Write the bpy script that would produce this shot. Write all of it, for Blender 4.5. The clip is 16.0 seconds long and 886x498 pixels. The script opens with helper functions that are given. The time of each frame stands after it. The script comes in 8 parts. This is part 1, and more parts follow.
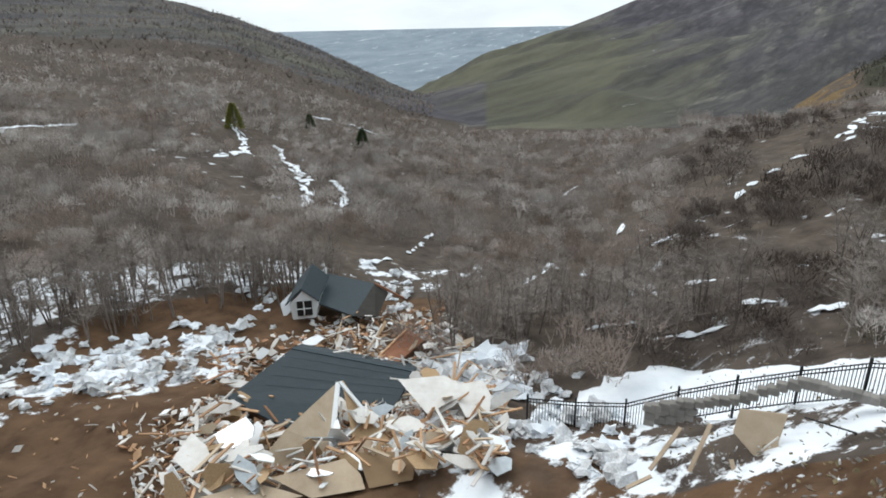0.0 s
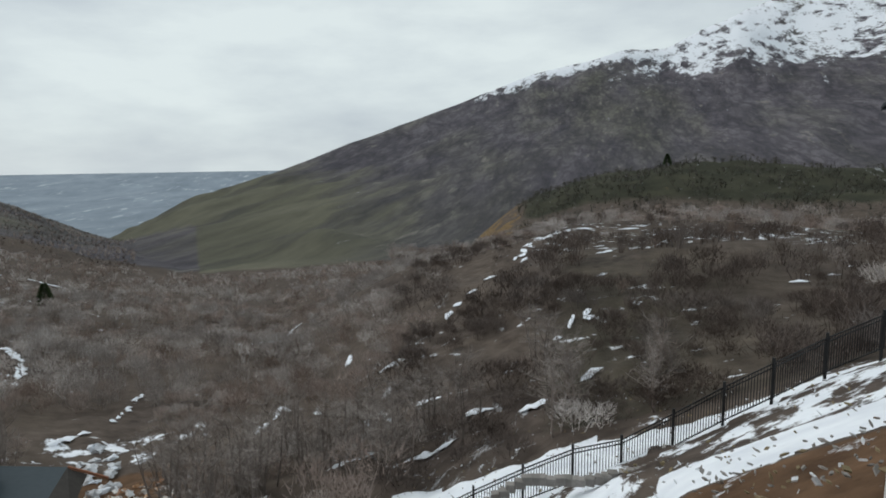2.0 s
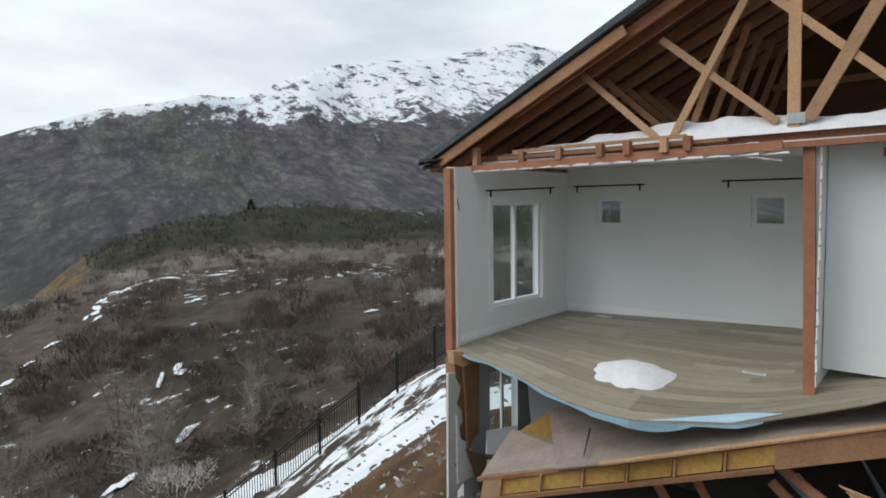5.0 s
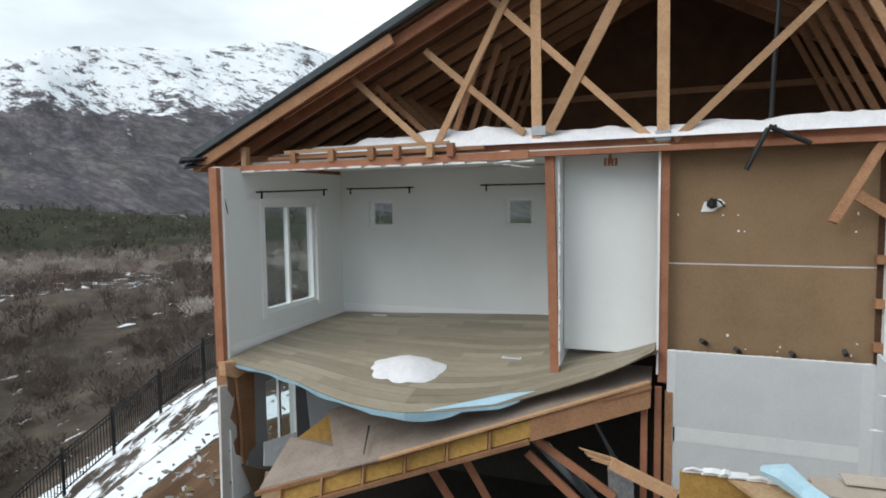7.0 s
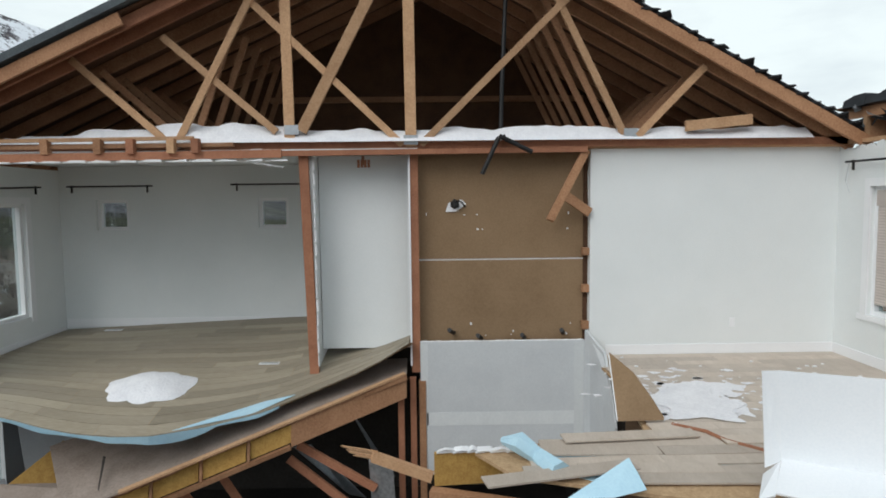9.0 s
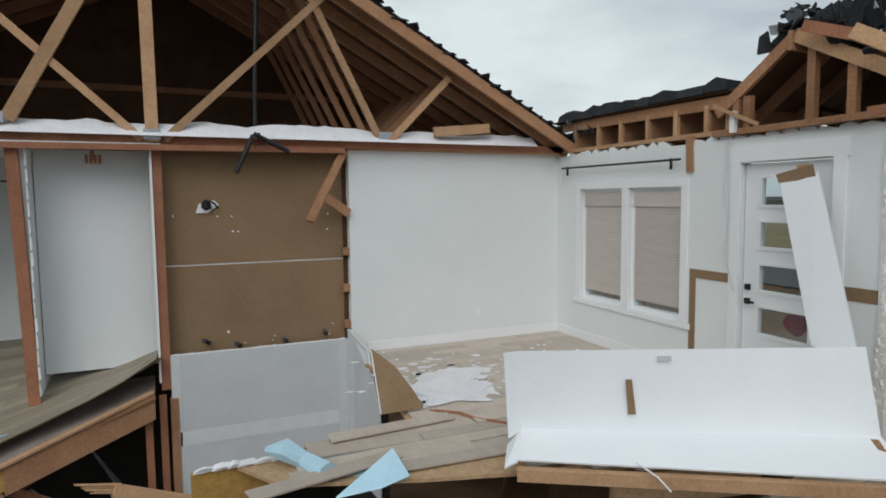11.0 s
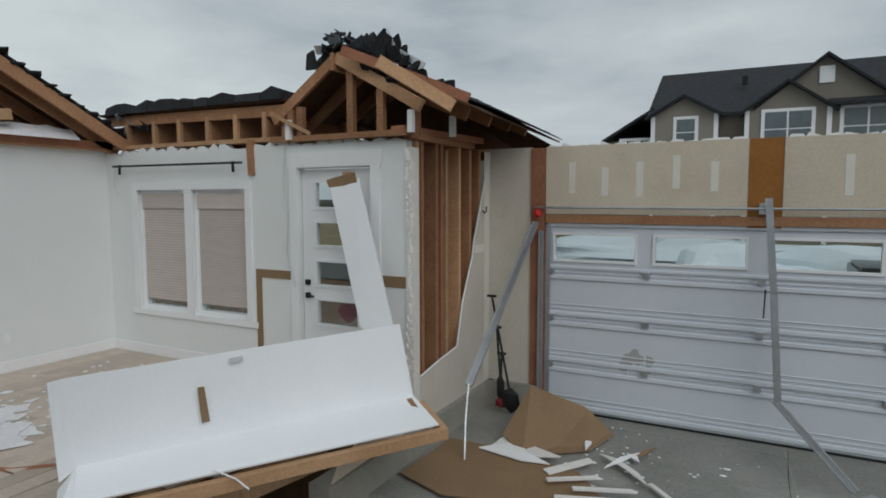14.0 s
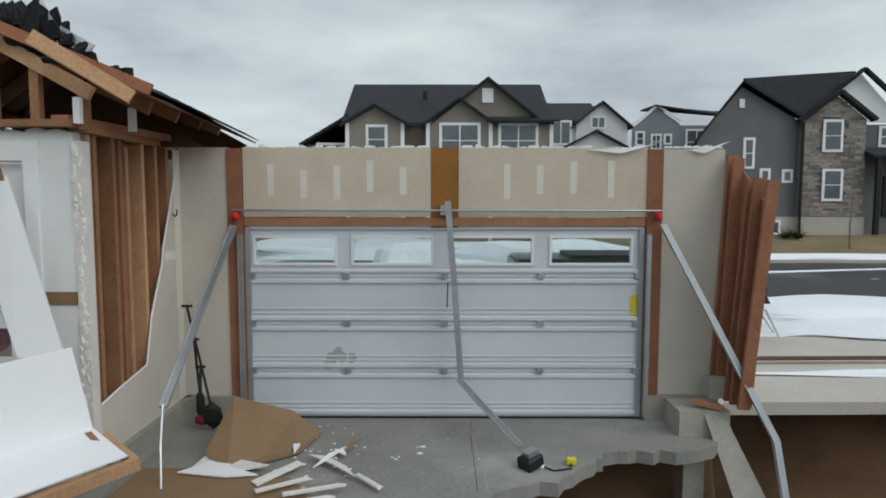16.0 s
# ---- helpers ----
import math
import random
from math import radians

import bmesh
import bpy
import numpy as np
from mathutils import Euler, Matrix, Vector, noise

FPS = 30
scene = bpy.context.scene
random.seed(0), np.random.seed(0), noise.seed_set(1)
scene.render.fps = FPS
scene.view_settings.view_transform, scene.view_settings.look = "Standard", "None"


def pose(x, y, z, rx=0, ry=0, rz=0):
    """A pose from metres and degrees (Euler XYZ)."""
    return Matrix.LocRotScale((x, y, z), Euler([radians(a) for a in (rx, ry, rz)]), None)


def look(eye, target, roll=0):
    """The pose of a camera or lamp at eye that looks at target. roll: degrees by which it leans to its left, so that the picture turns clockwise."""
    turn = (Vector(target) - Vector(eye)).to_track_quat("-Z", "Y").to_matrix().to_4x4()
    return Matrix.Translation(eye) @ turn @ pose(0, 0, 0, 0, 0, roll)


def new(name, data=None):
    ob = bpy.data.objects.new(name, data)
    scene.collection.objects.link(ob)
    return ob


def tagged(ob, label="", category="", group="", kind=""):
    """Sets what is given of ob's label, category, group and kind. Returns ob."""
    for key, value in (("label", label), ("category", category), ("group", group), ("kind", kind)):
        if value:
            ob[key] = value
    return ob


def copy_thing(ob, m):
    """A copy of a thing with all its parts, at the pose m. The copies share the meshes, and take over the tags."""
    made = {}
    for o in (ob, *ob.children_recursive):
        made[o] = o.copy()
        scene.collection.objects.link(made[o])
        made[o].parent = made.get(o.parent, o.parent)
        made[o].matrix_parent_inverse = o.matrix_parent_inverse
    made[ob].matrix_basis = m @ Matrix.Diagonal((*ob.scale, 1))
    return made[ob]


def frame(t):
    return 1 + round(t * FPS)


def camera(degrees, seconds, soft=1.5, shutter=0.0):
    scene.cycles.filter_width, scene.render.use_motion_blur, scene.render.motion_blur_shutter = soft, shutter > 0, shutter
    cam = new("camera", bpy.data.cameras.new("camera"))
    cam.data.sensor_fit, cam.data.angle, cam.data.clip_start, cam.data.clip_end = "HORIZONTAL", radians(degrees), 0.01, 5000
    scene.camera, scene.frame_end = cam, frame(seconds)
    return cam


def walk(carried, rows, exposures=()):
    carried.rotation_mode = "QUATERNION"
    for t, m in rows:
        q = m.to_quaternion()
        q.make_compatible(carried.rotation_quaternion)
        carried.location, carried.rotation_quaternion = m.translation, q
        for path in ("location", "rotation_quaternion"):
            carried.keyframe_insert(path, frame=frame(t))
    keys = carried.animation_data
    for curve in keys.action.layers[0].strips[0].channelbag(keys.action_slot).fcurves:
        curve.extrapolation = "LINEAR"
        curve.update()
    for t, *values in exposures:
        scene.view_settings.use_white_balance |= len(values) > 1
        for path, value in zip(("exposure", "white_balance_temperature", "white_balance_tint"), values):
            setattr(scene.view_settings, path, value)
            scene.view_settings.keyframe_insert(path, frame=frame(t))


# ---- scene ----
cam = camera(71.87, 16.0, soft=1.8)
EYE = (0.0, 0.0, 2.1)
# seconds, heading (clockwise from the valley), pitch, roll
TURNS = [
    (0.0, -16.38, -20.12, -1.22),
    (0.5, -9.79, -17.82, -1.01),
    (1.0, -3.05, -14.55, -0.70),
    (1.5, 3.43, -11.19, -0.68),
    (2.0, 9.92, -7.82, -0.84),
    (2.5, 16.31, -5.03, -1.15),
    (3.0, 22.85, -3.98, -0.95),
    (3.5, 29.52, -4.02, -0.84),
    (4.0, 35.89, -4.12, -0.85),
    (4.5, 41.73, -4.17, -0.84),
    (5.0, 47.34, -4.19, -0.84),
    (7.5, 73.38, -4.33, -0.68),
    (8.0, 78.70, -4.36, -0.59),
    (8.5, 84.61, -4.43, -0.58),
    (9.0, 90.84, -4.53, -0.62),
    (11.5, 119.12, -4.70, -0.51),
    (12.0, 125.90, -4.72, -0.46),
    (12.5, 133.41, -4.77, -0.30),
    (13.0, 140.47, -4.94, -0.11),
    (13.5, 146.53, -4.88, -0.09),
    (14.0, 152.29, -4.70, -0.09),
    (14.5, 158.18, -4.59, -0.07),
    (15.0, 164.86, -4.55, -0.10),
    (15.5, 172.32, -4.53, -0.02),
    (16.0, 179.85, -4.48, 0.05),
]


def aim(heading, pitch, roll):
    a, p = radians(heading), radians(pitch)
    way = Vector((math.sin(a) * math.cos(p), math.cos(a) * math.cos(p), math.sin(p)))
    return look(EYE, Vector(EYE) + way, roll)


walk(cam, [(t, aim(h, p, r)) for t, h, p, r in TURNS],
     exposures=[(0.0, 0.46), (1.0, 0.18), (2.0, -0.12), (3.5, -0.1), (5.0, 0.18), (7.5, 0.42), (9.0, 0.18), (11.5, -0.25), (12.5, -0.46), (14.5, -0.47), (16.0, -0.14)])

# ---- light: overcast sky and a weak, wide sun ----
SUN_AZ, SUN_EL = 306.0, 40.0


def make_world():
    w = bpy.data.worlds.new("overcast")
    scene.world = w
    w.use_nodes = True
    nt = w.node_tree
    nt.nodes.clear()
    N, L = nt.nodes.new, nt.links.new
    out, bg = N("ShaderNodeOutputWorld"), N("ShaderNodeBackground")
    sky = N("ShaderNodeTexSky")
    sky.sky_type, sky.sun_disc = "NISHITA", False
    sky.sun_elevation, sky.sun_rotation = radians(SUN_EL), radians(SUN_AZ)
    dim = N("ShaderNodeVectorMath")
    dim.operation = "SCALE"
    dim.inputs["Scale"].default_value = 0.06
    L(sky.outputs[0], dim.inputs[0])
    co = N("ShaderNodeTexCoord")
    mp = N("ShaderNodeMapping")
    mp.inputs["Scale"].default_value = (1.0, 1.0, 3.2)
    L(co.outputs["Generated"], mp.inputs["Vector"])
    n1 = N("ShaderNodeTexNoise")
    n1.inputs["Scale"].default_value, n1.inputs["Detail"].default_value, n1.inputs["Roughness"].default_value = 2.1, 8.0, 0.55
    L(mp.outputs[0], n1.inputs["Vector"])
    # the overcast thins over the plain and thickens over the street
    sep = N("ShaderNodeVectorMath")
    sep.operation = "DOT_PRODUCT"
    sep.inputs[1].default_value = (0.70, 0.60, 0.0)
    L(co.outputs["Generated"], sep.inputs[0])
    add = N("ShaderNodeMath")
    add.operation = "MULTIPLY_ADD"
    add.inputs[1].default_value, add.inputs[2].default_value = 0.22, 0.17
    L(sep.outputs["Value"], add.inputs[0])
    tot = N("ShaderNodeMath")
    tot.operation = "ADD"
    L(add.outputs[0], tot.inputs[0])
    deep = N("ShaderNodeMath")
    deep.operation = "MULTIPLY_ADD"
    deep.inputs[1].default_value, deep.inputs[2].default_value = 1.6, -0.30
    L(n1.outputs[0], deep.inputs[0])
    L(deep.outputs[0], tot.inputs[1])
    ramp = N("ShaderNodeValToRGB")
    e = ramp.color_ramp.elements
    e[0].position, e[0].color = 0.12, (0.315, 0.36, 0.42, 1)
    e[1].position, e[1].color = 0.92, (0.83, 0.92, 0.93, 1)
    m = e.new(0.52)
    m.color = (0.595, 0.67, 0.725, 1)
    L(tot.outputs[0], ramp.inputs[0])
    mix = N("ShaderNodeMix")
    mix.data_type = "RGBA"
    mix.inputs[0].default_value = 0.93
    L(dim.outputs[0], mix.inputs[6])
    L(ramp.outputs[0], mix.inputs[7])
    L(mix.outputs[2], bg.inputs[0])
    bg.inputs[1].default_value = 1.0
    L(bg.outputs[0], out.inputs[0])


make_world()
sun = new("sun", bpy.data.lights.new("sun", "SUN"))
sun.data.energy, sun.data.angle, sun.data.color = 1.25, radians(45), (1.0, 0.98, 0.95)
_a, _e = radians(SUN_AZ), radians(SUN_EL)
sun.matrix_world = look((math.sin(_a) * math.cos(_e) * 50, math.cos(_a) * math.cos(_e) * 50, math.sin(_e) * 50), (0, 0, 0))


# ---- materials ----
def mat(name, col, col2=None, rough=0.8, scale=6.0, fine=60.0, bump=0.15, metal=0.0, stretch=(1, 1, 1), rand=0.12, amount=0.6, dirt=None, dirt_at=0.62, spec=0.3):
    """A surface with broad and fine variation, bump and a little difference from piece to piece."""
    m = bpy.data.materials.new(name)
    m.use_nodes = True
    nt = m.node_tree
    N, L = nt.nodes.new, nt.links.new
    b = nt.nodes["Principled BSDF"]
    b.inputs["Roughness"].default_value, b.inputs["Metallic"].default_value = rough, metal
    b.inputs["Specular IOR Level"].default_value = spec
    col2 = col2 or tuple(c * 0.72 for c in col)
    co = N("ShaderNodeTexCoord")
    mp = N("ShaderNodeMapping")
    mp.inputs["Scale"].default_value = stretch
    oi = N("ShaderNodeObjectInfo")
    sh = N("ShaderNodeVectorMath")
    sh.operation = "MULTIPLY_ADD"
    sh.inputs[1].default_value, sh.inputs[2].default_value = (17, 11, 7), (0, 0, 0)
    L(oi.outputs["Random"], sh.inputs[0])
    ad = N("ShaderNodeVectorMath")
    L(co.outputs["Object"], ad.inputs[0])
    L(sh.outputs[0], ad.inputs[1])
    L(ad.outputs[0], mp.inputs["Vector"])
    a, f = N("ShaderNodeTexNoise"), N("ShaderNodeTexNoise")
    a.inputs["Scale"].default_value, a.inputs["Detail"].default_value, a.inputs["Roughness"].default_value = scale, 5, 0.6
    f.inputs["Scale"].default_value, f.inputs["Detail"].default_value = fine, 3
    L(mp.outputs[0], a.inputs["Vector"])
    L(mp.outputs[0], f.inputs["Vector"])
    mean = N("ShaderNodeMath")
    mean.operation = "MULTIPLY_ADD"
    mean.inputs[1].default_value = 0.45
    L(f.outputs[0], mean.inputs[0])
    half = N("ShaderNodeMath")
    half.operation = "MULTIPLY"
    half.inputs[1].default_value = 0.55
    L(a.outputs[0], half.inputs[0])
    L(half.outputs[0], mean.inputs[2])
    ramp = N("ShaderNodeValToRGB")
    e = ramp.color_ramp.elements
    e[0].position, e[0].color = 0.5 - 0.3 * amount, (*col2, 1)
    e[1].position, e[1].color = 0.5 + 0.2 * amount, (*col, 1)
    L(mean.outputs[0], ramp.inputs[0])
    last = ramp.outputs[0]
    if dirt:
        d = N("ShaderNodeTexNoise")
        d.inputs["Scale"].default_value, d.inputs["Detail"].default_value = scale * 0.45, 6
        L(ad.outputs[0], d.inputs["Vector"])
        dr = N("ShaderNodeValToRGB")
        dr.color_ramp.elements[0].position, dr.color_ramp.elements[1].position = dirt_at, dirt_at + 0.1
        L(d.outputs[0], dr.inputs[0])
        mx = N("ShaderNodeMix")
        mx.data_type = "RGBA"
        L(dr.outputs[0], mx.inputs[0])
        L(last, mx.inputs[6])
        mx.inputs[7].default_value = (*dirt, 1)
        last = mx.outputs[2]
    hs = N("ShaderNodeHueSaturation")
    vr = N("ShaderNodeMapRange")
    vr.inputs["To Min"].default_value, vr.inputs["To Max"].default_value = 1 - rand, 1 + rand
    L(oi.outputs["Random"], vr.inputs["Value"])
    L(vr.outputs[0], hs.inputs["Value"])
    L(last, hs.inputs["Color"])
    L(hs.outputs[0], b.inputs["Base Color"])
    if bump:
        bp = N("ShaderNodeBump")
        bp.inputs["Strength"].default_value, bp.inputs["Distance"].default_value = bump, 0.02
        L(mean.outputs[0], bp.inputs["Height"])
        L(bp.outputs[0], b.inputs["Normal"])
    return m


def glass_mat(name, tint=(0.85, 0.9, 0.9), rough=0.02):
    m = bpy.data.materials.new(name)
    m.use_nodes = True
    nt = m.node_tree
    nt.nodes.clear()
    N, L = nt.nodes.new, nt.links.new
    o, mx, tr, gl = N("ShaderNodeOutputMaterial"), N("ShaderNodeMixShader"), N("ShaderNodeBsdfTransparent"), N("ShaderNodeBsdfGlossy")
    tr.inputs[0].default_value = (*tint, 1)
    gl.inputs["Roughness"].default_value = rough
    mx.inputs[0].default_value = 0.07
    L(tr.outputs[0], mx.inputs[1])
    L(gl.outputs[0], mx.inputs[2])
    L(mx.outputs[0], o.inputs[0])
    return m


LUMBER = mat("lumber", (0.395, 0.215, 0.118), (0.25, 0.12, 0.062), 0.75, 2.5, 40, 0.2, stretch=(1, 1, 1), rand=0.22)
PALE_LUMBER = mat("pale_lumber", (0.53, 0.33, 0.19), (0.38, 0.215, 0.115), 0.75, 2.5, 40, 0.2, rand=0.22)
RED_LUMBER = mat("reddish_lumber", (0.365, 0.165, 0.095), (0.235, 0.10, 0.057), 0.8, 3, 45, 0.2, rand=0.2)
# dark sheathing, also used as painted shade in gaps and hollows
DARK_WOOD = mat("sheathing_and_shade", (0.12, 0.06, 0.032), (0.06, 0.03, 0.017), 0.85, 3, 50, 0.2, rand=0.15)
OSB = mat("strand_board", (0.46, 0.32, 0.19), (0.30, 0.19, 0.10), 0.85, 14, 60, 0.3, rand=0.15)
WEB_OSB = mat("joist_web", (0.50, 0.31, 0.09), (0.33, 0.18, 0.05), 0.85, 14, 60, 0.3, rand=0.12)
WHITE_WALL = mat("white_painted_drywall", (0.77, 0.795, 0.795), (0.71, 0.74, 0.74), 0.7, 1.2, 70, 0.05, rand=0.01)
WHITE_PANEL = mat("white_panel", (0.84, 0.86, 0.88), (0.78, 0.81, 0.84), 0.6, 1.5, 60, 0.05, rand=0.02)
GREY_WALL = mat("pale_grey_drywall", (0.60, 0.62, 0.63), (0.50, 0.52, 0.54), 0.7, 2.2, 40, 0.08, rand=0.02, amount=0.9)
BROWN_PAPER = mat("drywall_paper_back", (0.27, 0.18, 0.105), (0.21, 0.135, 0.075), 0.85, 1.2, 45, 0.08, rand=0.04)
MUD_GREY = mat("smeared_compound", (0.66, 0.68, 0.68), (0.56, 0.58, 0.59), 0.75, 5, 30, 0.05, rand=0.05, amount=1.0)
CREAM_DRYWALL = mat("bare_taped_drywall", (0.66, 0.585, 0.475), (0.53, 0.46, 0.365), 0.8, 1.6, 50, 0.05, rand=0.03)
GREYED_DRYWALL = mat("sanded_taped_drywall", (0.60, 0.565, 0.50), (0.50, 0.465, 0.40), 0.8, 1.6, 50, 0.05, rand=0.03)
MUD = mat("joint_compound", (0.74, 0.72, 0.66), (0.68, 0.66, 0.58), 0.8, 3, 50, 0.05, rand=0.03)
TRIM = mat("white_trim", (0.84, 0.85, 0.86), (0.79, 0.80, 0.82), 0.45, 2, 60, 0.03, rand=0.01)
DOOR_WHITE = mat("white_door_paint", (0.82, 0.83, 0.85), (0.77, 0.79, 0.81), 0.45, 2, 60, 0.03, rand=0.01)
GDOOR = mat("white_ribbed_steel", (0.66, 0.70, 0.75), (0.58, 0.63, 0.69), 0.45, 1.8, 60, 0.04, rand=0.03, spec=0.4)
GALV = mat("galvanised_steel", (0.55, 0.58, 0.60), (0.40, 0.42, 0.45), 0.4, 5, 60, 0.05, metal=0.8)
BLACK_METAL = mat("black_metal", (0.012, 0.012, 0.013), (0.02, 0.02, 0.02), 0.5, 5, 50, 0.03, rand=0.1)
RED_PLASTIC = mat("red_plastic", (0.75, 0.03, 0.03), (0.55, 0.02, 0.02), 0.5)
YELLOW = mat("yellow_plastic", (0.75, 0.66, 0.05), (0.6, 0.5, 0.03), 0.5)
CONCRETE = mat("concrete_slab", (0.29, 0.29, 0.27), (0.19, 0.195, 0.18), 0.8, 1.3, 30, 0.15, rand=0.05, dirt=(0.37, 0.37, 0.35))
CURB_CONC = mat("stem_wall_concrete", (0.36, 0.35, 0.31), (0.27, 0.26, 0.23), 0.85, 4, 40, 0.25)
PLANK = mat("oak_laminate", (0.56, 0.485, 0.415), (0.40, 0.335, 0.275), 0.5, 1.2, 22, 0.06, stretch=(1, 6, 1), rand=0.16, amount=0.8)
CARPLANK = mat("bedroom_laminate", (0.37, 0.32, 0.245), (0.235, 0.20, 0.145), 0.5, 0.7, 16, 0.06, stretch=(3.5, 0.6, 1), rand=0.2, amount=0.8)
BLUE_FOAM = mat("blue_underlay", (0.47, 0.67, 0.77), (0.38, 0.58, 0.70), 0.6, 3, 40, 0.08)
SNOW = mat("snow", (0.86, 0.89, 0.93), (0.76, 0.80, 0.86), 0.75, 1.2, 14, 0.5, rand=0.03)
DIRTY_SNOW = mat("dirty_snow", (0.72, 0.74, 0.77), (0.40, 0.39, 0.38), 0.8, 1.4, 12, 0.6, rand=0.08, dirt=(0.16, 0.12, 0.09), dirt_at=0.56)
BLOWN = mat("blown_insulation", (0.86, 0.86, 0.88), (0.72, 0.72, 0.75), 0.95, 5, 40, 0.9, rand=0.02)
BATT = mat("pale_batt_insulation", (0.82, 0.80, 0.76), (0.68, 0.66, 0.62), 0.95, 9, 60, 0.9)
SHINGLE = mat("black_asphalt_shingle", (0.032, 0.035, 0.040), (0.016, 0.018, 0.020), 0.9, 4, 90, 0.5, rand=0.3)
SHINGLE_EDGE = mat("grey_shingle", (0.11, 0.13, 0.14), (0.06, 0.07, 0.08), 0.9, 4, 90, 0.5, rand=0.2)
FALLEN_ROOF = mat("dark_slate_shingle", (0.050, 0.066, 0.075), (0.030, 0.042, 0.050), 0.85, 2.2, 60, 0.4, stretch=(1, 6, 1), rand=0.15)
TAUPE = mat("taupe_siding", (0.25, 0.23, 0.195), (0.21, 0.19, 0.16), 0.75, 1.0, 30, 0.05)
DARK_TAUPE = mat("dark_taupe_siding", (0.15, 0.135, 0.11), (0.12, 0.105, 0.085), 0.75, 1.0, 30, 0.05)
GREY_SIDING = mat("grey_siding", (0.16, 0.165, 0.17), (0.13, 0.135, 0.14), 0.75, 1, 30, 0.05)
BLUEGREY_SIDING = mat("blue_grey_siding", (0.24, 0.27, 0.30), (0.20, 0.23, 0.26), 0.75, 1, 30, 0.05)
WHITE_SIDING = mat("white_siding", (0.75, 0.77, 0.79), (0.68, 0.70, 0.72), 0.7, 1, 30, 0.05)
STONE = mat("ledge_stone", (0.30, 0.27, 0.24), (0.17, 0.155, 0.14), 0.85, 5, 40, 0.4, rand=0.4)
ROCKERY = mat("retaining_stone", (0.27, 0.25, 0.23), (0.17, 0.16, 0.145), 0.9, 3, 30, 0.5, rand=0.2)
WINDOW_DARK = mat("window_glass_dark", (0.10, 0.13, 0.14), (0.06, 0.08, 0.09), 0.08, 0.8, 4, 0.0, spec=0.8)
BLIND = mat("woven_blind", (0.60, 0.54, 0.50), (0.50, 0.445, 0.41), 0.85, 3, 120, 0.3, stretch=(1, 1, 4))
ASPHALT = mat("wet_asphalt", (0.075, 0.078, 0.08), (0.05, 0.052, 0.055), 0.7, 0.5, 20, 0.2, dirt=(0.13, 0.125, 0.12))
PAVING = mat("pale_concrete_paving", (0.48, 0.45, 0.41), (0.39, 0.365, 0.33), 0.85, 0.6, 20, 0.15)
DRY_LAWN = mat("dormant_lawn", (0.26, 0.20, 0.12), (0.15, 0.13, 0.07), 0.95, 0.8, 20, 0.5)
BARK = mat("grey_bark", (0.24, 0.20, 0.175), (0.13, 0.105, 0.09), 0.9, 2, 10, 0.2, rand=0.25)
def twig_mat(*args, **more):
    """Twigs whose tone and greyness differ from shrub to shrub (the mesh's own attribute)."""
    m = mat(*args, **more)
    nt = m.node_tree
    hs = [n for n in nt.nodes if n.bl_idname == "ShaderNodeHueSaturation"][0]
    at = nt.nodes.new("ShaderNodeAttribute")
    at.attribute_name = "tone"
    for sock, lo, hi in (("Value", 0.55, 1.55), ("Saturation", 1.25, 0.65)):
        r = nt.nodes.new("ShaderNodeMapRange")
        r.inputs["To Min"].default_value, r.inputs["To Max"].default_value = lo, hi
        nt.links.new(at.outputs["Fac"], r.inputs["Value"])
        nt.links.new(r.outputs[0], hs.inputs[sock])
    return m


TWIG = twig_mat("bare_twigs", (0.47, 0.42, 0.385), (0.29, 0.25, 0.225), 0.95, 0.06, 0.8, 0.0, rand=0.2, amount=0.8)
TWIG_RED = twig_mat("reddish_twigs", (0.36, 0.285, 0.245), (0.22, 0.172, 0.145), 0.95, 0.06, 0.8, 0.0, rand=0.2, amount=0.8)
TWIG_PALE = twig_mat("pale_grey_twigs", (0.40, 0.36, 0.335), (0.25, 0.22, 0.20), 0.95, 0.09, 0.9, 0.0, rand=0.2, amount=0.7)
TWIG_DARK = twig_mat("dark_brush", (0.128, 0.098, 0.082), (0.066, 0.050, 0.042), 0.95, 0.09, 0.9, 0.0, rand=0.2, amount=0.7)
TWIG_GREEN = twig_mat("evergreen_brush", (0.095, 0.088, 0.068), (0.050, 0.047, 0.036), 0.95, 0.05, 0.6, 0.0, rand=0.2, amount=0.8)
TREE_TWIG = mat("tree_twigs", (0.36, 0.32, 0.29), (0.21, 0.18, 0.16), 0.95, 0.06, 0.8, 0.0, rand=0.25, amount=0.8)
NEEDLES = mat("conifer_needles", (0.05, 0.075, 0.025), (0.025, 0.04, 0.015), 0.9, 2, 10, 0.2)
YELLOW_NEEDLES = mat("yellow_green_needles", (0.22, 0.21, 0.05), (0.11, 0.12, 0.03), 0.9, 2, 10, 0.2)
CLEAR = glass_mat("clear_glass")
SOIL = mat("wet_brown_soil", (0.16, 0.095, 0.055), (0.075, 0.045, 0.028), 0.95, 0.8, 9, 0.7)
DUCT = mat("foil_duct", (0.45, 0.48, 0.50), (0.22, 0.24, 0.26), 0.35, 3, 20, 0.4, metal=0.7)
# near-black painted shade for voids; cracks and joints use it too
DARK_VOID = mat("void_shade_and_joint", (0.05, 0.045, 0.04), (0.03, 0.027, 0.024), 0.95, 2, 20, 0.2)


# ---- mesh helpers ----
def part(name, bm, material, parent=None, label=""):
    me = bpy.data.meshes.new(name)
    bm.to_mesh(me)
    bm.free()
    me.materials.append(material)
    ob = new(name, me)
    if parent is not None:
        ob.parent = parent
    if label:
        ob["label"] = label
    return ob


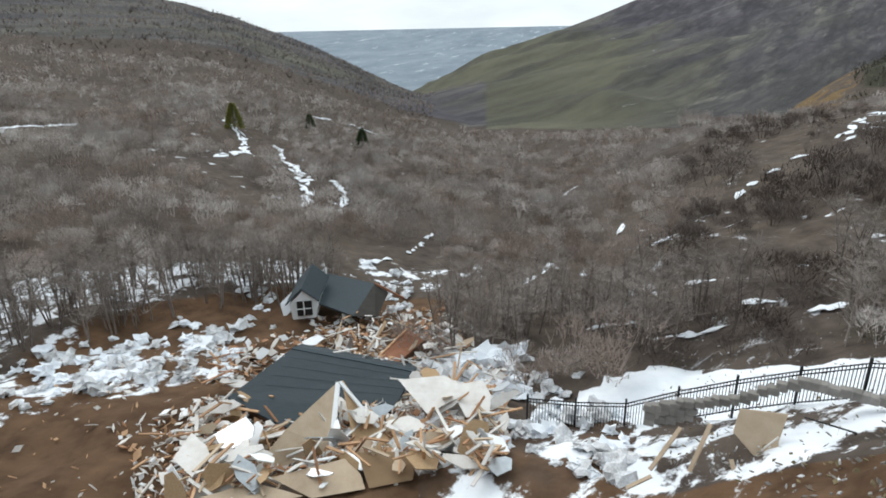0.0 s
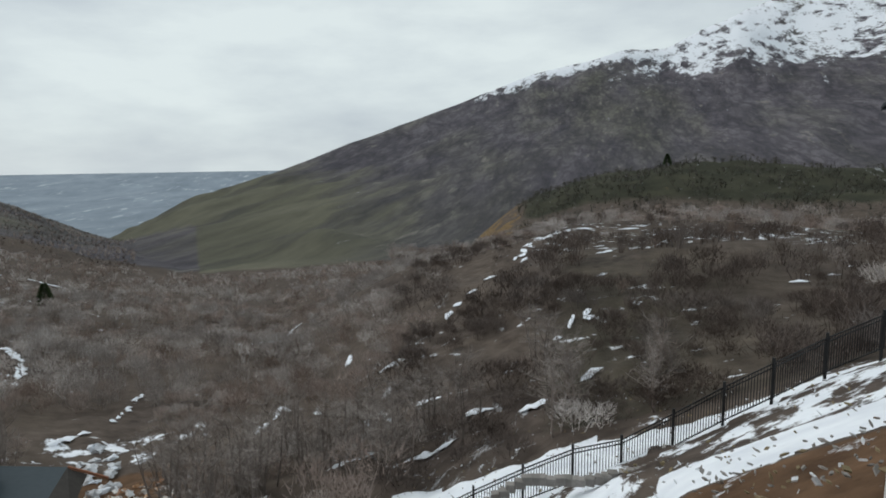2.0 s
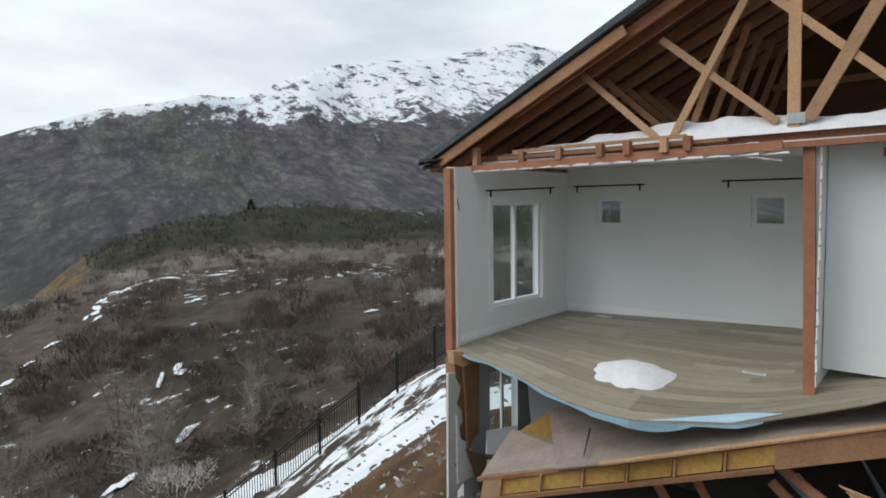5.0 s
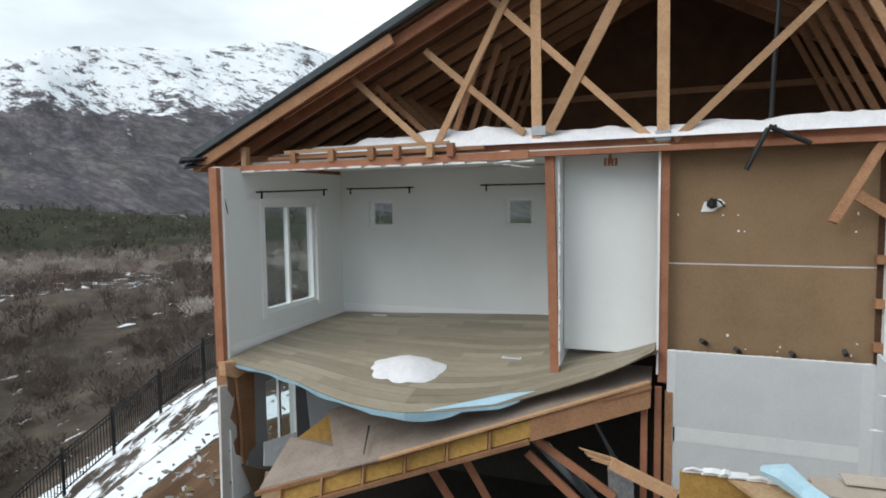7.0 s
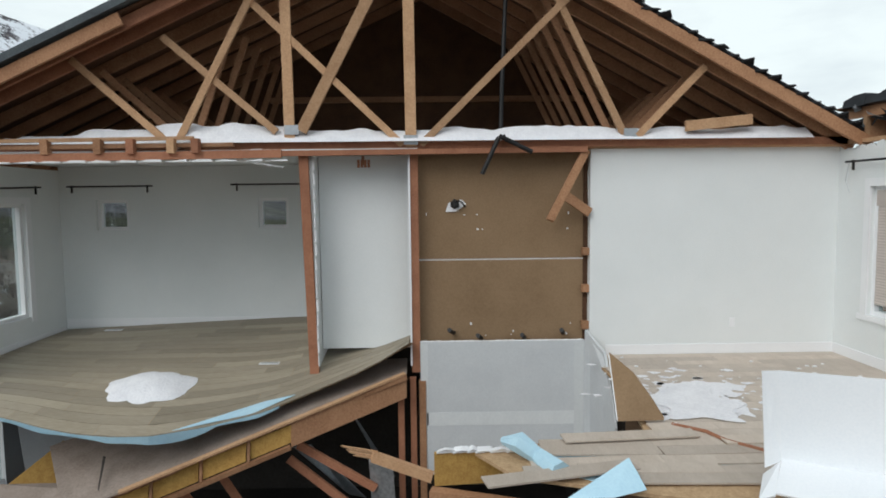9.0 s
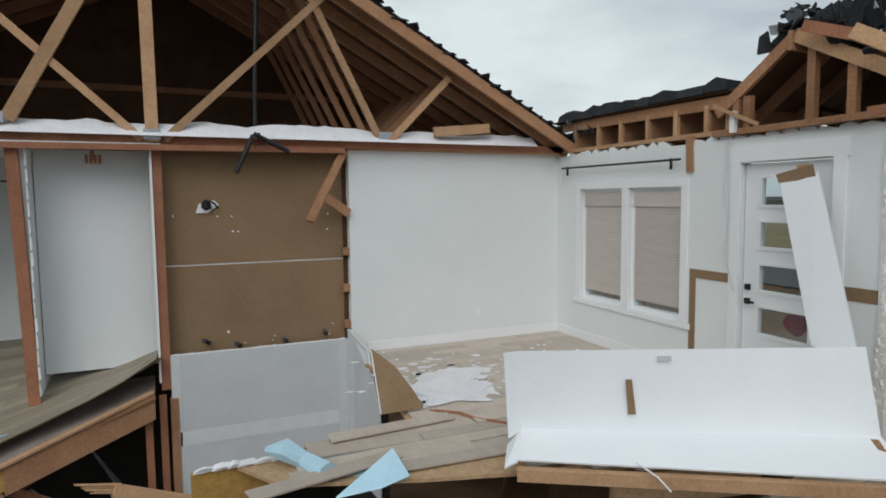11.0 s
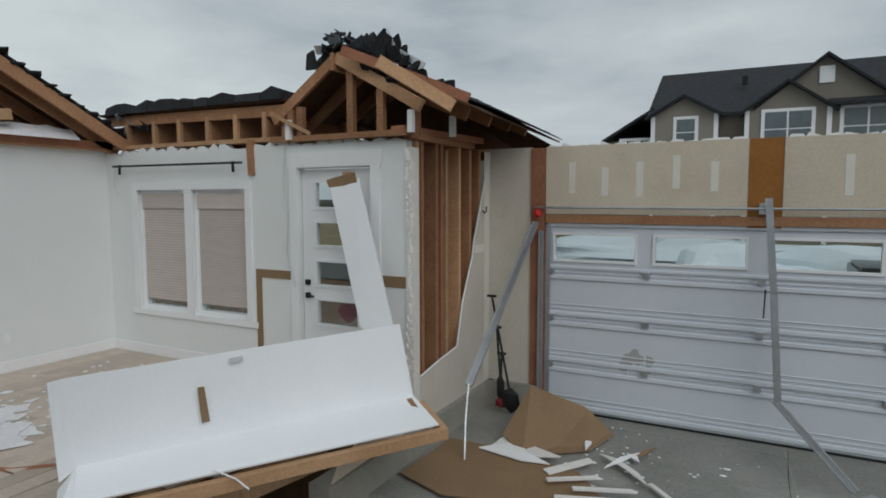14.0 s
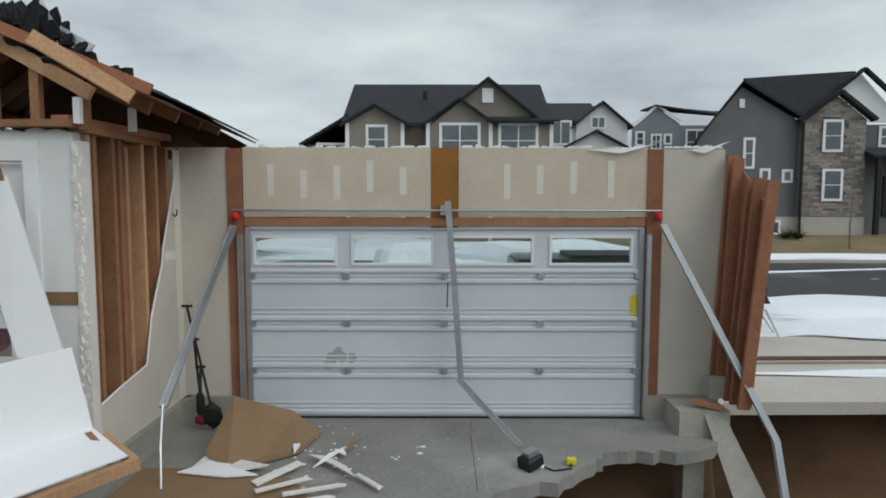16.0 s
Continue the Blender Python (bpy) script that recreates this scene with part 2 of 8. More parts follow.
def thing(name, label, category, group="", at=(0, 0, 0), kind=""):
    ob = new(name)
    ob.empty_display_size = 0.1
    ob.location = at
    return tagged(ob, label, category, group, kind)


def box(x0, x1, y0, y1, z0, z1, bm=None, bevel=0.0, m=None):
    own = bm is None
    bm = bm or bmesh.new()
    vs = [bm.verts.new((x, y, z)) for z in (z0, z1) for x, y in ((x0, y0), (x1, y0), (x1, y1), (x0, y1))]
    fs = [bm.faces.new([vs[i] for i in f]) for f in ((3, 2, 1, 0), (4, 5, 6, 7), (0, 1, 5, 4), (1, 2, 6, 5), (2, 3, 7, 6), (3, 0, 4, 7))]
    if bevel and own:
        bmesh.ops.bevel(bm, geom=bm.edges[:], offset=bevel, segments=1, affect="EDGES")
    if m is not None:
        bmesh.ops.transform(bm, matrix=m, verts=vs if not (bevel and own) else bm.verts[:])
    bmesh.ops.recalc_face_normals(bm, faces=bm.faces[:])
    return bm


def beam(p, q, w, h, up=(0, 0, 1), bm=None, jag=0.0):
    """A board from p to q, w wide across and h deep along up; jag breaks its far end."""
    bm = bm or bmesh.new()
    p, q, up = Vector(p), Vector(q), Vector(up)
    d = (q - p).normalized()
    s = d.cross(up)
    s = (s if s.length > 1e-3 else d.orthogonal()).normalized()
    u = s.cross(d).normalized()
    ring = []
    for c in (p, q):
        ring.append([bm.verts.new(c + s * a * w / 2 + u * b * h / 2 + (d * random.uniform(-jag, jag) if c is q else Vector())) for a, b in ((-1, -1), (1, -1), (1, 1), (-1, 1))])
    a, b = ring
    for i in range(4):
        bm.faces.new((a[i], a[(i + 1) % 4], b[(i + 1) % 4], b[i]))
    bm.faces.new(a[::-1])
    bm.faces.new(b)
    bmesh.ops.recalc_face_normals(bm, faces=bm.faces[:])
    return bm


def slab(pts, off, bm=None):
    """A flat or bent plate: the outline pts, given thickness along off."""
    bm = bm or bmesh.new()
    off = Vector(off)
    a = [bm.verts.new(Vector(p)) for p in pts]
    b = [bm.verts.new(Vector(p) + off) for p in pts]
    n = len(pts)
    bm.faces.new(a)
    bm.faces.new(b[::-1])
    for i in range(n):
        bm.faces.new((a[i], b[i], b[(i + 1) % n], a[(i + 1) % n]))
    bmesh.ops.recalc_face_normals(bm, faces=bm.faces[:])
    return bm


def wall_with_holes(axis, at, thick, u0, u1, z0, z1, holes, bm=None):
    """A wall across axis ('x' or 'y') at that place, with rectangular holes (u0, u1, z0, z1) through it."""
    bm = bm or bmesh.new()
    us = sorted({u0, u1, *[h[0] for h in holes], *[h[1] for h in holes]})
    zs = sorted({z0, z1, *[h[2] for h in holes], *[h[3] for h in holes]})
    for a, b in zip(us, us[1:]):
        for c, d in zip(zs, zs[1:]):
            cu, cz = (a + b) / 2, (c + d) / 2
            if any(h[0] < cu < h[1] and h[2] < cz < h[3] for h in holes):
                continue
            if axis == "x":
                box(at, at + thick, a, b, c, d, bm)
            else:
                box(a, b, at, at + thick, c, d, bm)
    bmesh.ops.remove_doubles(bm, verts=bm.verts[:], dist=1e-4)
    seen = {}
    for f in bm.faces:
        seen.setdefault(tuple(round(v, 3) for v in f.calc_center_median()), []).append(f)
    bmesh.ops.delete(bm, geom=[f for fs in seen.values() if len(fs) > 1 for f in fs], context="FACES")
    return bm


def tube(pts, r, bm=None, n=8):
    bm = bm or bmesh.new()
    rings = []
    for i, p in enumerate(pts):
        p = Vector(p)
        d = (Vector(pts[min(i + 1, len(pts) - 1)]) - Vector(pts[max(i - 1, 0)])).normalized()
        s = d.orthogonal().normalized() if abs(d.z) > 0.95 else d.cross(Vector((0, 0, 1))).normalized()
        u = s.cross(d)
        rr = r[i] if isinstance(r, (list, tuple)) else r
        rings.append([bm.verts.new(p + (s * math.cos(k * math.tau / n) + u * math.sin(k * math.tau / n)) * rr) for k in range(n)])
    for a, b in zip(rings, rings[1:]):
        for k in range(n):
            bm.faces.new((a[k], a[(k + 1) % n], b[(k + 1) % n], b[k]))
    bm.faces.new(rings[0][::-1])
    bm.faces.new(rings[-1])
    bmesh.ops.recalc_face_normals(bm, faces=bm.faces[:])
    return bm


def lump(c, sx, sy, sz, rough=0.3, sub=2, seed=0.0, flat=True):
    bm = bmesh.new()
    bmesh.ops.create_icosphere(bm, subdivisions=sub, radius=1)
    for v in bm.verts:
        k = 1 + rough * noise.noise(v.co * 1.7 + Vector((seed, seed * 0.7, 0)))
        v.co = Vector((v.co.x * sx * k, v.co.y * sy * k, (max(v.co.z, -0.25) if flat else v.co.z) * sz * k)) + Vector(c)
    return bm


def polar(az, r, z=None):
    a = radians(az)
    return (r * math.sin(a), r * math.cos(a)) if z is None else Vector((r * math.sin(a), r * math.cos(a), z))


# ---- the ground: one sheet from the slide pit to the horizon ----
RINGS = (8, 14, 20, 27, 42, 60, 100, 150, 230)
SLOPES = {
    -75: (-14, -14, -14.3, -15, -17, -17, -14, -13, -12),
    -58: (-14, -14, -14.2, -14.8, -17.2, -17.5, -15, -13.5, -11.5),
    -35: (-14, -14, -15, -16, -18.5, -20, -22, -21.6, -20),
    -20: (-14, -14, -14.6, -16.4, -19.5, -22, -27, -34, -42),
    -5: (-13, -13, -14.0, -16.3, -19, -22, -29, -38, -46),
    8: (-11, -11.5, -12.8, -15.0, -18, -18.5, -19.5, -22.5, -36),
    22: (-7, -8.5, -10, -11.9, -14.5, -14, -12.8, -13.2, -26),
    33: (-4, -5.5, -7.5, -9.6, -12.5, -12, -11.5, -12.1, -22),
    47: (-2.4, -3.2, -4.4, -5.2, -9, -10.5, -11.2, -12.5, -20),
    64: (-1.8, -2.2, -3, -4.5, -8, -10, -11, -12.5, -20),
}
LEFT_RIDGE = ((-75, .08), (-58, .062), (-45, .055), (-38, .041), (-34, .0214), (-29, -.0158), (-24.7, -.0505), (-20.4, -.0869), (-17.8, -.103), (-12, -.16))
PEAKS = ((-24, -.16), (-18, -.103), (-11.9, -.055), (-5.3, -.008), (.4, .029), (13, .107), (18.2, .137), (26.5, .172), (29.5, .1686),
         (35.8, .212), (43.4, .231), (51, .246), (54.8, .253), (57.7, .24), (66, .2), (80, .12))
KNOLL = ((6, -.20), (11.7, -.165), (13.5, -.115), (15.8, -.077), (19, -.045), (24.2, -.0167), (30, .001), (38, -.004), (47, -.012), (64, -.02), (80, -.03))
_AZ = sorted(SLOPES)


def smooth(t):
    t = min(max(t, 0.0), 1.0)
    return t * t * (3 - 2 * t)


def along(table, az):
    return float(np.interp(az, [p[0] for p in table], [p[1] for p in table]))


def rough(x, y, s, amp, o=0.0, octaves=4):
    return amp * noise.fractal(Vector((x / s, y / s, o)), 1.0, 2.0, octaves)


def hill(r, foot, crest, zf, zc, bend):
    if r <= crest:
        u = max(0.0, (r - foot) / (crest - foot))
        return zf + (zc - zf) * u ** bend
    return zc - (r - crest) * 0.35


def pit_edge(x, y):
    """How far a place lies inside the firm ground behind the house (metres, negative over the slide)."""
    if x > 3.2:
        edge = -5.2
    elif x > -3.6:
        edge = -7.3
    else:
        edge = -9.6
    return edge - y


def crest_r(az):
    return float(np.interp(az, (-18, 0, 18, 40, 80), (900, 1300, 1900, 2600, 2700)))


def ground(x, y):
    r = math.hypot(x, y)
    az = math.degrees(math.atan2(x, y))
    zr = [float(np.interp(az, _AZ, [SLOPES[a][i] for a in _AZ])) for i in range(len(RINGS))]
    z = float(np.interp(r, RINGS, zr))
    if r > 230:
        z = float(np.interp(r, (230, 420, 1000, 2000, 3500, 4950), (zr[-1], -62, -119, -150, -120, -22)))
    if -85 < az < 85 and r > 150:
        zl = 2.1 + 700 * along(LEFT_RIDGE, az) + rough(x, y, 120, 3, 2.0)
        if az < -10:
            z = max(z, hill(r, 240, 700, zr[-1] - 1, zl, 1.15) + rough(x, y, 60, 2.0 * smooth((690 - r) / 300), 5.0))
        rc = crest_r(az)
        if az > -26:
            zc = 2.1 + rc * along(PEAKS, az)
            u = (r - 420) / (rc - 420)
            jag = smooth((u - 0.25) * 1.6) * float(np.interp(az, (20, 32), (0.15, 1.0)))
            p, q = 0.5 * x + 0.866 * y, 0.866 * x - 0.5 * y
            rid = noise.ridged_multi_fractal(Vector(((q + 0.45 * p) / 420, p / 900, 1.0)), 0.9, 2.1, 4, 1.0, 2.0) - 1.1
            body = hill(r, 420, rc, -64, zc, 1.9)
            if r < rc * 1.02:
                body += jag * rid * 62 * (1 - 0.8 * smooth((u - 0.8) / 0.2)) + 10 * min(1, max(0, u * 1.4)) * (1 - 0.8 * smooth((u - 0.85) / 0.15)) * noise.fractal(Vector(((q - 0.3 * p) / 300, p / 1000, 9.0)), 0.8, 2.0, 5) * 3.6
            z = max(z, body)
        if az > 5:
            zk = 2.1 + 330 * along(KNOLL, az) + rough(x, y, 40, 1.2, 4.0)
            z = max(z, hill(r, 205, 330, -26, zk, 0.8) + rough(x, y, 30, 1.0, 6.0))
        # a small round hill down the valley
        z = z + (15 * math.exp(-((x - polar(-1.2, 520)[0]) / 34) ** 2 - ((y - polar(-1.2, 520)[1]) / 45) ** 2))
    if 26 < r < 900:
        z += rough(x, y, 22, 0.9, 1.0) * smooth((r - 26) / 30) + rough(x, y, 48, 2.4, 13.0, 3) * smooth((r - 50) / 40) * smooth((420 - r) / 150)
    if r < 70 and az < 30:
        z += rough(x, y, 4.5, 0.55, 3.0) * smooth((r - 9) / 8)
    # firm ground behind the house, cut off steeply where the slope slid away
    d = pit_edge(x, y)
    back = -1.0 + rough(x, y, 9, 0.05, 8.0)
    if d > 0:
        z = back
    elif abs(az) > 64 or x > 3.2:
        if x > 5.2:
            base = -3.0 if y < 9 else z
            k = smooth((7.6 - y) / 2.0) if y > 0 else 1.0
            z = z * (1 - k) + base * k
        elif y < 4:
            steep = back + d * 2.6
            z = max(-14.0 + rough(x, y, 5, 0.4), steep)
    return z


def fence_r(az):
    return float(np.interp(az, (-8, -2.4, 2.7, 22.3, 26.8, 31.3, 39, 46.4, 60), (23.5, 23.7, 24, 25, 25.5, 26, 27, 31, 40)))


def land_material():
    m = bpy.data.materials.new("hillside")
    m.use_nodes = True
    nt = m.node_tree
    N, L = nt.nodes.new, nt.links.new
    b = nt.nodes["Principled BSDF"]
    b.inputs["Roughness"].default_value, b.inputs["Specular IOR Level"].default_value = 0.95, 0.1
    g = N("ShaderNodeNewGeometry")

    def tex(scale, detail=6, rgh=0.6, stretch=(1, 1, 1)):
        mp = N("ShaderNodeMapping")
        mp.inputs["Scale"].default_value = stretch
        L(g.outputs["Position"], mp.inputs["Vector"])
        n = N("ShaderNodeTexNoise")
        n.inputs["Scale"].default_value, n.inputs["Detail"].default_value, n.inputs["Roughness"].default_value = scale, detail, rgh
        L(mp.outputs[0], n.inputs["Vector"])
        return n.outputs[0]

    def ramp(src, p0, p1, c0=(0, 0, 0), c1=(1, 1, 1)):
        r = N("ShaderNodeValToRGB")
        e = r.color_ramp.elements
        e[0].position, e[0].color = p0, (*c0, 1)
        e[1].position, e[1].color = p1, (*c1, 1)
        L(src, r.inputs[0])
        return r.outputs[0]

    def mix(f, a, c):
        x = N("ShaderNodeMix")
        x.data_type = "RGBA"
        L(f, x.inputs[0])
        for s, i in ((a, 6), (c, 7)):
            if isinstance(s, tuple):
                x.inputs[i].default_value = (*s, 1)
            else:
                L(s, x.inputs[i])
        return x.outputs[2]

    def mask(name, tx, spread=0.5, p0=0.45, p1=0.55):
        at = N("ShaderNodeAttribute")
        at.attribute_name = name
        k = N("ShaderNodeMath")
        k.operation = "MULTIPLY_ADD"
        k.inputs[1].default_value = 1.0
        s = N("ShaderNodeMath")
        s.operation = "MULTIPLY_ADD"
        s.inputs[1].default_value, s.inputs[2].default_value = spread, -spread / 2
        L(tx, s.inputs[0])
        L(at.outputs["Fac"], k.inputs[0])
        L(s.outputs[0], k.inputs[2])
        return ramp(k.outputs[0], p0, p1)

    turn = N("ShaderNodeMapping")
    turn.inputs["Rotation"].default_value = (0, 0, math.radians(25))
    L(g.outputs["Position"], turn.inputs["Vector"])

    def gully(scale, detail, rgh, along=0.25, lean=0.0):
        """Noise drawn out down the fall of the mountain."""
        mp = N("ShaderNodeMapping")
        mp.inputs["Scale"].default_value = (1, along, 1)
        mp.inputs["Rotation"].default_value = (0, 0, lean)
        L(turn.outputs[0], mp.inputs["Vector"])
        n = N("ShaderNodeTexNoise")
        n.inputs["Scale"].default_value, n.inputs["Detail"].default_value, n.inputs["Roughness"].default_value = scale, detail, rgh
        L(mp.outputs[0], n.inputs["Vector"])
        return n.outputs[0]

    near, mid, far = tex(0.55), tex(0.07), gully(0.022, 10, 0.68, 0.11)
    broad, bits = gully(0.006, 5, 0.6, 0.14), gully(0.040, 8, 0.7, 0.14)
    brush = mix(ramp(mid, 0.35, 0.65), ramp(near, 0.3, 0.7, (0.042, 0.033, 0.028), (0.108, 0.086, 0.074)), ramp(near, 0.3, 0.7, (0.068, 0.052, 0.042), (0.135, 0.108, 0.086)))
    # mountain scrub, with distance haze mixed into its bluish base colours
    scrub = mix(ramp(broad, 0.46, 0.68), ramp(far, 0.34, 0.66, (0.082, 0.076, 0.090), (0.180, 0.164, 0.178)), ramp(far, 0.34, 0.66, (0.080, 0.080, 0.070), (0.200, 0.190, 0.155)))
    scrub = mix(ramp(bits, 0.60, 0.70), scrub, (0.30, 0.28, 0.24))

    def veins(src, gain):
        """Thin ravine lines: nought where the noise passes its mean."""
        k = N("ShaderNodeMath")
        k.operation = "SUBTRACT"
        k.inputs[1].default_value = 0.5
        L(src, k.inputs[0])
        m2 = N("ShaderNodeMath")
        m2.operation = "ABSOLUTE"
        L(k.outputs[0], m2.inputs[0])
        m3 = N("ShaderNodeMath")
        m3.operation = "MULTIPLY"
        m3.inputs[1].default_value = gain
        L(m2.outputs[0], m3.inputs[0])
        return m3.outputs[0]

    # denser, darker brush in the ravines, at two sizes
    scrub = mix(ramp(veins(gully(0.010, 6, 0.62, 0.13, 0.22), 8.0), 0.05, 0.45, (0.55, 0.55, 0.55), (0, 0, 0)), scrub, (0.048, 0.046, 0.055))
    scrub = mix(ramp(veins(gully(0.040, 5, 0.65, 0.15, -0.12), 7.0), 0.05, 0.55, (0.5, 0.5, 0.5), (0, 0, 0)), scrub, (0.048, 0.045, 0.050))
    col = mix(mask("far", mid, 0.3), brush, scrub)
    col = mix(mask("green", far, 1.2, 0.35, 0.75), col, ramp(far, 0.35, 0.65, (0.072, 0.072, 0.054), (0.155, 0.148, 0.108)))
    col = mix(mask("dark", far, 0.8, 0.4, 0.7), col, ramp(mid, 0.35, 0.7, (0.026, 0.028, 0.018), (0.060, 0.058, 0.038)))
    col = mix(mask("ochre", tex(0.10, 7, 0.7), 2.6, 0.46, 0.62), col, ramp(near, 0.3, 0.7, (0.09, 0.06, 0.03), (0.22, 0.145, 0.07)))
    col = mix(mask("soil", mid, 0.8), col, ramp(near, 0.3, 0.7, (0.060, 0.035, 0.021), (0.155, 0.092, 0.054)))
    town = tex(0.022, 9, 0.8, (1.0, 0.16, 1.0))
    # distance haze is put into the plain's blue-grey; pale specks are the town
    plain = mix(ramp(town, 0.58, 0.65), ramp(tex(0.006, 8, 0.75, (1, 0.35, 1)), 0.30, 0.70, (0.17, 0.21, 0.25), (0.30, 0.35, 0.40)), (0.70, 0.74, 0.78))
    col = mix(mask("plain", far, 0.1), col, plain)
    crag = gully(0.022, 14, 0.80, 0.16, 0.15)
    col = mix(mask("peak", crag, 2.9, 0.42, 0.56), col, (0.80, 0.83, 0.87))
    col = mix(mask("snow", tex(0.38, 9, 0.66, (1, 1, 2)), 1.7, 0.46, 0.54), col, ramp(near, 0.3, 0.7, (0.70, 0.73, 0.78), (0.86, 0.89, 0.92)))
    L(col, b.inputs["Base Color"])
    bp = N("ShaderNodeBump")
    bp.inputs["Strength"].default_value, bp.inputs["Distance"].default_value = 0.7, 0.25
    L(near, bp.inputs["Height"])
    b2 = N("ShaderNodeBump")
    b2.inputs["Strength"].default_value, b2.inputs["Distance"].default_value = 0.7, 12.0
    at = N("ShaderNodeAttribute")
    at.attribute_name = "far"
    hm = N("ShaderNodeMath")
    hm.operation = "MULTIPLY"
    L(at.outputs["Fac"], hm.inputs[0])
    L(crag, hm.inputs[1])
    L(hm.outputs[0], b2.inputs["Height"])
    L(bp.outputs[0], b2.inputs["Normal"])
    L(b2.outputs[0], b.inputs["Normal"])
    return m


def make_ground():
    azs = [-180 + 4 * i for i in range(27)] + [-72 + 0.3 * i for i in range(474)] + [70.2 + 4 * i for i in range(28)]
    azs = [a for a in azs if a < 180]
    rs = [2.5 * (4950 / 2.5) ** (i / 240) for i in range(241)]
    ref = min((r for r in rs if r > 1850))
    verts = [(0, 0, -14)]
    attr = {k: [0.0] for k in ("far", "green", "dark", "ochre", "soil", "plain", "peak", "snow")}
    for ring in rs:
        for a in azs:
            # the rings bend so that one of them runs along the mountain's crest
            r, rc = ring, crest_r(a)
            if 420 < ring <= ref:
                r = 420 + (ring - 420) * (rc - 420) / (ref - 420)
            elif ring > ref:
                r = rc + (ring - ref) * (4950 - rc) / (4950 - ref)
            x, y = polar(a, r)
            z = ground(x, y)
            verts.append((x, y, z))
            w = dict.fromkeys(attr, 0.0)
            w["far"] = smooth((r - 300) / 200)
            if 380 < r:
                w["green"] = 0.78 * smooth((a + 22) / 4) * smooth((22 - a) / 30) * smooth((1500 - r) / 600) + 0.04 * smooth((a - 12) / 10)
                if a < -12 and r < 730:
                    w["green"] = 0.45 * smooth((r - 330) / 200)
            if 205 < r < 420 and a > 9:
                w["dark"] = smooth((r - 238) / 40) * smooth((a - 15) / 4)
                w["ochre"] = 0.55 * smooth((19 - a) / 3) * smooth((a - 10) / 1.5)
                w["dark"] *= 1 - w["ochre"]
            if a > 14 and 34 < r <= 205:
                w["dark"] = 0.45 * smooth((a - 14) / 8)
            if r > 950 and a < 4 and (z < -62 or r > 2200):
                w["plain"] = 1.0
            if r > 700 and a > 8:
                ucrest = (r - 420) / (crest_r(a) - 420)
                w["peak"] = max(0.62 * smooth((z - 140) / 220) * smooth((a - 17) / 14), 0.56 * smooth((ucrest - 0.88) / 0.09) * smooth((a - 10) / 6))
            if r < 75 and -75 < a < 40:
                slide = smooth((56 - r) / 10) * smooth((a + 90) / 10) * smooth((16 - a) / 8)
                band = smooth(1 - abs(a - (-60 + (r - 20) * 1.05)) / 38)
                w["soil"] = max(slide * band * smooth((r - 5) / 3), 0.9 * smooth((22 - r) / 4), 0.85 * smooth((15 - r) / 4)) if a < 30 else 0.25
            if r < 60 and (abs(a) > 64 or pit_edge(x, y) > -4):
                w["soil"] = 1.0
            if 26 < r < 330 and -75 < a < 66:
                patch = 0.19
                if -70 < a < -12 and 34 < r < 62:
                    patch = 0.58 if a < -30 else 0.42
                if a > 0 and 30 < r < 75:
                    patch = 0.27
                if a > 18 and 105 < r < 150:
                    patch = 0.34
                if -45 < a < -18 and 100 < r < 240:
                    patch = 0.26
                w["snow"] = patch * (1 - w["soil"])
            if -7 < a < 62:
                fr = fence_r(a)
                wide = float(np.interp(a, (-7, 5, 20, 35, 50), (3.0, 7.5, 6.0, 3.2, 2.0)))
                if fr + 0.2 < r < fr + wide:
                    w["snow"], w["soil"] = 1.0, 0.0
                elif r < fr:
                    w["snow"], w["soil"] = ((0.56 if a < 27 else 0.46) if r > 15.5 else 0.34), 0.36
                    if a > 30 and 15.2 < r < 20.0:
                        w["snow"] = 1.0
                    if r < 15 or (a < 26 and r < 17.5):
                        w["soil"], w["snow"] = 0.75, 0.28
            if -20 < a < 4 and 17 < r < 25:
                w["snow"], w["soil"] = 0.45, 0.6
            if -62 < a < -38 and 33 < r < 43:
                w["snow"] = 0.47
            for k in attr:
                attr[k].append(w[k])
    n = len(azs)
    faces = [(0, 1 + i, 1 + (i + 1) % n) for i in range(n)]
    for j in range(len(rs) - 1):
        o = 1 + j * n
        faces += [(o + i, o + n + i, o + n + (i + 1) % n, o + (i + 1) % n) for i in range(n)]
    me = bpy.data.meshes.new("ground")
    me.from_pydata(verts, [], faces)
    for k, vals in attr.items():
        at = me.attributes.new(k, "FLOAT", "POINT")
        at.data.foreach_set("value", vals)
    for p in me.polygons:
        p.use_smooth = True
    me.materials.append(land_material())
    if me.polygons[n * 60].normal.z < 0:
        me.flip_normals()
    ob = new("ground", me)
    tagged(ob, "brush-covered canyon slopes with snow patches and slide soil", "ground", kind="structure")


make_ground()


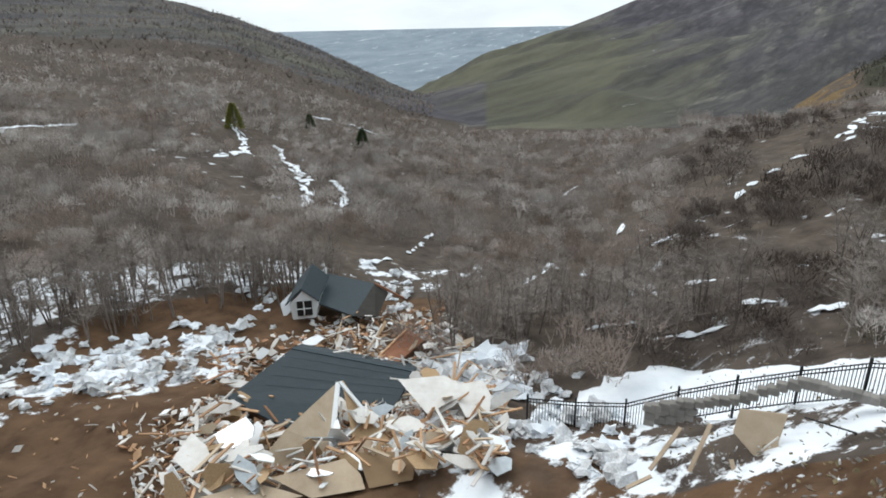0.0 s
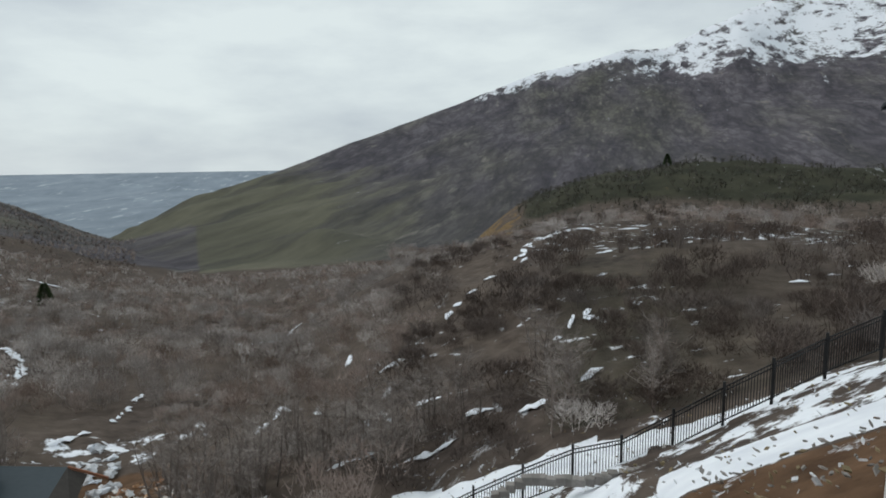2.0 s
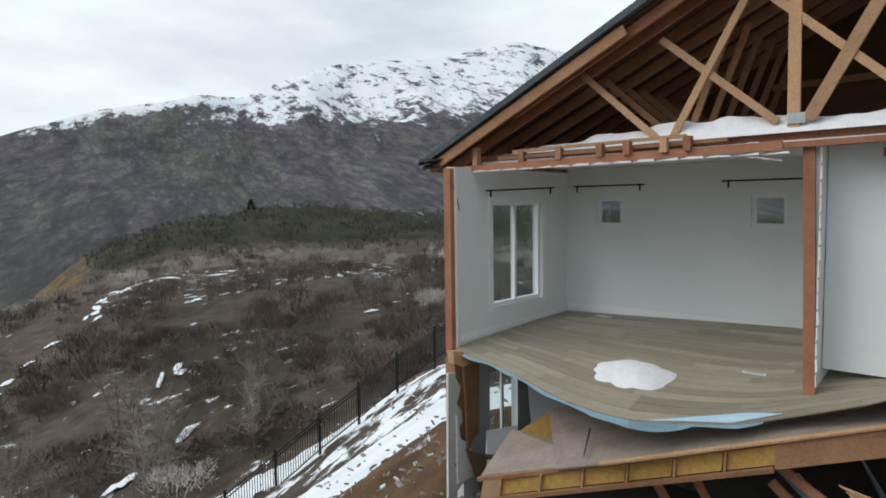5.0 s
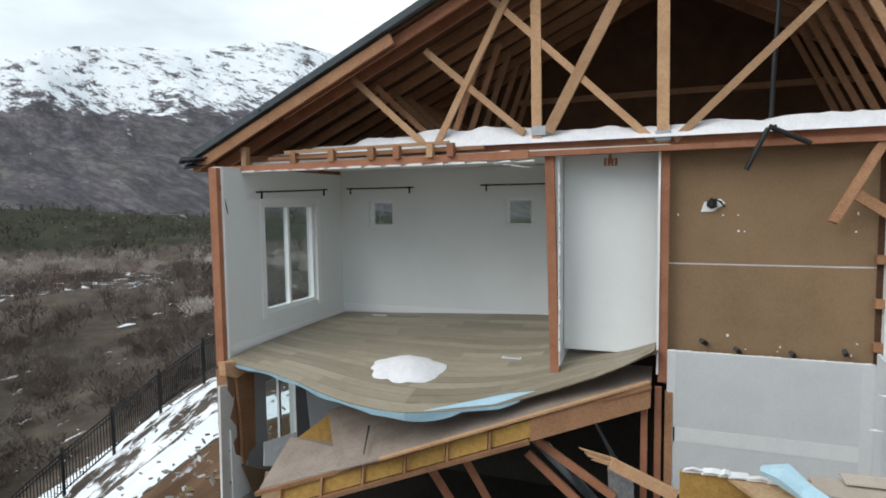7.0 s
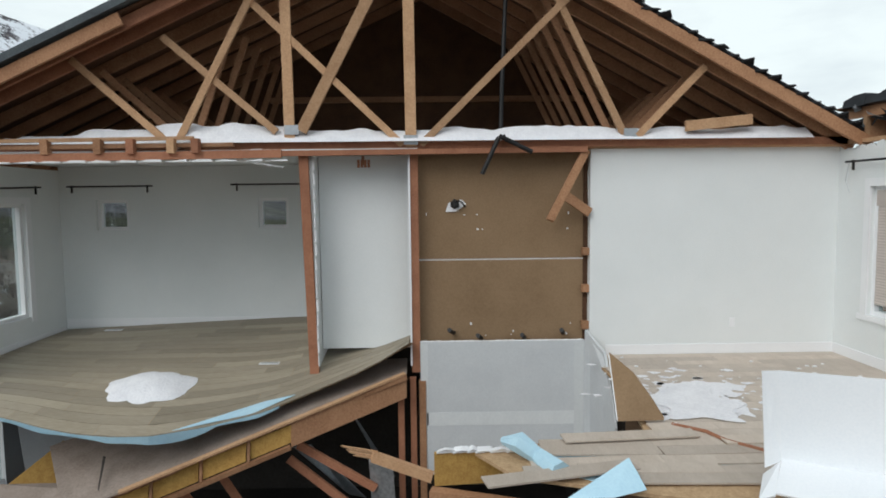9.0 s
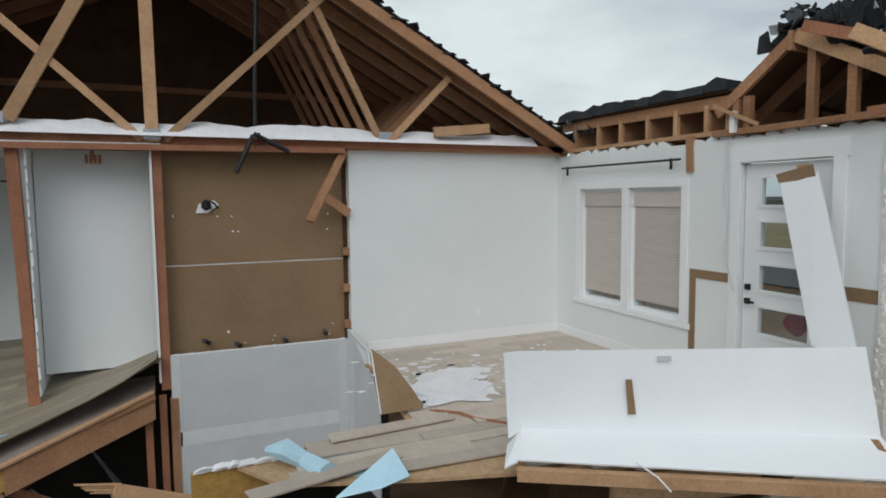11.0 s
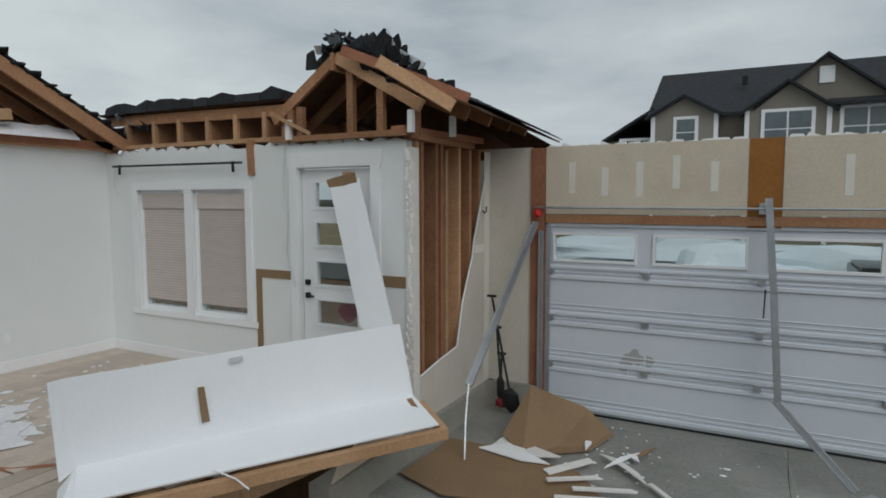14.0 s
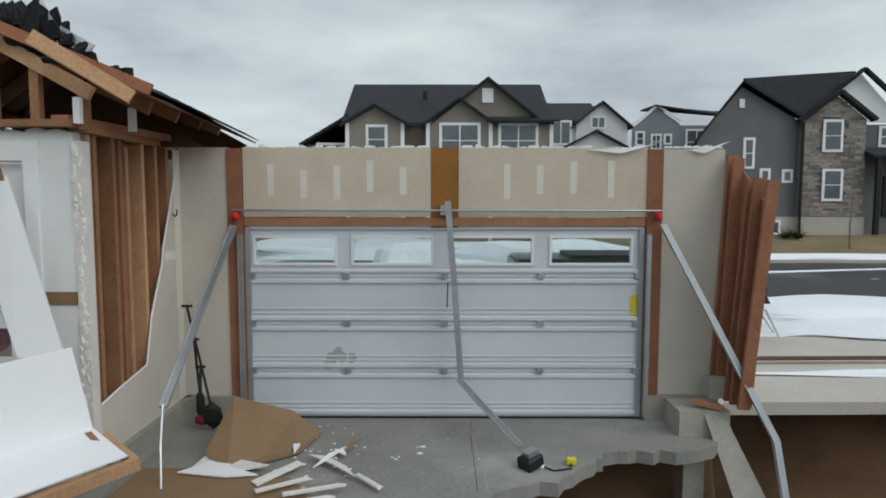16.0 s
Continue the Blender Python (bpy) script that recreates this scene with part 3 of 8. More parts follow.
# ---- the house: walls, floors, roof ----
def window_unit(name, label, axis, at, u0, u1, z0, z1, sign, sashes=2, group="", pane_mat=None):
    """A white window in a hole: frame bars, mullions, panes. sign: the side on which the room lies."""
    t = thing(name, label, "window", group, kind="structure")

    def bar(nm, a, b, c, d, y0, y1, m=TRIM):
        lo, hi = sorted((at + sign * y0, at + sign * y1))
        return part(nm, box(lo, hi, a, b, c, d) if axis == "x" else box(a, b, lo, hi, c, d), m, t)

    f = 0.055
    bar("frame", u0, u0 + f, z0, z1, -0.10, 0.015)
    bar("frame", u1 - f, u1, z0, z1, -0.10, 0.015)
    bar("frame", u0 + f, u1 - f, z1 - f, z1, -0.10, 0.012)
    bar("frame", u0 + f, u1 - f, z0, z0 + f, -0.10, 0.012)
    bar("window_sill", u0 - 0.05, u1 + 0.05, z0 - 0.045, z0 - 0.002, -0.02, 0.05)
    w = (u1 - u0 - 2 * f) / sashes
    for i in range(sashes):
        a = u0 + f + i * w
        if i:
            bar("mullion", a - 0.025, a + 0.025, z0 + f, z1 - f, -0.09, 0.0)
        p = bar("pane", a + 0.004, a + w - 0.004, z0 + f, z1 - f, -0.06, -0.05, pane_mat or CLEAR)
        p.visible_shadow = False
    return t


# setting: white wall of the living room
ob = part("wall_living", box(8.1, 8.22, -5.4, -2.08, -0.02, 2.76), WHITE_WALL)
tagged(ob, "smooth white painted living room wall", "wall", kind="structure")
part("baseboard", box(8.085, 8.098, -5.39, -2.3, 0.0, 0.13), TRIM, ob)
part("wall_outlet", box(8.09, 8.1, -4.05, -3.98, 0.36, 0.48), TRIM, ob)
# the torn strip along its top
part("top_plate", beam((8.1, -1.9, 2.80), (8.05, -5.5, 2.79), 0.10, 0.07), PALE_LUMBER, ob)
# front wall with the double window and the entrance
FW = [(5.50, 6.42, 0.62, 2.22), (6.55, 7.47, 0.62, 2.22), (3.70, 4.68, -0.02, 2.44)]
ob = part("wall_front", wall_with_holes("y", -5.52, 0.12, 3.26, 8.22, -0.02, 2.70, FW), WHITE_WALL)
tagged(ob, "white painted front wall with torn upper edge", "wall", kind="structure")
bm = bmesh.new()
random.seed(4)
for i in range(26):
    u = 3.3 + i * 0.188
    if 5.25 < u < 5.6:
        continue
    h = random.uniform(0.01, 0.09)
    slab([(u, -5.41, 2.70), (u + 0.187, -5.41, 2.70), (u + 0.187, -5.41, 2.70 + random.uniform(0.01, 0.07)), (u + 0.09, -5.41, 2.70 + h)], (0, -0.10, 0), bm)
part("torn_edge", bm, WHITE_WALL, ob)
part("baseboard", box(4.82, 8.09, -5.398, -5.384, 0.0, 0.13), TRIM, ob)
for a, b, c, d in ((5.40, 5.50, 0.622, 2.32), (6.42, 6.55, 0.622, 2.32), (7.47, 7.57, 0.622, 2.32), (5.50, 6.42, 2.22, 2.32), (6.55, 7.47, 2.22, 2.32), (5.34, 7.63, 0.55, 0.62)):
    part("casing", box(a, b, -5.398, -5.375, c, d), TRIM, ob)
for a, b, c, d in ((4.69, 4.80, 0, 2.45), (3.57, 3.69, 0, 2.45), (3.55, 4.82, 2.45, 2.62)):
    part("door_casing", box(a, b, -5.398, -5.372, c, d), TRIM, ob)
part("missing_board_mark", box(4.82, 5.36, -5.398, -5.392, 1.17, 1.27), BROWN_PAPER, ob, "torn paper where a rail stood")
part("missing_board_mark", box(5.27, 5.36, -5.398, -5.392, 0.2, 1.17), BROWN_PAPER, ob, "torn paper where a rail stood")
part("missing_board_mark", box(3.27, 3.56, -5.398, -5.392, 1.17, 1.29), BROWN_PAPER, ob, "torn paper where a rail stood")
part("broken_stud", beam((5.38, -5.45, 2.38), (5.40, -5.45, 2.79), 0.16, 0.09), LUMBER, ob)
for a in (5.50, 6.55):
    w = window_unit("window", "white double-hung window with woven blinds lowered", "y", -5.46, a, a + 0.92, 0.62, 2.22, 1, 1, "front windows")
    part("blind", box(a + 0.06, a + 0.86, -5.450, -5.444, 0.76, 2.16), BLIND, w, "pale woven shade, lowered")
    part("valance", box(a + 0.05, a + 0.87, -5.444, -5.425, 1.98, 2.17), BLIND, w)
    bm = bmesh.new()
    for k in range(34):
        box(a + 0.062, a + 0.858, -5.4438, -5.441, 0.78 + k * 0.035, 0.80 + k * 0.035, bm)
    part("blind_slats", bm, BLIND, w)

# the front door
d = thing("front_door", "white entrance door with four glass lites and black hardware, shut", "door", kind="structure")
LITES = [(3.92, 4.47, 2.01, 2.28), (3.92, 4.47, 1.58, 1.83), (3.92, 4.47, 1.13, 1.39), (3.92, 4.47, 0.68, 0.95)]
part("door_leaf", wall_with_holes("y", -5.50, 0.05, 3.71, 4.67, 0.0, 2.43, LITES), DOOR_WHITE, d)
for a, b, c, e in LITES:
    p = part("pane", box(a, b, -5.482, -5.474, c, e), CLEAR, d)
    p.visible_shadow = False
    for q in ((a - 0.03, a, c - 0.03, e + 0.03), (b, b + 0.03, c - 0.03, e + 0.03), (a, b, c - 0.03, c), (a, b, e, e + 0.03)):
        part("lite_moulding", box(q[0], q[1], -5.449, -5.438, q[2], q[3]), DOOR_WHITE, d)
part("deadbolt", box(4.575, 4.635, -5.449, -5.425, 1.12, 1.18), BLACK_METAL, d)
h = part("door_handle", box(4.575, 4.635, -5.449, -5.425, 0.97, 1.03), BLACK_METAL, d)
part("lever", beam((4.60, -5.40, 1.0), (4.49, -5.39, 1.0), 0.02, 0.02), BLACK_METAL, h)
part("hinge", box(3.705, 3.72, -5.449, -5.435, 2.0, 2.12), BLACK_METAL, d)
t = part("wreath", lump((4.18, -5.62, 0.82), 0.12, 0.06, 0.13, 0.25, 2, 3, False), mat("red_wreath", (0.35, 0.03, 0.05), (0.2, 0.02, 0.03), 0.8, 20))
tagged(t, "small red wreath hung outside the glass door", "wreath")

# curtain rods
def rod(p, q, group="curtain rods"):
    t = thing("curtain_rod", "thin black metal curtain rod on brackets", "curtain rod", group)
    part("bar", tube([p, q], 0.014), BLACK_METAL, t)
    p, q = Vector(p), Vector(q)
    for e in (p + (q - p) * 0.06, q - (q - p) * 0.06):
        part("bracket", box(e.x - 0.012, e.x + 0.012, e.y - 0.012, e.y + 0.012, e.z - 0.11, e.z + 0.02), BLACK_METAL, t)
    return t


rod((7.86, -5.32, 2.54), (5.47, -5.32, 2.53))
rod((7.9, 6.30, 2.31), (9.95, 6.30, 2.38))
rod((10.48, 6.2, 2.40), (10.48, 4.76, 2.40))
rod((10.48, 3.44, 2.41), (10.48, 1.7, 2.41))

# the bedroom: outer side wall, back wall, partition, closet wall
ob = part("wall_side", wall_with_holes("y", 6.4, 0.16, 7.22, 10.74, -0.25, 2.68, [(8.18, 9.68, 0.33, 2.12)]), WHITE_WALL)
tagged(ob, "white bedroom side wall, broken off at its end", "wall", kind="structure")
part("torn_stud", box(7.13, 7.215, 6.40, 6.54, -0.3, 2.66), RED_LUMBER, ob, "reddish stud at the broken wall end")
part("torn_gypsum", box(7.215, 7.25, 6.36, 6.398, -0.2, 2.64), TRIM, ob)
part("baseboard", box(7.3, 10.58, 6.385, 6.398, -0.12, 0.0), TRIM, ob)
bm = bmesh.new()
for a, b in (((7.25, 2.25), (7.33, 1.98)), ((7.18, 2.4), (7.27, 2.2))):
    slab([(a[0], 6.397, a[1]), (b[0], 6.397, b[1]), (b[0] + 0.015, 6.397, b[1] + 0.02), (a[0] + 0.03, 6.397, a[1])], (0, -0.004, 0), bm)
part("crack", bm, DARK_WOOD, ob)
window_unit("window", "tall white two-pane bedroom window", "y", 6.46, 8.18, 9.68, 0.33, 2.12, -1, 2)
for a, b, c, e in ((8.08, 8.18, 0.25, 2.22), (9.68, 9.80, 0.25, 2.22), (8.18, 9.68, 2.12, 2.22)):
    part("casing", box(a, b, 6.378, 6.398, c, e), TRIM, ob)
SW = [(2.50, 3.02, 1.66, 2.18), (5.24, 5.78, 1.65, 2.17)]
ob = part("wall_back", wall_with_holes("x", 10.6, 0.16, 0.2, 6.4, -0.2, 2.74, SW), WHITE_WALL)
tagged(ob, "white bedroom back wall with two small windows", "wall", kind="structure")
part("baseboard", box(10.585, 10.598, 0.3, 6.38, -0.02, 0.12), TRIM, ob)
for a in SW:
    window_unit("window", "small square white window high in the wall", "x", 10.66, *a, -1, 1, "small windows")
ob = part("wall_partition", box(8.06, 10.58, 1.58, 1.68, -0.16, 2.70), WHITE_WALL)
tagged(ob, "white partition wall with its end stud bared", "wall", kind="structure")
part("end_stud", beam((8.02, 1.68, 2.70), (8.03, 1.61, -0.18), 0.12, 0.06, (1, 0, 0)), RED_LUMBER, ob, "reddish end stud with torn edges")
bm = bmesh.new()
for k in range(15):
    z = -0.1 + k * 0.185
    s = random.uniform(0.02, 0.05)
    slab([(8.0, 1.56, z), (8.0, 1.56 - s * 0.6, z + 0.03), (8.0, 1.56 - s * 0.4, z + 0.16), (8.0, 1.56, z + 0.17)], (0.06, 0, 0), bm)
part("torn_gypsum", bm, TRIM, ob)
ob = part("wall_closet", box(8.46, 8.54, 0.32, 1.57, 0.05, 2.72), WHITE_WALL)
tagged(ob, "white closet wall beside the partition", "wall", kind="structure")
ob = part("wall_hall", box(8.25, 8.30, -2.08, 0.22, 0.05, 1.29), BROWN_PAPER)
tagged(ob, "brown paper backs of two bare drywall sheets", "wall", kind="structure")
part("sheet", box(8.25, 8.30, -2.08, 0.22, 1.31, 2.76), BROWN_PAPER, ob)
part("seam_tape", box(8.262, 8.29, -2.08, 0.22, 1.288, 1.312), TRIM, ob)
part("corner_stud", box(8.07, 8.16, 0.20, 0.31, -0.2, 2.74), RED_LUMBER, ob, "reddish corner stud")
part("torn_gypsum", box(8.05, 8.07, 0.305, 0.33, -0.1, 2.7), TRIM, ob)
# dark strip drawn as the shade in the wall-end gap
part("end_shadow_gap", box(8.23, 8.248, -2.08, -2.02, 0.1, 2.72), DARK_WOOD, ob)
bm = bmesh.new()
for k in range(14):
    y, z = random.uniform(-1.9, 0.1), random.choice((0.3, 0.25, 0.4, 1.7, 1.9))
    box(8.243, 8.249, y, y + random.uniform(0.01, 0.03), z, z + random.uniform(0.01, 0.035), bm)
part("plaster_spots", bm, TRIM, ob)
for z in (0.35, 0.85, 1.35):
    part("blocking", box(8.12, 8.22, -2.08, -1.99, z, z + 0.10), LUMBER, ob)
ob = thing("electrical_box", "black torn electrical box with dangling cable", "electrical box", "electrical boxes", (8.2, -0.28, 2.05))
part("box_body", lump((0, 0, 0), 0.05, 0.07, 0.08, 0.5, 1, 4, False), BLACK_METAL, ob)
part("cable", tube([(0, 0, 0), (-0.06, -0.04, 0.05), (-0.07, -0.10, 0.02), (-0.03, -0.14, -0.04)], 0.012), BLACK_METAL, ob)
part("torn_paper", slab([(0.03, 0.12, -0.1), (0.03, -0.02, -0.1), (0.03, -0.16, 0.0), (0.03, -0.1, 0.06), (0.03, 0.08, 0.02)], (0.01, 0, 0)), TRIM, ob)
for y, z in ((-0.25, 0.3), (-0.63, 0.22), (-1.22, 0.22), (-1.75, 0.28)):
    part("pipe_stub", tube([(8.24, y, z), (8.12, y + 0.03, z + 0.04), (8.03, y + 0.06, z + 0.08)], 0.03), BLACK_METAL, tagged(thing("drain_stub", "short black pipe stub at the wall foot", "pipe", "pipe stubs"), kind=""))
ob = thing("ceiling_sprinkler", "small brown fire sprinkler head at the ceiling", "sprinkler", at=(8.2, 0.93, 2.60))
part("stem", tube([(0, 0, 0.1), (0, 0, -0.02)], 0.02), RED_LUMBER, ob)
for k in range(4):
    part("vane", box(-0.02, 0.02, -0.09 + 0.045 * k, -0.06 + 0.045 * k, -0.05, 0.05), RED_LUMBER, ob)
ob = thing("broken_brace", "two splintered lumber braces hanging at the wall corner", "lumber")
part("board", beam((8.0, -2.0, 2.74), (7.95, -1.50, 1.80), 0.045, 0.10, jag=0.05), LUMBER, ob)
part("board", beam((7.99, -1.72, 2.15), (8.05, -2.06, 1.92), 0.045, 0.12), LUMBER, ob)
ob = thing("vent_pipe", "bent black plastic pipe hanging from the ceiling edge", "pipe")
part("pipe", tube([(7.8, -0.62, 2.43), (7.8, -0.83, 2.88), (7.8, -0.92, 2.90)], 0.03), BLACK_METAL, ob)
part("pipe", tube([(7.8, -0.84, 2.91), (7.8, -1.26, 2.70)], 0.03), BLACK_METAL, ob)
part("strap", tube([(8.2, -0.9, 2.9), (8.3, -0.93, 3.6), (8.4, -1.0, 4.9)], 0.03), BLACK_METAL, ob)

# ceiling over the bedroom and hall, and the wooden rim above it
ob = part("ceiling", box(7.92, 10.74, 0.2, 6.39, 2.745, 2.775), WHITE_WALL)
tagged(ob, "white bedroom ceiling", "ceiling", kind="structure")

# stairwell walls below the floor
ob = part("wall_stairwell", box(8.02, 8.1, -2.0, 0.2, -1.6, 0.22), GREY_WALL)
tagged(ob, "grey unpainted stairwell wall with a torn top", "wall", kind="structure")
part("return_wall", slab([(8.02, -2.0, 0.36), (8.02, -2.0, -1.6), (7.0, -2.1, -1.6), (7.0, -2.11, -0.6), (7.25, -2.12, -0.25), (7.6, -2.14, 0.15)], (0, -0.03, 0)), GREY_WALL, ob)
bm = bmesh.new()
for k in range(24):
    y = 0.19 - k * 0.09
    h = random.uniform(0.002, 0.014)
    slab([(8.025, y, 0.22), (8.025, y - 0.088, 0.22), (8.025, y - 0.08, 0.22 + h), (8.025, y - 0.01, 0.22 + h * 0.6)], (0.05, 0, 0), bm)
part("torn_edge", bm, TRIM, ob)
part("torn_gypsum_flap", slab([(6.00, -1.74, 0.54), (5.53, -1.69, 0.03), (5.54, -2.13, 0.03), (5.65, -2.04, 0.20), (5.80, -1.92, 0.39)], (0.02, -0.01, 0.02)), BROWN_PAPER, ob, "torn brown drywall flap with white edge")
part("flap_edge", tube([(6.00, -1.74, 0.54), (5.53, -1.69, 0.03)], 0.006), TRIM, ob)
for y0, y1, z0, z1 in ((-1.98, -1.86, -1.5, 0.2), (-1.86, 0.12, -0.92, -0.74), (0.10, 0.19, -1.5, 0.2)):
    part("mud_band", box(8.0165, 8.0195, y0, y1, z0, z1), MUD_GREY, ob)


# ---- the main roof: trusses, deck, shingles ----
APEX = (0.2, 6.0)
EAVE_L, EAVE_R = (7.20, 2.78), (-5.55, 2.84)


def roof_z(y):
    if y > APEX[0]:
        return APEX[1] + (EAVE_L[1] - APEX[1]) * (y - APEX[0]) / (EAVE_L[0] - APEX[0])
    return APEX[1] + (EAVE_R[1] - APEX[1]) * (y - APEX[0]) / (EAVE_R[0] - APEX[0])


def truss(x, front):
    t = thing("roof_truss", "pale lumber roof truss with nailed web boards" if front else "lumber roof truss deep in the dark attic", "roof truss", "roof trusses")
    wood = LUMBER
    m = RED_LUMBER if front else LUMBER
    part("top_chord", beam((x, EAVE_L[0] - 0.05, EAVE_L[1] - 0.08), (x, APEX[0], APEX[1] - 0.10), 0.045, 0.16), m, t)
    part("top_chord", beam((x, EAVE_R[0] + 0.05, EAVE_R[1] - 0.08), (x, APEX[0], APEX[1] - 0.10), 0.045, 0.16), LUMBER, t)
    part("bottom_chord", beam((x, 6.6, 2.83), (x, -5.45, 2.83), 0.045, 0.10), RED_LUMBER if front else LUMBER, t)
    if front:
        webs = [((0.28, 2.80), (0.30, 5.85), .14), ((3.28, 2.82), (2.05, 5.08), .09), ((0.39, 2.82), (2.65, 4.98), .09),
                ((1.68, 3.0), (0.45, 5.3), .14), ((1.83, 2.9), (1.85, 5.2), .13), ((0.15, 2.82), (-1.95, 4.86), .09), ((-2.49, 2.90), (-1.45, 4.95), .09),
                ((-2.64, 2.90), (-3.5, 3.78), .09), ((3.33, 2.83), (4.55, 3.92), .09), ((2.0, 3.0), (3.4, 4.2), .09)]
    else:
        webs = [((3.3, 2.85), (2.7, 4.5), .09), ((-2.5, 2.9), (-1.5, 4.9), .09), ((-2.64, 2.9), (-3.5, 3.75), .09), ((3.33, 2.85), (4.5, 3.9), .09)]
    for (y0, z0), (y1, z1), w in webs:
        off = random.uniform(-0.02, 0.02)
        part("web", beam((x - 0.05 + off, y0, z0), (x - 0.05 + off, y1, z1), 0.04, w), PALE_LUMBER if front else wood, t)
    if front:
        for y, z in ((0.28, 2.88), (1.8, 3.02), (3.3, 2.86), (-2.55, 2.94), (-1.7, 4.85)):
            part("gusset_plate", box(x - 0.085, x - 0.08, y - 0.09, y + 0.09, z - 0.06, z + 0.06), GALV, t, "galvanised nail plate")
    return t


truss(8.0, True)
for k in range(1, 7):
    truss(8.0 + 0.61 * k, False)
roof = thing("main_roof", "gabled roof deck with black shingles, sheared open", "roof", kind="structure")
X0, X1 = 7.55, 12.4
for (ya, za), xa in ((EAVE_L, X0), (EAVE_R, 7.75)):
    s = 1 if ya > 0 else -1
    pts = [(xa, ya, za), (X1, ya, za), (X1, APEX[0], APEX[1]), (xa, APEX[0], APEX[1])]
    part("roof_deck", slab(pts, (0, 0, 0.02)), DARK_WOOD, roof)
    part("shingle_layer", slab([(p[0] - (0.10 if s > 0 and p[0] < 8 else 0), p[1] + s * 0.03, p[2] + 0.024) for p in pts], (0, 0, 0.10 if s > 0 else 0.035)), SHINGLE_EDGE if s > 0 else SHINGLE, roof)
    end = (3.70, roof_z(3.70)) if s > 0 else APEX
    part("fly_rafter", beam((xa - 0.02, ya, za - 0.085), (xa - 0.02, end[0], end[1] - 0.085), 0.045, 0.15), LUMBER, roof)
    if s > 0:
        part("inner_rafter", beam((xa + 0.12, 5.6, roof_z(5.6) - 0.09), (xa + 0.12, APEX[0], APEX[1] - 0.10), 0.045, 0.14), RED_LUMBER, roof)
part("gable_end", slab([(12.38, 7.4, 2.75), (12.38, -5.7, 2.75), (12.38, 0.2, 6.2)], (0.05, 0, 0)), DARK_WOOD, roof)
part("gable_girt", box(12.3, 12.37, -3.0, 3.2, 4.05, 4.16), LUMBER, roof)
part("fascia", box(X0, X1, 7.16, 7.20, 2.64, 2.78), RED_LUMBER, roof)
part("rim_board", beam((7.68, 7.0, 2.66), (7.78, 1.9, 2.71), 0.05, 0.10), RED_LUMBER, roof)
part("rim_board", beam((7.72, 5.9, 2.80), (7.80, 2.5, 2.83), 0.05, 0.05), LUMBER, roof)
random.seed(19)
for k in range(16):
    y = 6.75 - k * 0.31
    part("torn_gypsum", slab([(7.655, y, 2.612), (7.66, y - 0.3, 2.612), (7.66, y - 0.29, 2.625 + random.uniform(0, 0.02)), (7.655, y - 0.12, 2.62 + random.uniform(0, 0.03))], (0.04, 0, -random.uniform(0.004, 0.02))), TRIM, roof)
part("rim_board", beam((7.70, 5.6, 2.885), (7.80, 3.0, 2.915), 0.05, 0.045), PALE_LUMBER, roof)
part("rim_board", beam((7.93, 2.3, 2.72), (7.96, -2.0, 2.745), 0.05, 0.07), RED_LUMBER, roof)
for y in (6.3, 5.4, 4.75, 4.1, 3.7, 3.2, 2.9):
    part("rim_block", box(7.67, 7.77, y, y + 0.09, 2.72, 2.90 if y < 6 else 3.0), random.choice((PALE_LUMBER, RED_LUMBER, LUMBER)), roof)
part("scrap_board", beam((7.9, -3.25, 3.02), (7.9, -4.1, 3.10), 0.06, 0.13), PALE_LUMBER, roof)
part("scrap_board", beam((8.1, -3.15, 2.94), (8.1, -4.3, 2.97), 0.05, 0.10), PALE_LUMBER, roof)
# torn shingle tabs along the broken rake edges
random.seed(11)
for k in range(33):
    left = k < 7
    y = random.uniform(4.6, 7.3) if left else APEX[0] - 1.2 - (k - 7) * 0.175
    z = roof_z(y) + 0.06
    x = X0 if left else 7.74
    w, l, a = random.uniform(0.12, 0.26), random.uniform(0.04, 0.12), random.uniform(-0.03, 0.05)
    part("torn_shingle", slab([(x - l, y, z + a), (x + 0.05, y - w / 2, z), (x + 0.05, y + w, z - 0.04), (x - l * 0.6, y + w * 0.7, z + a * 0.5)], (0, 0, 0.02)), SHINGLE, roof)
for k in range(9):
    y = 6.88 + random.uniform(0, 0.22)
    z = 2.70 + random.uniform(0, 0.15)
    part("torn_shingle", slab([(7.5, y, z), (7.3, y + 0.2, z - 0.05), (7.45, y + 0.32, z + 0.02), (7.7, y + 0.1, z + 0.05)], (0.01, 0, 0.015)), SHINGLE, roof)


def blanket(name, x0, x1, y0, y1, top, nx, ny, material, label, category, base=None, kind="stuff"):
    bm = bmesh.new()
    g = []
    for i in range(nx + 1):
        for j in range(ny + 1):
            x, y = x0 + (x1 - x0) * i / nx, y0 + (y1 - y0) * j / ny
            g.append(bm.verts.new((x, y, top(x, y) if i else (base if base is not None else top(x, y) - 0.1))))
    for i in range(nx):
        for j in range(ny):
            a = i * (ny + 1) + j
            bm.faces.new((g[a], g[a + ny + 1], g[a + ny + 2], g[a + 1]))
    for f in bm.faces:
        f.smooth = True
    bmesh.ops.recalc_face_normals(bm, faces=bm.faces[:])
    return tagged(part(name, bm, material), label, category, kind=kind)


def fluff(x, y):
    swell = 0.13 * math.exp(-((y - 2.9) / 1.3) ** 2) + 0.05 * math.exp(-((y + 1.5) / 2.0) ** 2)
    fall = 1 - smooth((y - 5.0) / 1.0) * 0.8
    return 2.86 + fall * (0.13 + swell) + 0.06 * noise.fractal(Vector((x * 2.2, y * 2.2, 0)), 1, 2, 4)


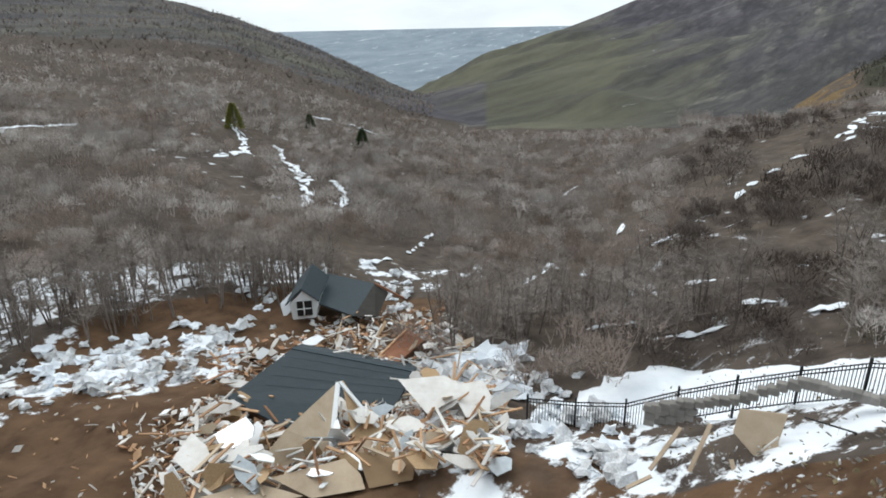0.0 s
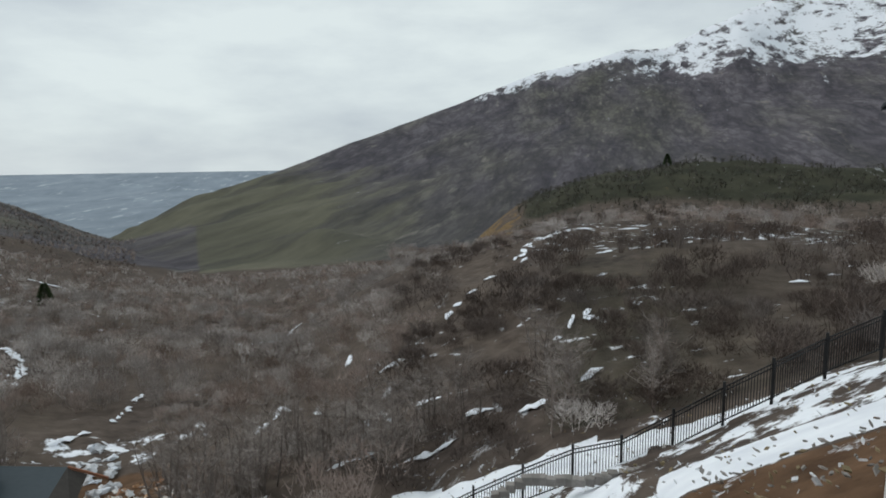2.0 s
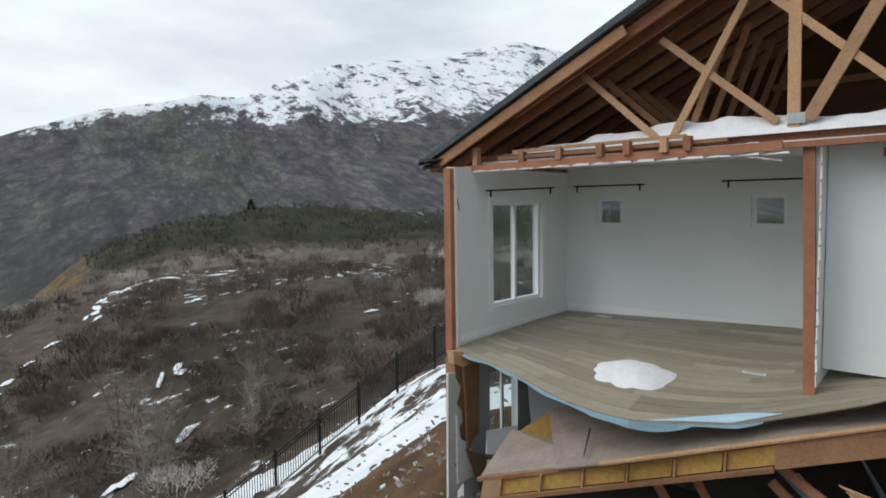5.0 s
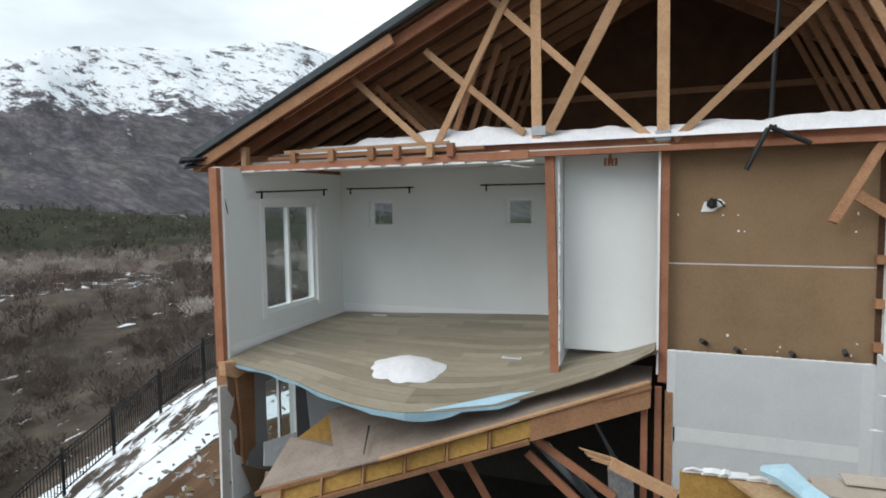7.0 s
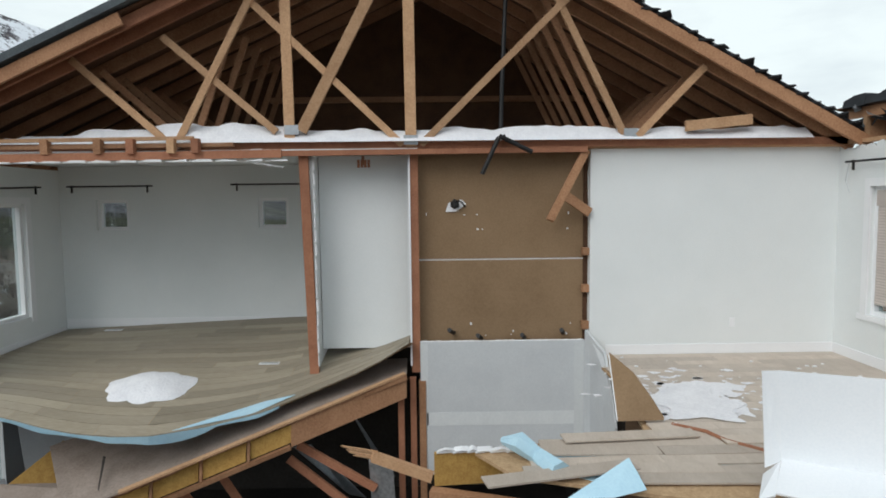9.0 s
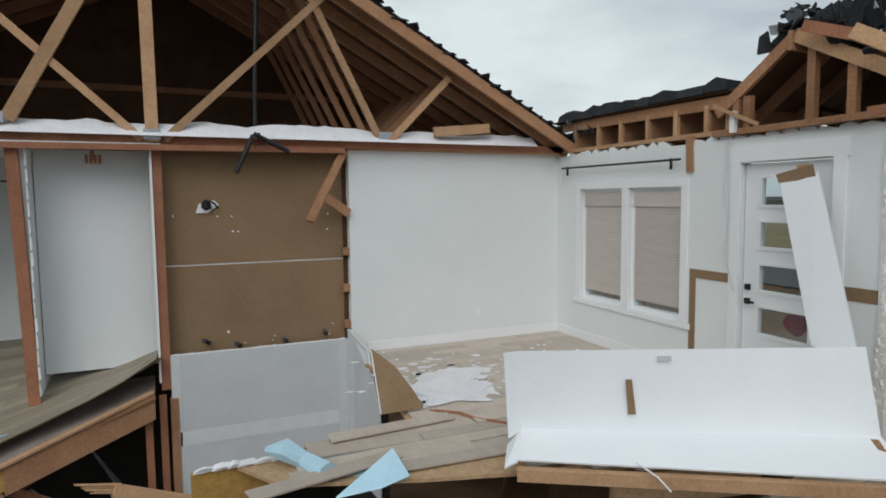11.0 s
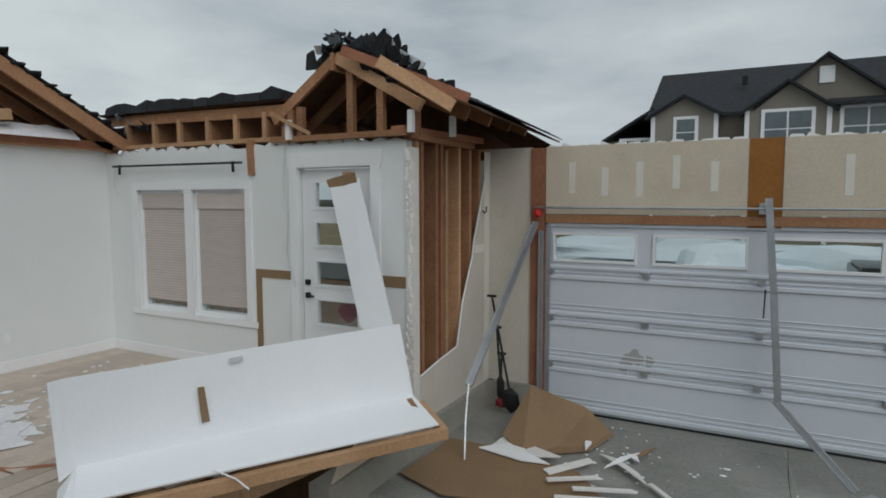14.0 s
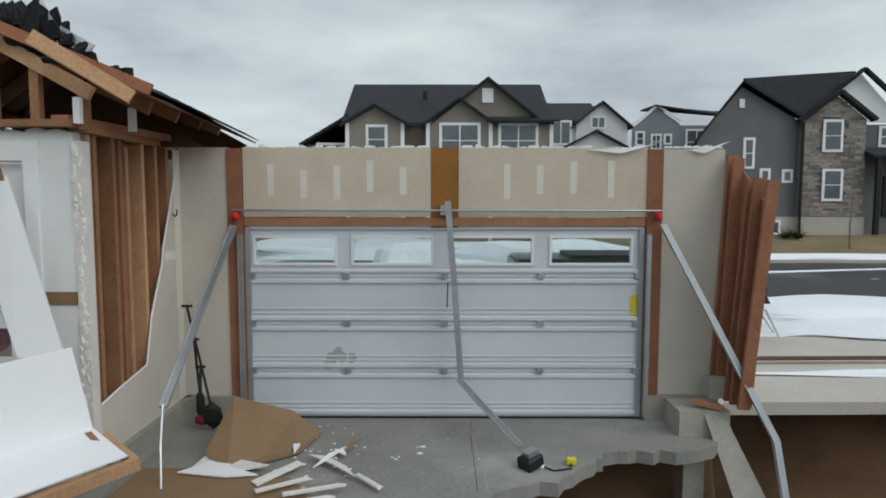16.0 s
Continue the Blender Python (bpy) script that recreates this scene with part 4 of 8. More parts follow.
blanket("blown_insulation", 7.86, 10.6, -4.9, 6.2, fluff, 14, 110, BLOWN, "drift of fluffy white blown insulation on the ceiling", "insulation", 2.86)

# crumpled flashing where the main roof meets the front wall
ob = thing("crumpled_flashing", "crumpled grey gutter metal at the roof corner", "flashing")
random.seed(21)
for k in range(9):
    c = Vector((8.0 - 0.09 * k, -5.5 + random.uniform(-0.15, 0.1), 3.02 + random.uniform(-0.12, 0.22)))
    pts = [c + Vector((random.uniform(-.18, .18), random.uniform(-.08, .08), random.uniform(-.12, .12))) for _ in range(4)]
    part("sheet_scrap", slab(pts, (0.004, 0.006, 0.006)), (GALV, SHINGLE_EDGE, SHINGLE)[k % 3], ob)

# low roof over the front: cut truss tails under a strip of black shingles
ob = thing("front_roof", "cut rafter tails under a strip of black shingles", "roof", kind="structure")
part("top_band", beam((8.1, -5.5, 3.17), (4.85, -5.5, 3.12), 0.05, 0.13), LUMBER, ob)
part("bottom_band", beam((8.1, -5.46, 2.80), (4.8, -5.46, 2.79), 0.09, 0.05), PALE_LUMBER, ob)
for k, x in enumerate((7.75, 7.2, 6.72, 6.2, 5.72, 5.25, 4.95)):
    part("rafter_tail", box(x - 0.025, x + 0.025, -6.6, -5.50, 2.82, 3.10), LUMBER, ob)
    part("upright", box(x - 0.03, x + 0.03, -5.52, -5.47, 2.80, 3.12), PALE_LUMBER, ob)
# dark sheet added behind the tails for the shade under the roof
part("backing", box(4.8, 8.2, -6.75, -6.6, 2.7, 3.2), DARK_WOOD, ob)
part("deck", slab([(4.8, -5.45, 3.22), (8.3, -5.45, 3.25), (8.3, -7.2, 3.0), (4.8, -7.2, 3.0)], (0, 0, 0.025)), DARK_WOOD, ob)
random.seed(5)
x = 8.1
while x > 5.0:
    w = random.uniform(0.25, 0.5)
    part("shingle", slab([(x, -5.40, 3.25), (x - w, -5.40, 3.24), (x - w, -5.42, 3.36 + random.uniform(-.03, .05)), (x - w * 0.5, -5.42, 3.37 + random.uniform(-.03, .03)), (x, -5.42, 3.34)], (0, -0.35, -0.02)), SHINGLE, ob)
    x -= w + random.uniform(0, 0.02)

# the small entrance gable with its torn ridge
ob = thing("entrance_gable", "broken lumber gable with torn black shingles over the entrance", "gable roof", kind="structure")
RX, RZ = 4.11, 3.60
part("rafter", beam((RX, -5.38, RZ), (5.0, -5.38, 2.98), 0.05, 0.11), LUMBER, ob)
part("rafter", beam((RX - 0.02, -5.36, RZ), (3.05, -5.36, 3.02), 0.05, 0.12), PALE_LUMBER, ob)
part("rafter", beam((3.32, -5.00, 3.41), (2.67, -5.30, 2.98), 0.09, 0.12), PALE_LUMBER, ob)
part("rafter", beam((3.9, -5.2, 3.62), (2.6, -5.5, 3.08), 0.05, 0.10), RED_LUMBER, ob)
for k in range(4):
    y = -5.9 - 0.6 * k
    part("rafter", beam((RX, y, RZ - 0.05), (4.98, y, 2.95), 0.045, 0.14), LUMBER, ob)
    part("rafter", beam((RX, y, RZ - 0.05), (2.80, y, 2.98), 0.045, 0.14), LUMBER, ob)
part("ridge_board", beam((RX, -5.3, RZ - 0.05), (RX, -8.8, RZ - 0.05), 0.04, 0.18), LUMBER, ob)
for x, z0, z1 in ((4.75, 2.74, 3.1), (4.62, 2.76, 3.12), (3.93, 2.74, 3.46), (3.55, 2.74, 3.30), (3.14, 2.72, 3.02)):
    part("upright", box(x - 0.04, x + 0.04, -5.43, -5.36, z0, z1), LUMBER, ob)
for x, y in ((3.14, -5.30), (2.98, -5.9), (4.75, -5.33)):
    part("splintered_end", box(x - 0.03, x + 0.03, y - 0.025, y + 0.025, 2.76, 2.98), TRIM, ob, "white splintered panel end")
part("sill_plate", beam((5.05, -5.42, 2.77), (3.2, -5.36, 2.77), 0.12, 0.06), LUMBER, ob)
part("soffit_board", beam((3.3, -5.3, 2.80), (3.1, -7.3, 2.80), 0.16, 0.07), RED_LUMBER, ob)
part("fallen_board", beam((4.9, -5.2, 3.05), (4.5, -5.4, 2.82), 0.03, 0.04), PALE_LUMBER, ob)
for s, xe, ze in ((1, 5.05, 2.95), (-1, 2.42, 2.93)):
    xf = xe + (0.33 if s < 0 else 0)
    pts = [(RX, -5.40, RZ + 0.03), (RX, -9.0, RZ + 0.03), (xf, -9.0, ze), (xe, -5.42, ze)]
    part("deck", slab(pts, (0, 0, 0.02)), DARK_WOOD, ob)
    for r in range(7):
        u0, u1 = r / 7, (r + 1.15) / 7
        q = [(RX + ((xf if y < -9 else xe) - RX) * u, y, RZ + 0.055 + (ze - RZ) * u + (0.012 if u == u0 else 0.0)) for u, y in ((u0, -5.6), (u0, -9.02), (u1, -9.02), (u1, -5.72 - random.uniform(0, 0.15)))]
        part("shingle_course", slab(q, (0, 0, 0.012)), SHINGLE, ob)
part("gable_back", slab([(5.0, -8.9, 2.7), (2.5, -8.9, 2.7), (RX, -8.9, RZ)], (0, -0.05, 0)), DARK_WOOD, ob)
# dark triangle paints the shaded inside of the gable
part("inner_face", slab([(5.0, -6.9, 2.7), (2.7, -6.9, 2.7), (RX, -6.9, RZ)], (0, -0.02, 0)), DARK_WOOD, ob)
random.seed(8)
for k in range(60):
    x = random.triangular(2.9, 4.45, 3.9)
    zc = RZ + 0.10 - abs(x - RX) * 0.5 + random.uniform(-0.02, 0.17 if x > 3.6 else 0.07)
    c = Vector((x, -5.45 + random.uniform(-0.25, 0.15), zc))
    a = Vector((random.uniform(-.16, .16), random.uniform(-.10, .10), random.uniform(-.05, .06)))
    b = Vector((random.uniform(-.05, .05), random.uniform(-.12, .12), random.uniform(-.09, .09)))
    part("torn_shingle", slab([c - a, c - a * 0.3 + b, c + a * 0.8 + b * 0.6, c + a, c - b], (0.01, 0.01, 0.02)), SHINGLE if k % 9 else SHINGLE_EDGE, ob)
for k in range(46):
    # torn flaps standing up along the broken ridge
    if k < 14:
        x, zb, up = random.uniform(3.95, 4.48), 3.56, 0.17
    elif k < 36:
        x, zb, up = random.uniform(3.38, 3.90), 3.60, 0.24
    else:
        x = random.uniform(2.9, 3.4)
        zb, up = 3.58 - (3.4 - x) * 0.75, 0.10
    y = -5.5 + random.uniform(-0.22, 0.14)
    w, h = random.uniform(0.04, 0.13), up * random.uniform(0.45, 1.05)
    lx = random.uniform(-0.08, 0.08)
    flap = [(x - w, y, zb - 0.06), (x + w, y + random.uniform(-.1, .1), zb - 0.06), (x + w * 0.9 + lx, y, zb + h * 0.7), (x + lx, y - 0.03, zb + h), (x - w * 0.7 + lx, y + .02, zb + h * random.uniform(.4, .9))]
    part("torn_shingle", slab(flap, (0.006, 0.012, 0.004)), SHINGLE, ob)
for flap in ([(4.47, -5.5, 3.70), (4.46, -5.45, 3.78), (4.21, -5.5, 3.77), (4.22, -5.52, 3.67)], [(4.18, -5.45, 3.70), (4.17, -5.45, 3.63), (3.96, -5.5, 3.58), (3.98, -5.5, 3.64)],
             [(3.39, -5.52, 3.64), (3.09, -5.52, 3.47), (3.15, -5.5, 3.37), (3.38, -5.5, 3.50)], [(3.56, -5.48, 3.74), (3.53, -5.5, 3.86), (3.44, -5.5, 3.68), (3.47, -5.48, 3.62)]):
    part("bent_flashing", slab(flap, (0.003, 0.006, 0.003)), GALV, ob, "bent grey metal flashing")

# batts and bare studs at the broken end of the front wall, and the garage side wall
ob = tagged(part("wall_end_batt", box(3.17, 3.26, -5.50, -5.38, -0.1, 2.62), BATT), "strip of pale batt insulation at the wall's broken end", "insulation", kind="structure")
bm = bmesh.new()
random.seed(3)
for k in range(70):
    z = -0.05 + k * 0.038
    s = random.uniform(0.010, 0.032)
    tmp = lump((3.215 + random.uniform(-.04, .04), -5.385, z), s, 0.012, s * random.uniform(0.8, 2.6), 0.9, 1, k, False)
    me = bpy.data.meshes.new("t")
    tmp.to_mesh(me)
    tmp.free()
    bm.from_mesh(me)
part("batt_tufts", bm, BATT, ob)
side = part("wall_garage_side", slab([(3.2, -5.30, -0.3), (3.2, -5.53, 0.21), (3.2, -5.92, 0.28), (3.2, -6.42, 0.35), (3.2, -6.56, 0.85), (3.2, -6.84, 1.38), (3.2, -6.88, 1.56), (3.2, -7.18, 2.24), (3.2, -7.40, 2.73), (3.2, -7.4, 2.73), (3.2, -7.4, -0.3)], (-0.013, 0, 0)), GREYED_DRYWALL)
tagged(side, "torn bare drywall of the garage side wall over studs", "wall", kind="structure")
part("mud_stripe", box(3.182, 3.186, -7.36, -7.20, -0.28, 2.70), MUD, side)
part("lower_drywall", slab([(3.2, -5.29, -0.3), (3.2, -5.29, 0.08), (3.16, -4.7, -0.02), (3.16, -4.1, -0.12), (3.16, -3.9, -0.4)], (-0.013, 0, 0)), CREAM_DRYWALL, side)
# sheathing coloured darker to paint the shade between the studs
part("far_face", box(3.36, 3.42, -7.4, -5.55, -0.2, 2.72), mat("shaded_bay_sheathing", (0.24, 0.125, 0.065), (0.15, 0.075, 0.04), 0.85, 3, 45, 0.2), side)
for k, y in enumerate((-5.56, -5.66, -5.98, -6.10, -6.22, -6.55, -6.85, -7.12)):
    part("stud", box(3.215, 3.355, y - 0.03, y + 0.03, -0.25, 2.70 - 0.05 * (k == 4)), (PALE_LUMBER, LUMBER, LUMBER, RED_LUMBER, PALE_LUMBER)[k % 5], side)
part("top_plate", beam((3.25, -5.45, 2.74), (3.25, -7.4, 2.74), 0.14, 0.07), LUMBER, side)
part("torn_edge", tube([(3.185, -5.53, 0.21), (3.185, -5.92, 0.28), (3.185, -6.42, 0.35), (3.185, -6.56, 0.85), (3.185, -6.84, 1.38), (3.185, -6.88, 1.56), (3.185, -7.18, 2.24), (3.185, -7.40, 2.73)], 0.010), TRIM, side)
part("mud_stripe", box(3.182, 3.186, -7.19, -6.92, 1.42, 1.52), MUD, side)
part("hook", tube([(3.185, -7.16, 1.95), (3.13, -7.10, 1.92), (3.09, -7.05, 1.94), (3.08, -7.04, 2.0)], 0.008), BLACK_METAL, side)
tagged(part("stem_wall_side", box(3.12, 3.34, -7.5, -3.9, -1.2, -0.302), CURB_CONC), "low concrete stem wall of the garage", "wall", kind="structure")

# ---- the garage ----
W = part("wall_garage_front", box(2.62, 3.19, -7.5, -7.4, -0.3, 2.74), GREYED_DRYWALL)
tagged(W, "unpainted garage front wall with bare header", "wall", kind="structure")
part("drywall", box(0.17, 2.43, -7.5, -7.4, 1.91, 2.74), CREAM_DRYWALL, W)
part("drywall", box(-2.44, -0.17, -7.5, -7.4, 1.91, 2.74), CREAM_DRYWALL, W)
part("drywall", box(-3.36, -2.63, -7.5, -7.4, -0.28, 2.72), GREYED_DRYWALL, W)
part("bare_plywood", box(-0.165, 0.165, -7.5, -7.41, 1.78, 2.74), mat("orange_plywood", (0.33, 0.145, 0.035), (0.25, 0.10, 0.02), 0.7, 3, 40, 0.1), W)
part("jamb", box(2.44, 2.62, -7.5, -7.38, -0.58, 2.73), RED_LUMBER, W)
part("jamb", box(-2.62, -2.44, -7.5, -7.38, -0.58, 2.72), RED_LUMBER, W)
part("header_trim", box(-2.43, 2.43, -7.48, -7.395, 1.80, 1.90), LUMBER, W)
random.seed(9)
bm = bmesh.new()
for x in (2.1, 1.7, 1.3, 0.9, 0.5, -0.75, -1.15, -1.55, -2.0):
    box(x - 0.04, x + 0.04, -7.4, -7.3965, 2.12 + random.uniform(0, .1), 2.6 - random.uniform(0, .15), bm)
part("mud_patches", bm, MUD, W)
bm = bmesh.new()
for a, b in ((0.19, 2.41), (-2.42, -0.19), (-3.34, -2.64)):
    n = 14
    for k in range(n):
        u = a + (b - a) * k / n
        slab([(u, -7.41, 2.735), (u + (b - a) / n, -7.41, 2.735), (u + (b - a) / n * 0.8, -7.41, 2.74 + random.uniform(0, .045)), (u + 0.02, -7.41, 2.74 + random.uniform(0, .03))], (0, -0.07, 0), bm)
part("torn_edge", bm, TRIM, W)
part("torn_paper", slab([(-1.7, -7.38, 2.70), (-2.35, -7.36, 2.74), (-2.5, -7.3, 2.77), (-2.1, -7.36, 2.66)], (0, 0.01, 0.01)), TRIM, W)
part("torn_paper", slab([(-2.9, -7.38, 2.70), (-3.2, -7.36, 2.74), (-3.36, -7.3, 2.80), (-3.1, -7.36, 2.66)], (0, 0.01, 0.01)), TRIM, W)
part("stem", box(-3.36, -2.46, -7.56, -7.34, -1.0, -0.282), CURB_CONC, W)
part("stem", box(2.46, 3.2, -7.56, -7.34, -1.0, -0.302), CURB_CONC, W)
S = thing("bare_studs", "row of reddish bare studs leaning at the garage corner", "wall studs", kind="structure")
for k, (y, top, lean) in enumerate(((-7.32, 2.64, -.06), (-7.2, 2.60, -.05), (-6.98, 2.34, -.10), (-6.85, 2.36, -.09), (-6.68, 2.33, -.13))):
    part("stud", beam((-3.30 - 0.01 * k, y, -0.22), (-3.36 + lean - 0.02 * k, y, top), 0.13, 0.045, (0, 1, 0)), RED_LUMBER, S)
part("sheathing", slab([(-3.42, -7.35, -0.2), (-3.42, -6.68, -0.2), (-3.55, -6.66, 2.0), (-3.45, -7.35, 2.6)], (-0.015, 0, 0)), RED_LUMBER, S)
part("blocking", box(-3.34, -3.10, -7.2, -7.0, -0.20, 0.02), CURB_CONC, S)

G = thing("garage_door", "closed white ribbed steel sectional garage door with windows", "garage door", kind="structure")
gw, gz0, gh = 2.43, -0.575, 0.59
WINX = ((1.35, 2.31), (0.17, 1.11), (-1.06, -0.10), (-2.27, -1.31))
for s in range(4):
    z0 = gz0 + s * gh
    if s < 3:
        sec = part("section", box(-gw, gw, -7.49, -7.45, z0, z0 + gh - 0.006), GDOOR, G)
        for u, h in ((0.03, 0.05), (0.11, 0.016), (0.165, 0.016), (0.49, 0.05), (0.565, 0.02)):
            part("rib", box(-gw + 0.02, gw - 0.02, -7.449, -7.425 if h > 0.03 else -7.438, z0 + u, z0 + u + h, bevel=0.006), GDOOR, sec)
    else:
        sec = part("section", wall_with_holes("y", -7.49, 0.04, -gw, gw, z0, z0 + gh + 0.02, [(a, b, z0 + 0.15, z0 + 0.455) for a, b in WINX]), GDOOR, G)
        part("rib", box(-gw + 0.02, gw - 0.02, -7.449, -7.42, z0 + 0.56, z0 + 0.605, bevel=0.006), GDOOR, sec)
        part("rib", box(-gw + 0.02, gw - 0.02, -7.449, -7.43, z0 + 0.03, z0 + 0.07, bevel=0.006), GDOOR, sec)
        for a, b in WINX:
            p = part("pane", box(a, b, -7.475, -7.468, z0 + 0.15, z0 + 0.455), CLEAR, sec)
            p.visible_shadow = False
            for q in ((a - 0.03, b + 0.03, z0 + 0.12, z0 + 0.149), (a - 0.03, b + 0.03, z0 + 0.456, z0 + 0.485), (a - 0.03, a - 0.001, z0 + 0.149, z0 + 0.456), (b + 0.001, b + 0.03, z0 + 0.149, z0 + 0.456)):
                part("window_moulding", box(q[0], q[1], -7.449, -7.43, q[2], q[3]), TRIM, sec)
    if s:
        for x in (-2.36, -1.18, 0.0, 1.2, 2.36):
            part("hinge", box(x - 0.04, x + 0.04, -7.448, -7.405, z0 - 0.035, z0 + 0.035), GALV, G)
part("bottom_seal", box(-gw, gw, -7.49, -7.43, -0.598, -0.577), BLACK_METAL, G)
for x in (-2.40, 2.40):
    part("edge_stile", box(x - 0.03, x + 0.03, -7.4235, -7.415, -0.57, 1.78), GALV, G)
bm = bmesh.new()
random.seed(13)
for k in range(14):
    x, z = 1.45 - random.uniform(0, 0.35), 0.0 + random.uniform(0.0, 0.28)
    tmp = [(x + 0.07 * math.cos(a) * random.uniform(.5, 1.2), -7.449, z + 0.06 * math.sin(a) * random.uniform(.5, 1.2)) for a in (0, 1.05, 2.1, 3.14, 4.2, 5.2)]
    slab(tmp, (0, 0.003 + 0.0002 * k, 0), bm)
part("scuffed_patch", bm, mat("grey_scuff", (0.45, 0.46, 0.46), (0.33, 0.33, 0.33), 0.8, 20), G, "grey scuffed dent")
part("warning_label", box(-2.37, -2.28, -7.449, -7.440, 0.68, 0.95), YELLOW, G, "yellow warning label")
T = thing("torsion_rod", "thin steel torsion rod with red end drums", "garage hardware")
part("rod", tube([(2.55, -7.34, 1.99), (-2.6, -7.34, 1.985)], 0.014), GALV, T)
for x in (2.51, -2.56):
    part("drum", lump((x, -7.33, 1.92), 0.05, 0.05, 0.06, 0.15, 1, 2, False), RED_PLASTIC, T)
part("middle_bracket", box(-0.06, 0.05, -7.40, -7.33, 1.93, 2.05), GALV, T)


def channel(name, label, pts, w=0.07, group="door tracks"):
    t = thing(name, label, "door track", group)
    for p, q in zip(pts, pts[1:]):
        part("rail_length", beam(p, q, w, 0.035, (0, 1, 0)), GALV, t)
        p2, q2 = Vector(p) + Vector((w * 0.5, 0, 0)), Vector(q) + Vector((w * 0.5, 0, 0))
        part("flange", beam(p2, q2, 0.012, 0.06, (0, 1, 0)), GALV, t)
    return t


channel("door_track", "bent galvanised door track hanging to the floor", [(2.52, -7.3, 1.80), (2.71, -5.75, 0.12)])
channel("door_track", "bent galvanised door track hanging over the pit", [(-2.61, -7.3, 1.82), (-3.62, -6.49, -0.5), (-3.7, -6.2, -1.6)])
for x in (2.47, -2.47):
    channel("upright_track", "upright galvanised door track", [(x, -7.36, -0.55), (x, -7.36, 1.7)], 0.05)
t = thing("hanging_strap", "perforated steel strap dangling to the floor", "strap")
part("strap", tube([(2.71, -5.74, 0.15), (2.68, -5.6, -0.2), (2.62, -5.45, -0.58)], 0.012, n=5), GALV, t)
t = channel("opener_rail", "bent steel opener rail hanging over the door", [(-0.04, -7.22, 2.10), (-0.12, -7.2, 1.1), (-0.20, -7.16, -0.05), (-0.80, -6.2, -0.46)], 0.065, "")
part("pull_cord", tube([(-0.04, -7.15, 1.15), (-0.03, -7.14, 0.85)], 0.008, n=5), BLACK_METAL, t)
t = thing("door_opener", "fallen black garage door opener motor with white cap", "opener", at=(-0.88, -6.02, -0.53))
part("housing", box(-0.10, 0.12, -0.09, 0.10, -0.06, 0.07, bevel=0.02, m=pose(0, 0, 0, 0, 12, 35)), BLACK_METAL, t)
part("bracket", box(-0.08, 0.06, -0.05, 0.05, 0.07, 0.12, m=pose(0, 0, 0, 0, 12, 35)), GALV, t)
part("cap", lump((-0.10, 0.02, -0.04), 0.04, 0.04, 0.04, 0.1, 1, 1, False), TRIM, t)
t = thing("yellow_plug", "yellow plug on a black cord on the slab", "plug", at=(-1.3, -6.08, -0.57))
part("plug", box(-0.05, 0.05, -0.03, 0.03, -0.02, 0.05, bevel=0.01), YELLOW, t)
part("cord", tube([(0.38, 0.02, 0.0), (0.2, 0.15, -0.02), (0.02, 0.1, -0.02), (0.0, 0, 0)], 0.01), BLACK_METAL, t)

# slab with its broken edge
edge = [(3.12, -4.5), (2.4, -4.55), (1.6, -4.75), (0.9, -4.85), (0.35, -5.05), (0.0, -5.2), (-0.38, -5.40), (-0.62, -5.62), (-1.1, -5.72), (-1.35, -6.0), (-1.62, -6.22), (-1.75, -6.42), (-2.1, -6.45), (-2.5, -6.42), (-2.98, -6.55), (-3.1, -6.72), (-3.2, -6.95)]
ragged = []
random.seed(17)
for (a, b), (c, e) in zip(edge, edge[1:]):
    for u in (0, 0.33, 0.66):
        ragged.append((a + (c - a) * u + random.uniform(-.02, .02), b + (e - b) * u + random.uniform(-.05, .05)))
outline = [(3.12, -7.58)] + ragged + [(-3.2, -7.58)]
ob = part("floor_garage", slab([(x, y, -0.6) for x, y in outline], (0, 0, -0.14)), CONCRETE)
tagged(ob, "cracked concrete garage slab broken off over the pit", "floor", kind="structure")
bm = bmesh.new()
for a, b in (((-0.28, -7.45), (-0.42, -5.5)),):
    slab([(a[0], a[1], -0.598), (a[0] + 0.012, a[1], -0.598), (b[0] + 0.012, b[1], -0.598), (b[0], b[1], -0.598)], (0, 0, 0.001), bm)
slab([(2.4, -7.2, -0.598), (2.4, -7.19, -0.598), (-1.8, -7.1, -0.598), (-1.8, -7.11, -0.598)], (0, 0, 0.001), bm)
part("control_joint", bm, CURB_CONC, ob)
random.seed(23)
for k in range(12):
    x, y = random.uniform(0.2, 1.8), random.uniform(-6.6, -5.7)
    part("plaster_crumb", lump((x, y, -0.592), random.uniform(.01, .05), random.uniform(.01, .03), 0.012, 0.5, 1, k), TRIM, ob)
ob = thing("foundation_corner", "broken concrete foundation corner and footing post", "foundation", kind="structure")
part("footing_post", box(-2.98, -2.74, -7.05, -6.8, -3.6, -0.745), CURB_CONC, ob)
part("corner_block", box(-3.28, -2.7, -7.33, -6.85, -0.72, -0.30), CURB_CONC, ob)
part("tilted_slab", slab([(-3.0, -6.95, -0.35), (-3.25, -6.95, -0.40), (-3.75, -6.3, -1.7), (-3.35, -6.2, -1.9)], (0.02, 0.10, 0.02)), CURB_CONC, ob)
ob = thing("scrap_block", "short scrap of lumber on the foundation", "lumber")
part("board", beam((-2.9, -7.0, -0.22), (-3.2, -6.85, -0.27), 0.09, 0.05), LUMBER, ob)

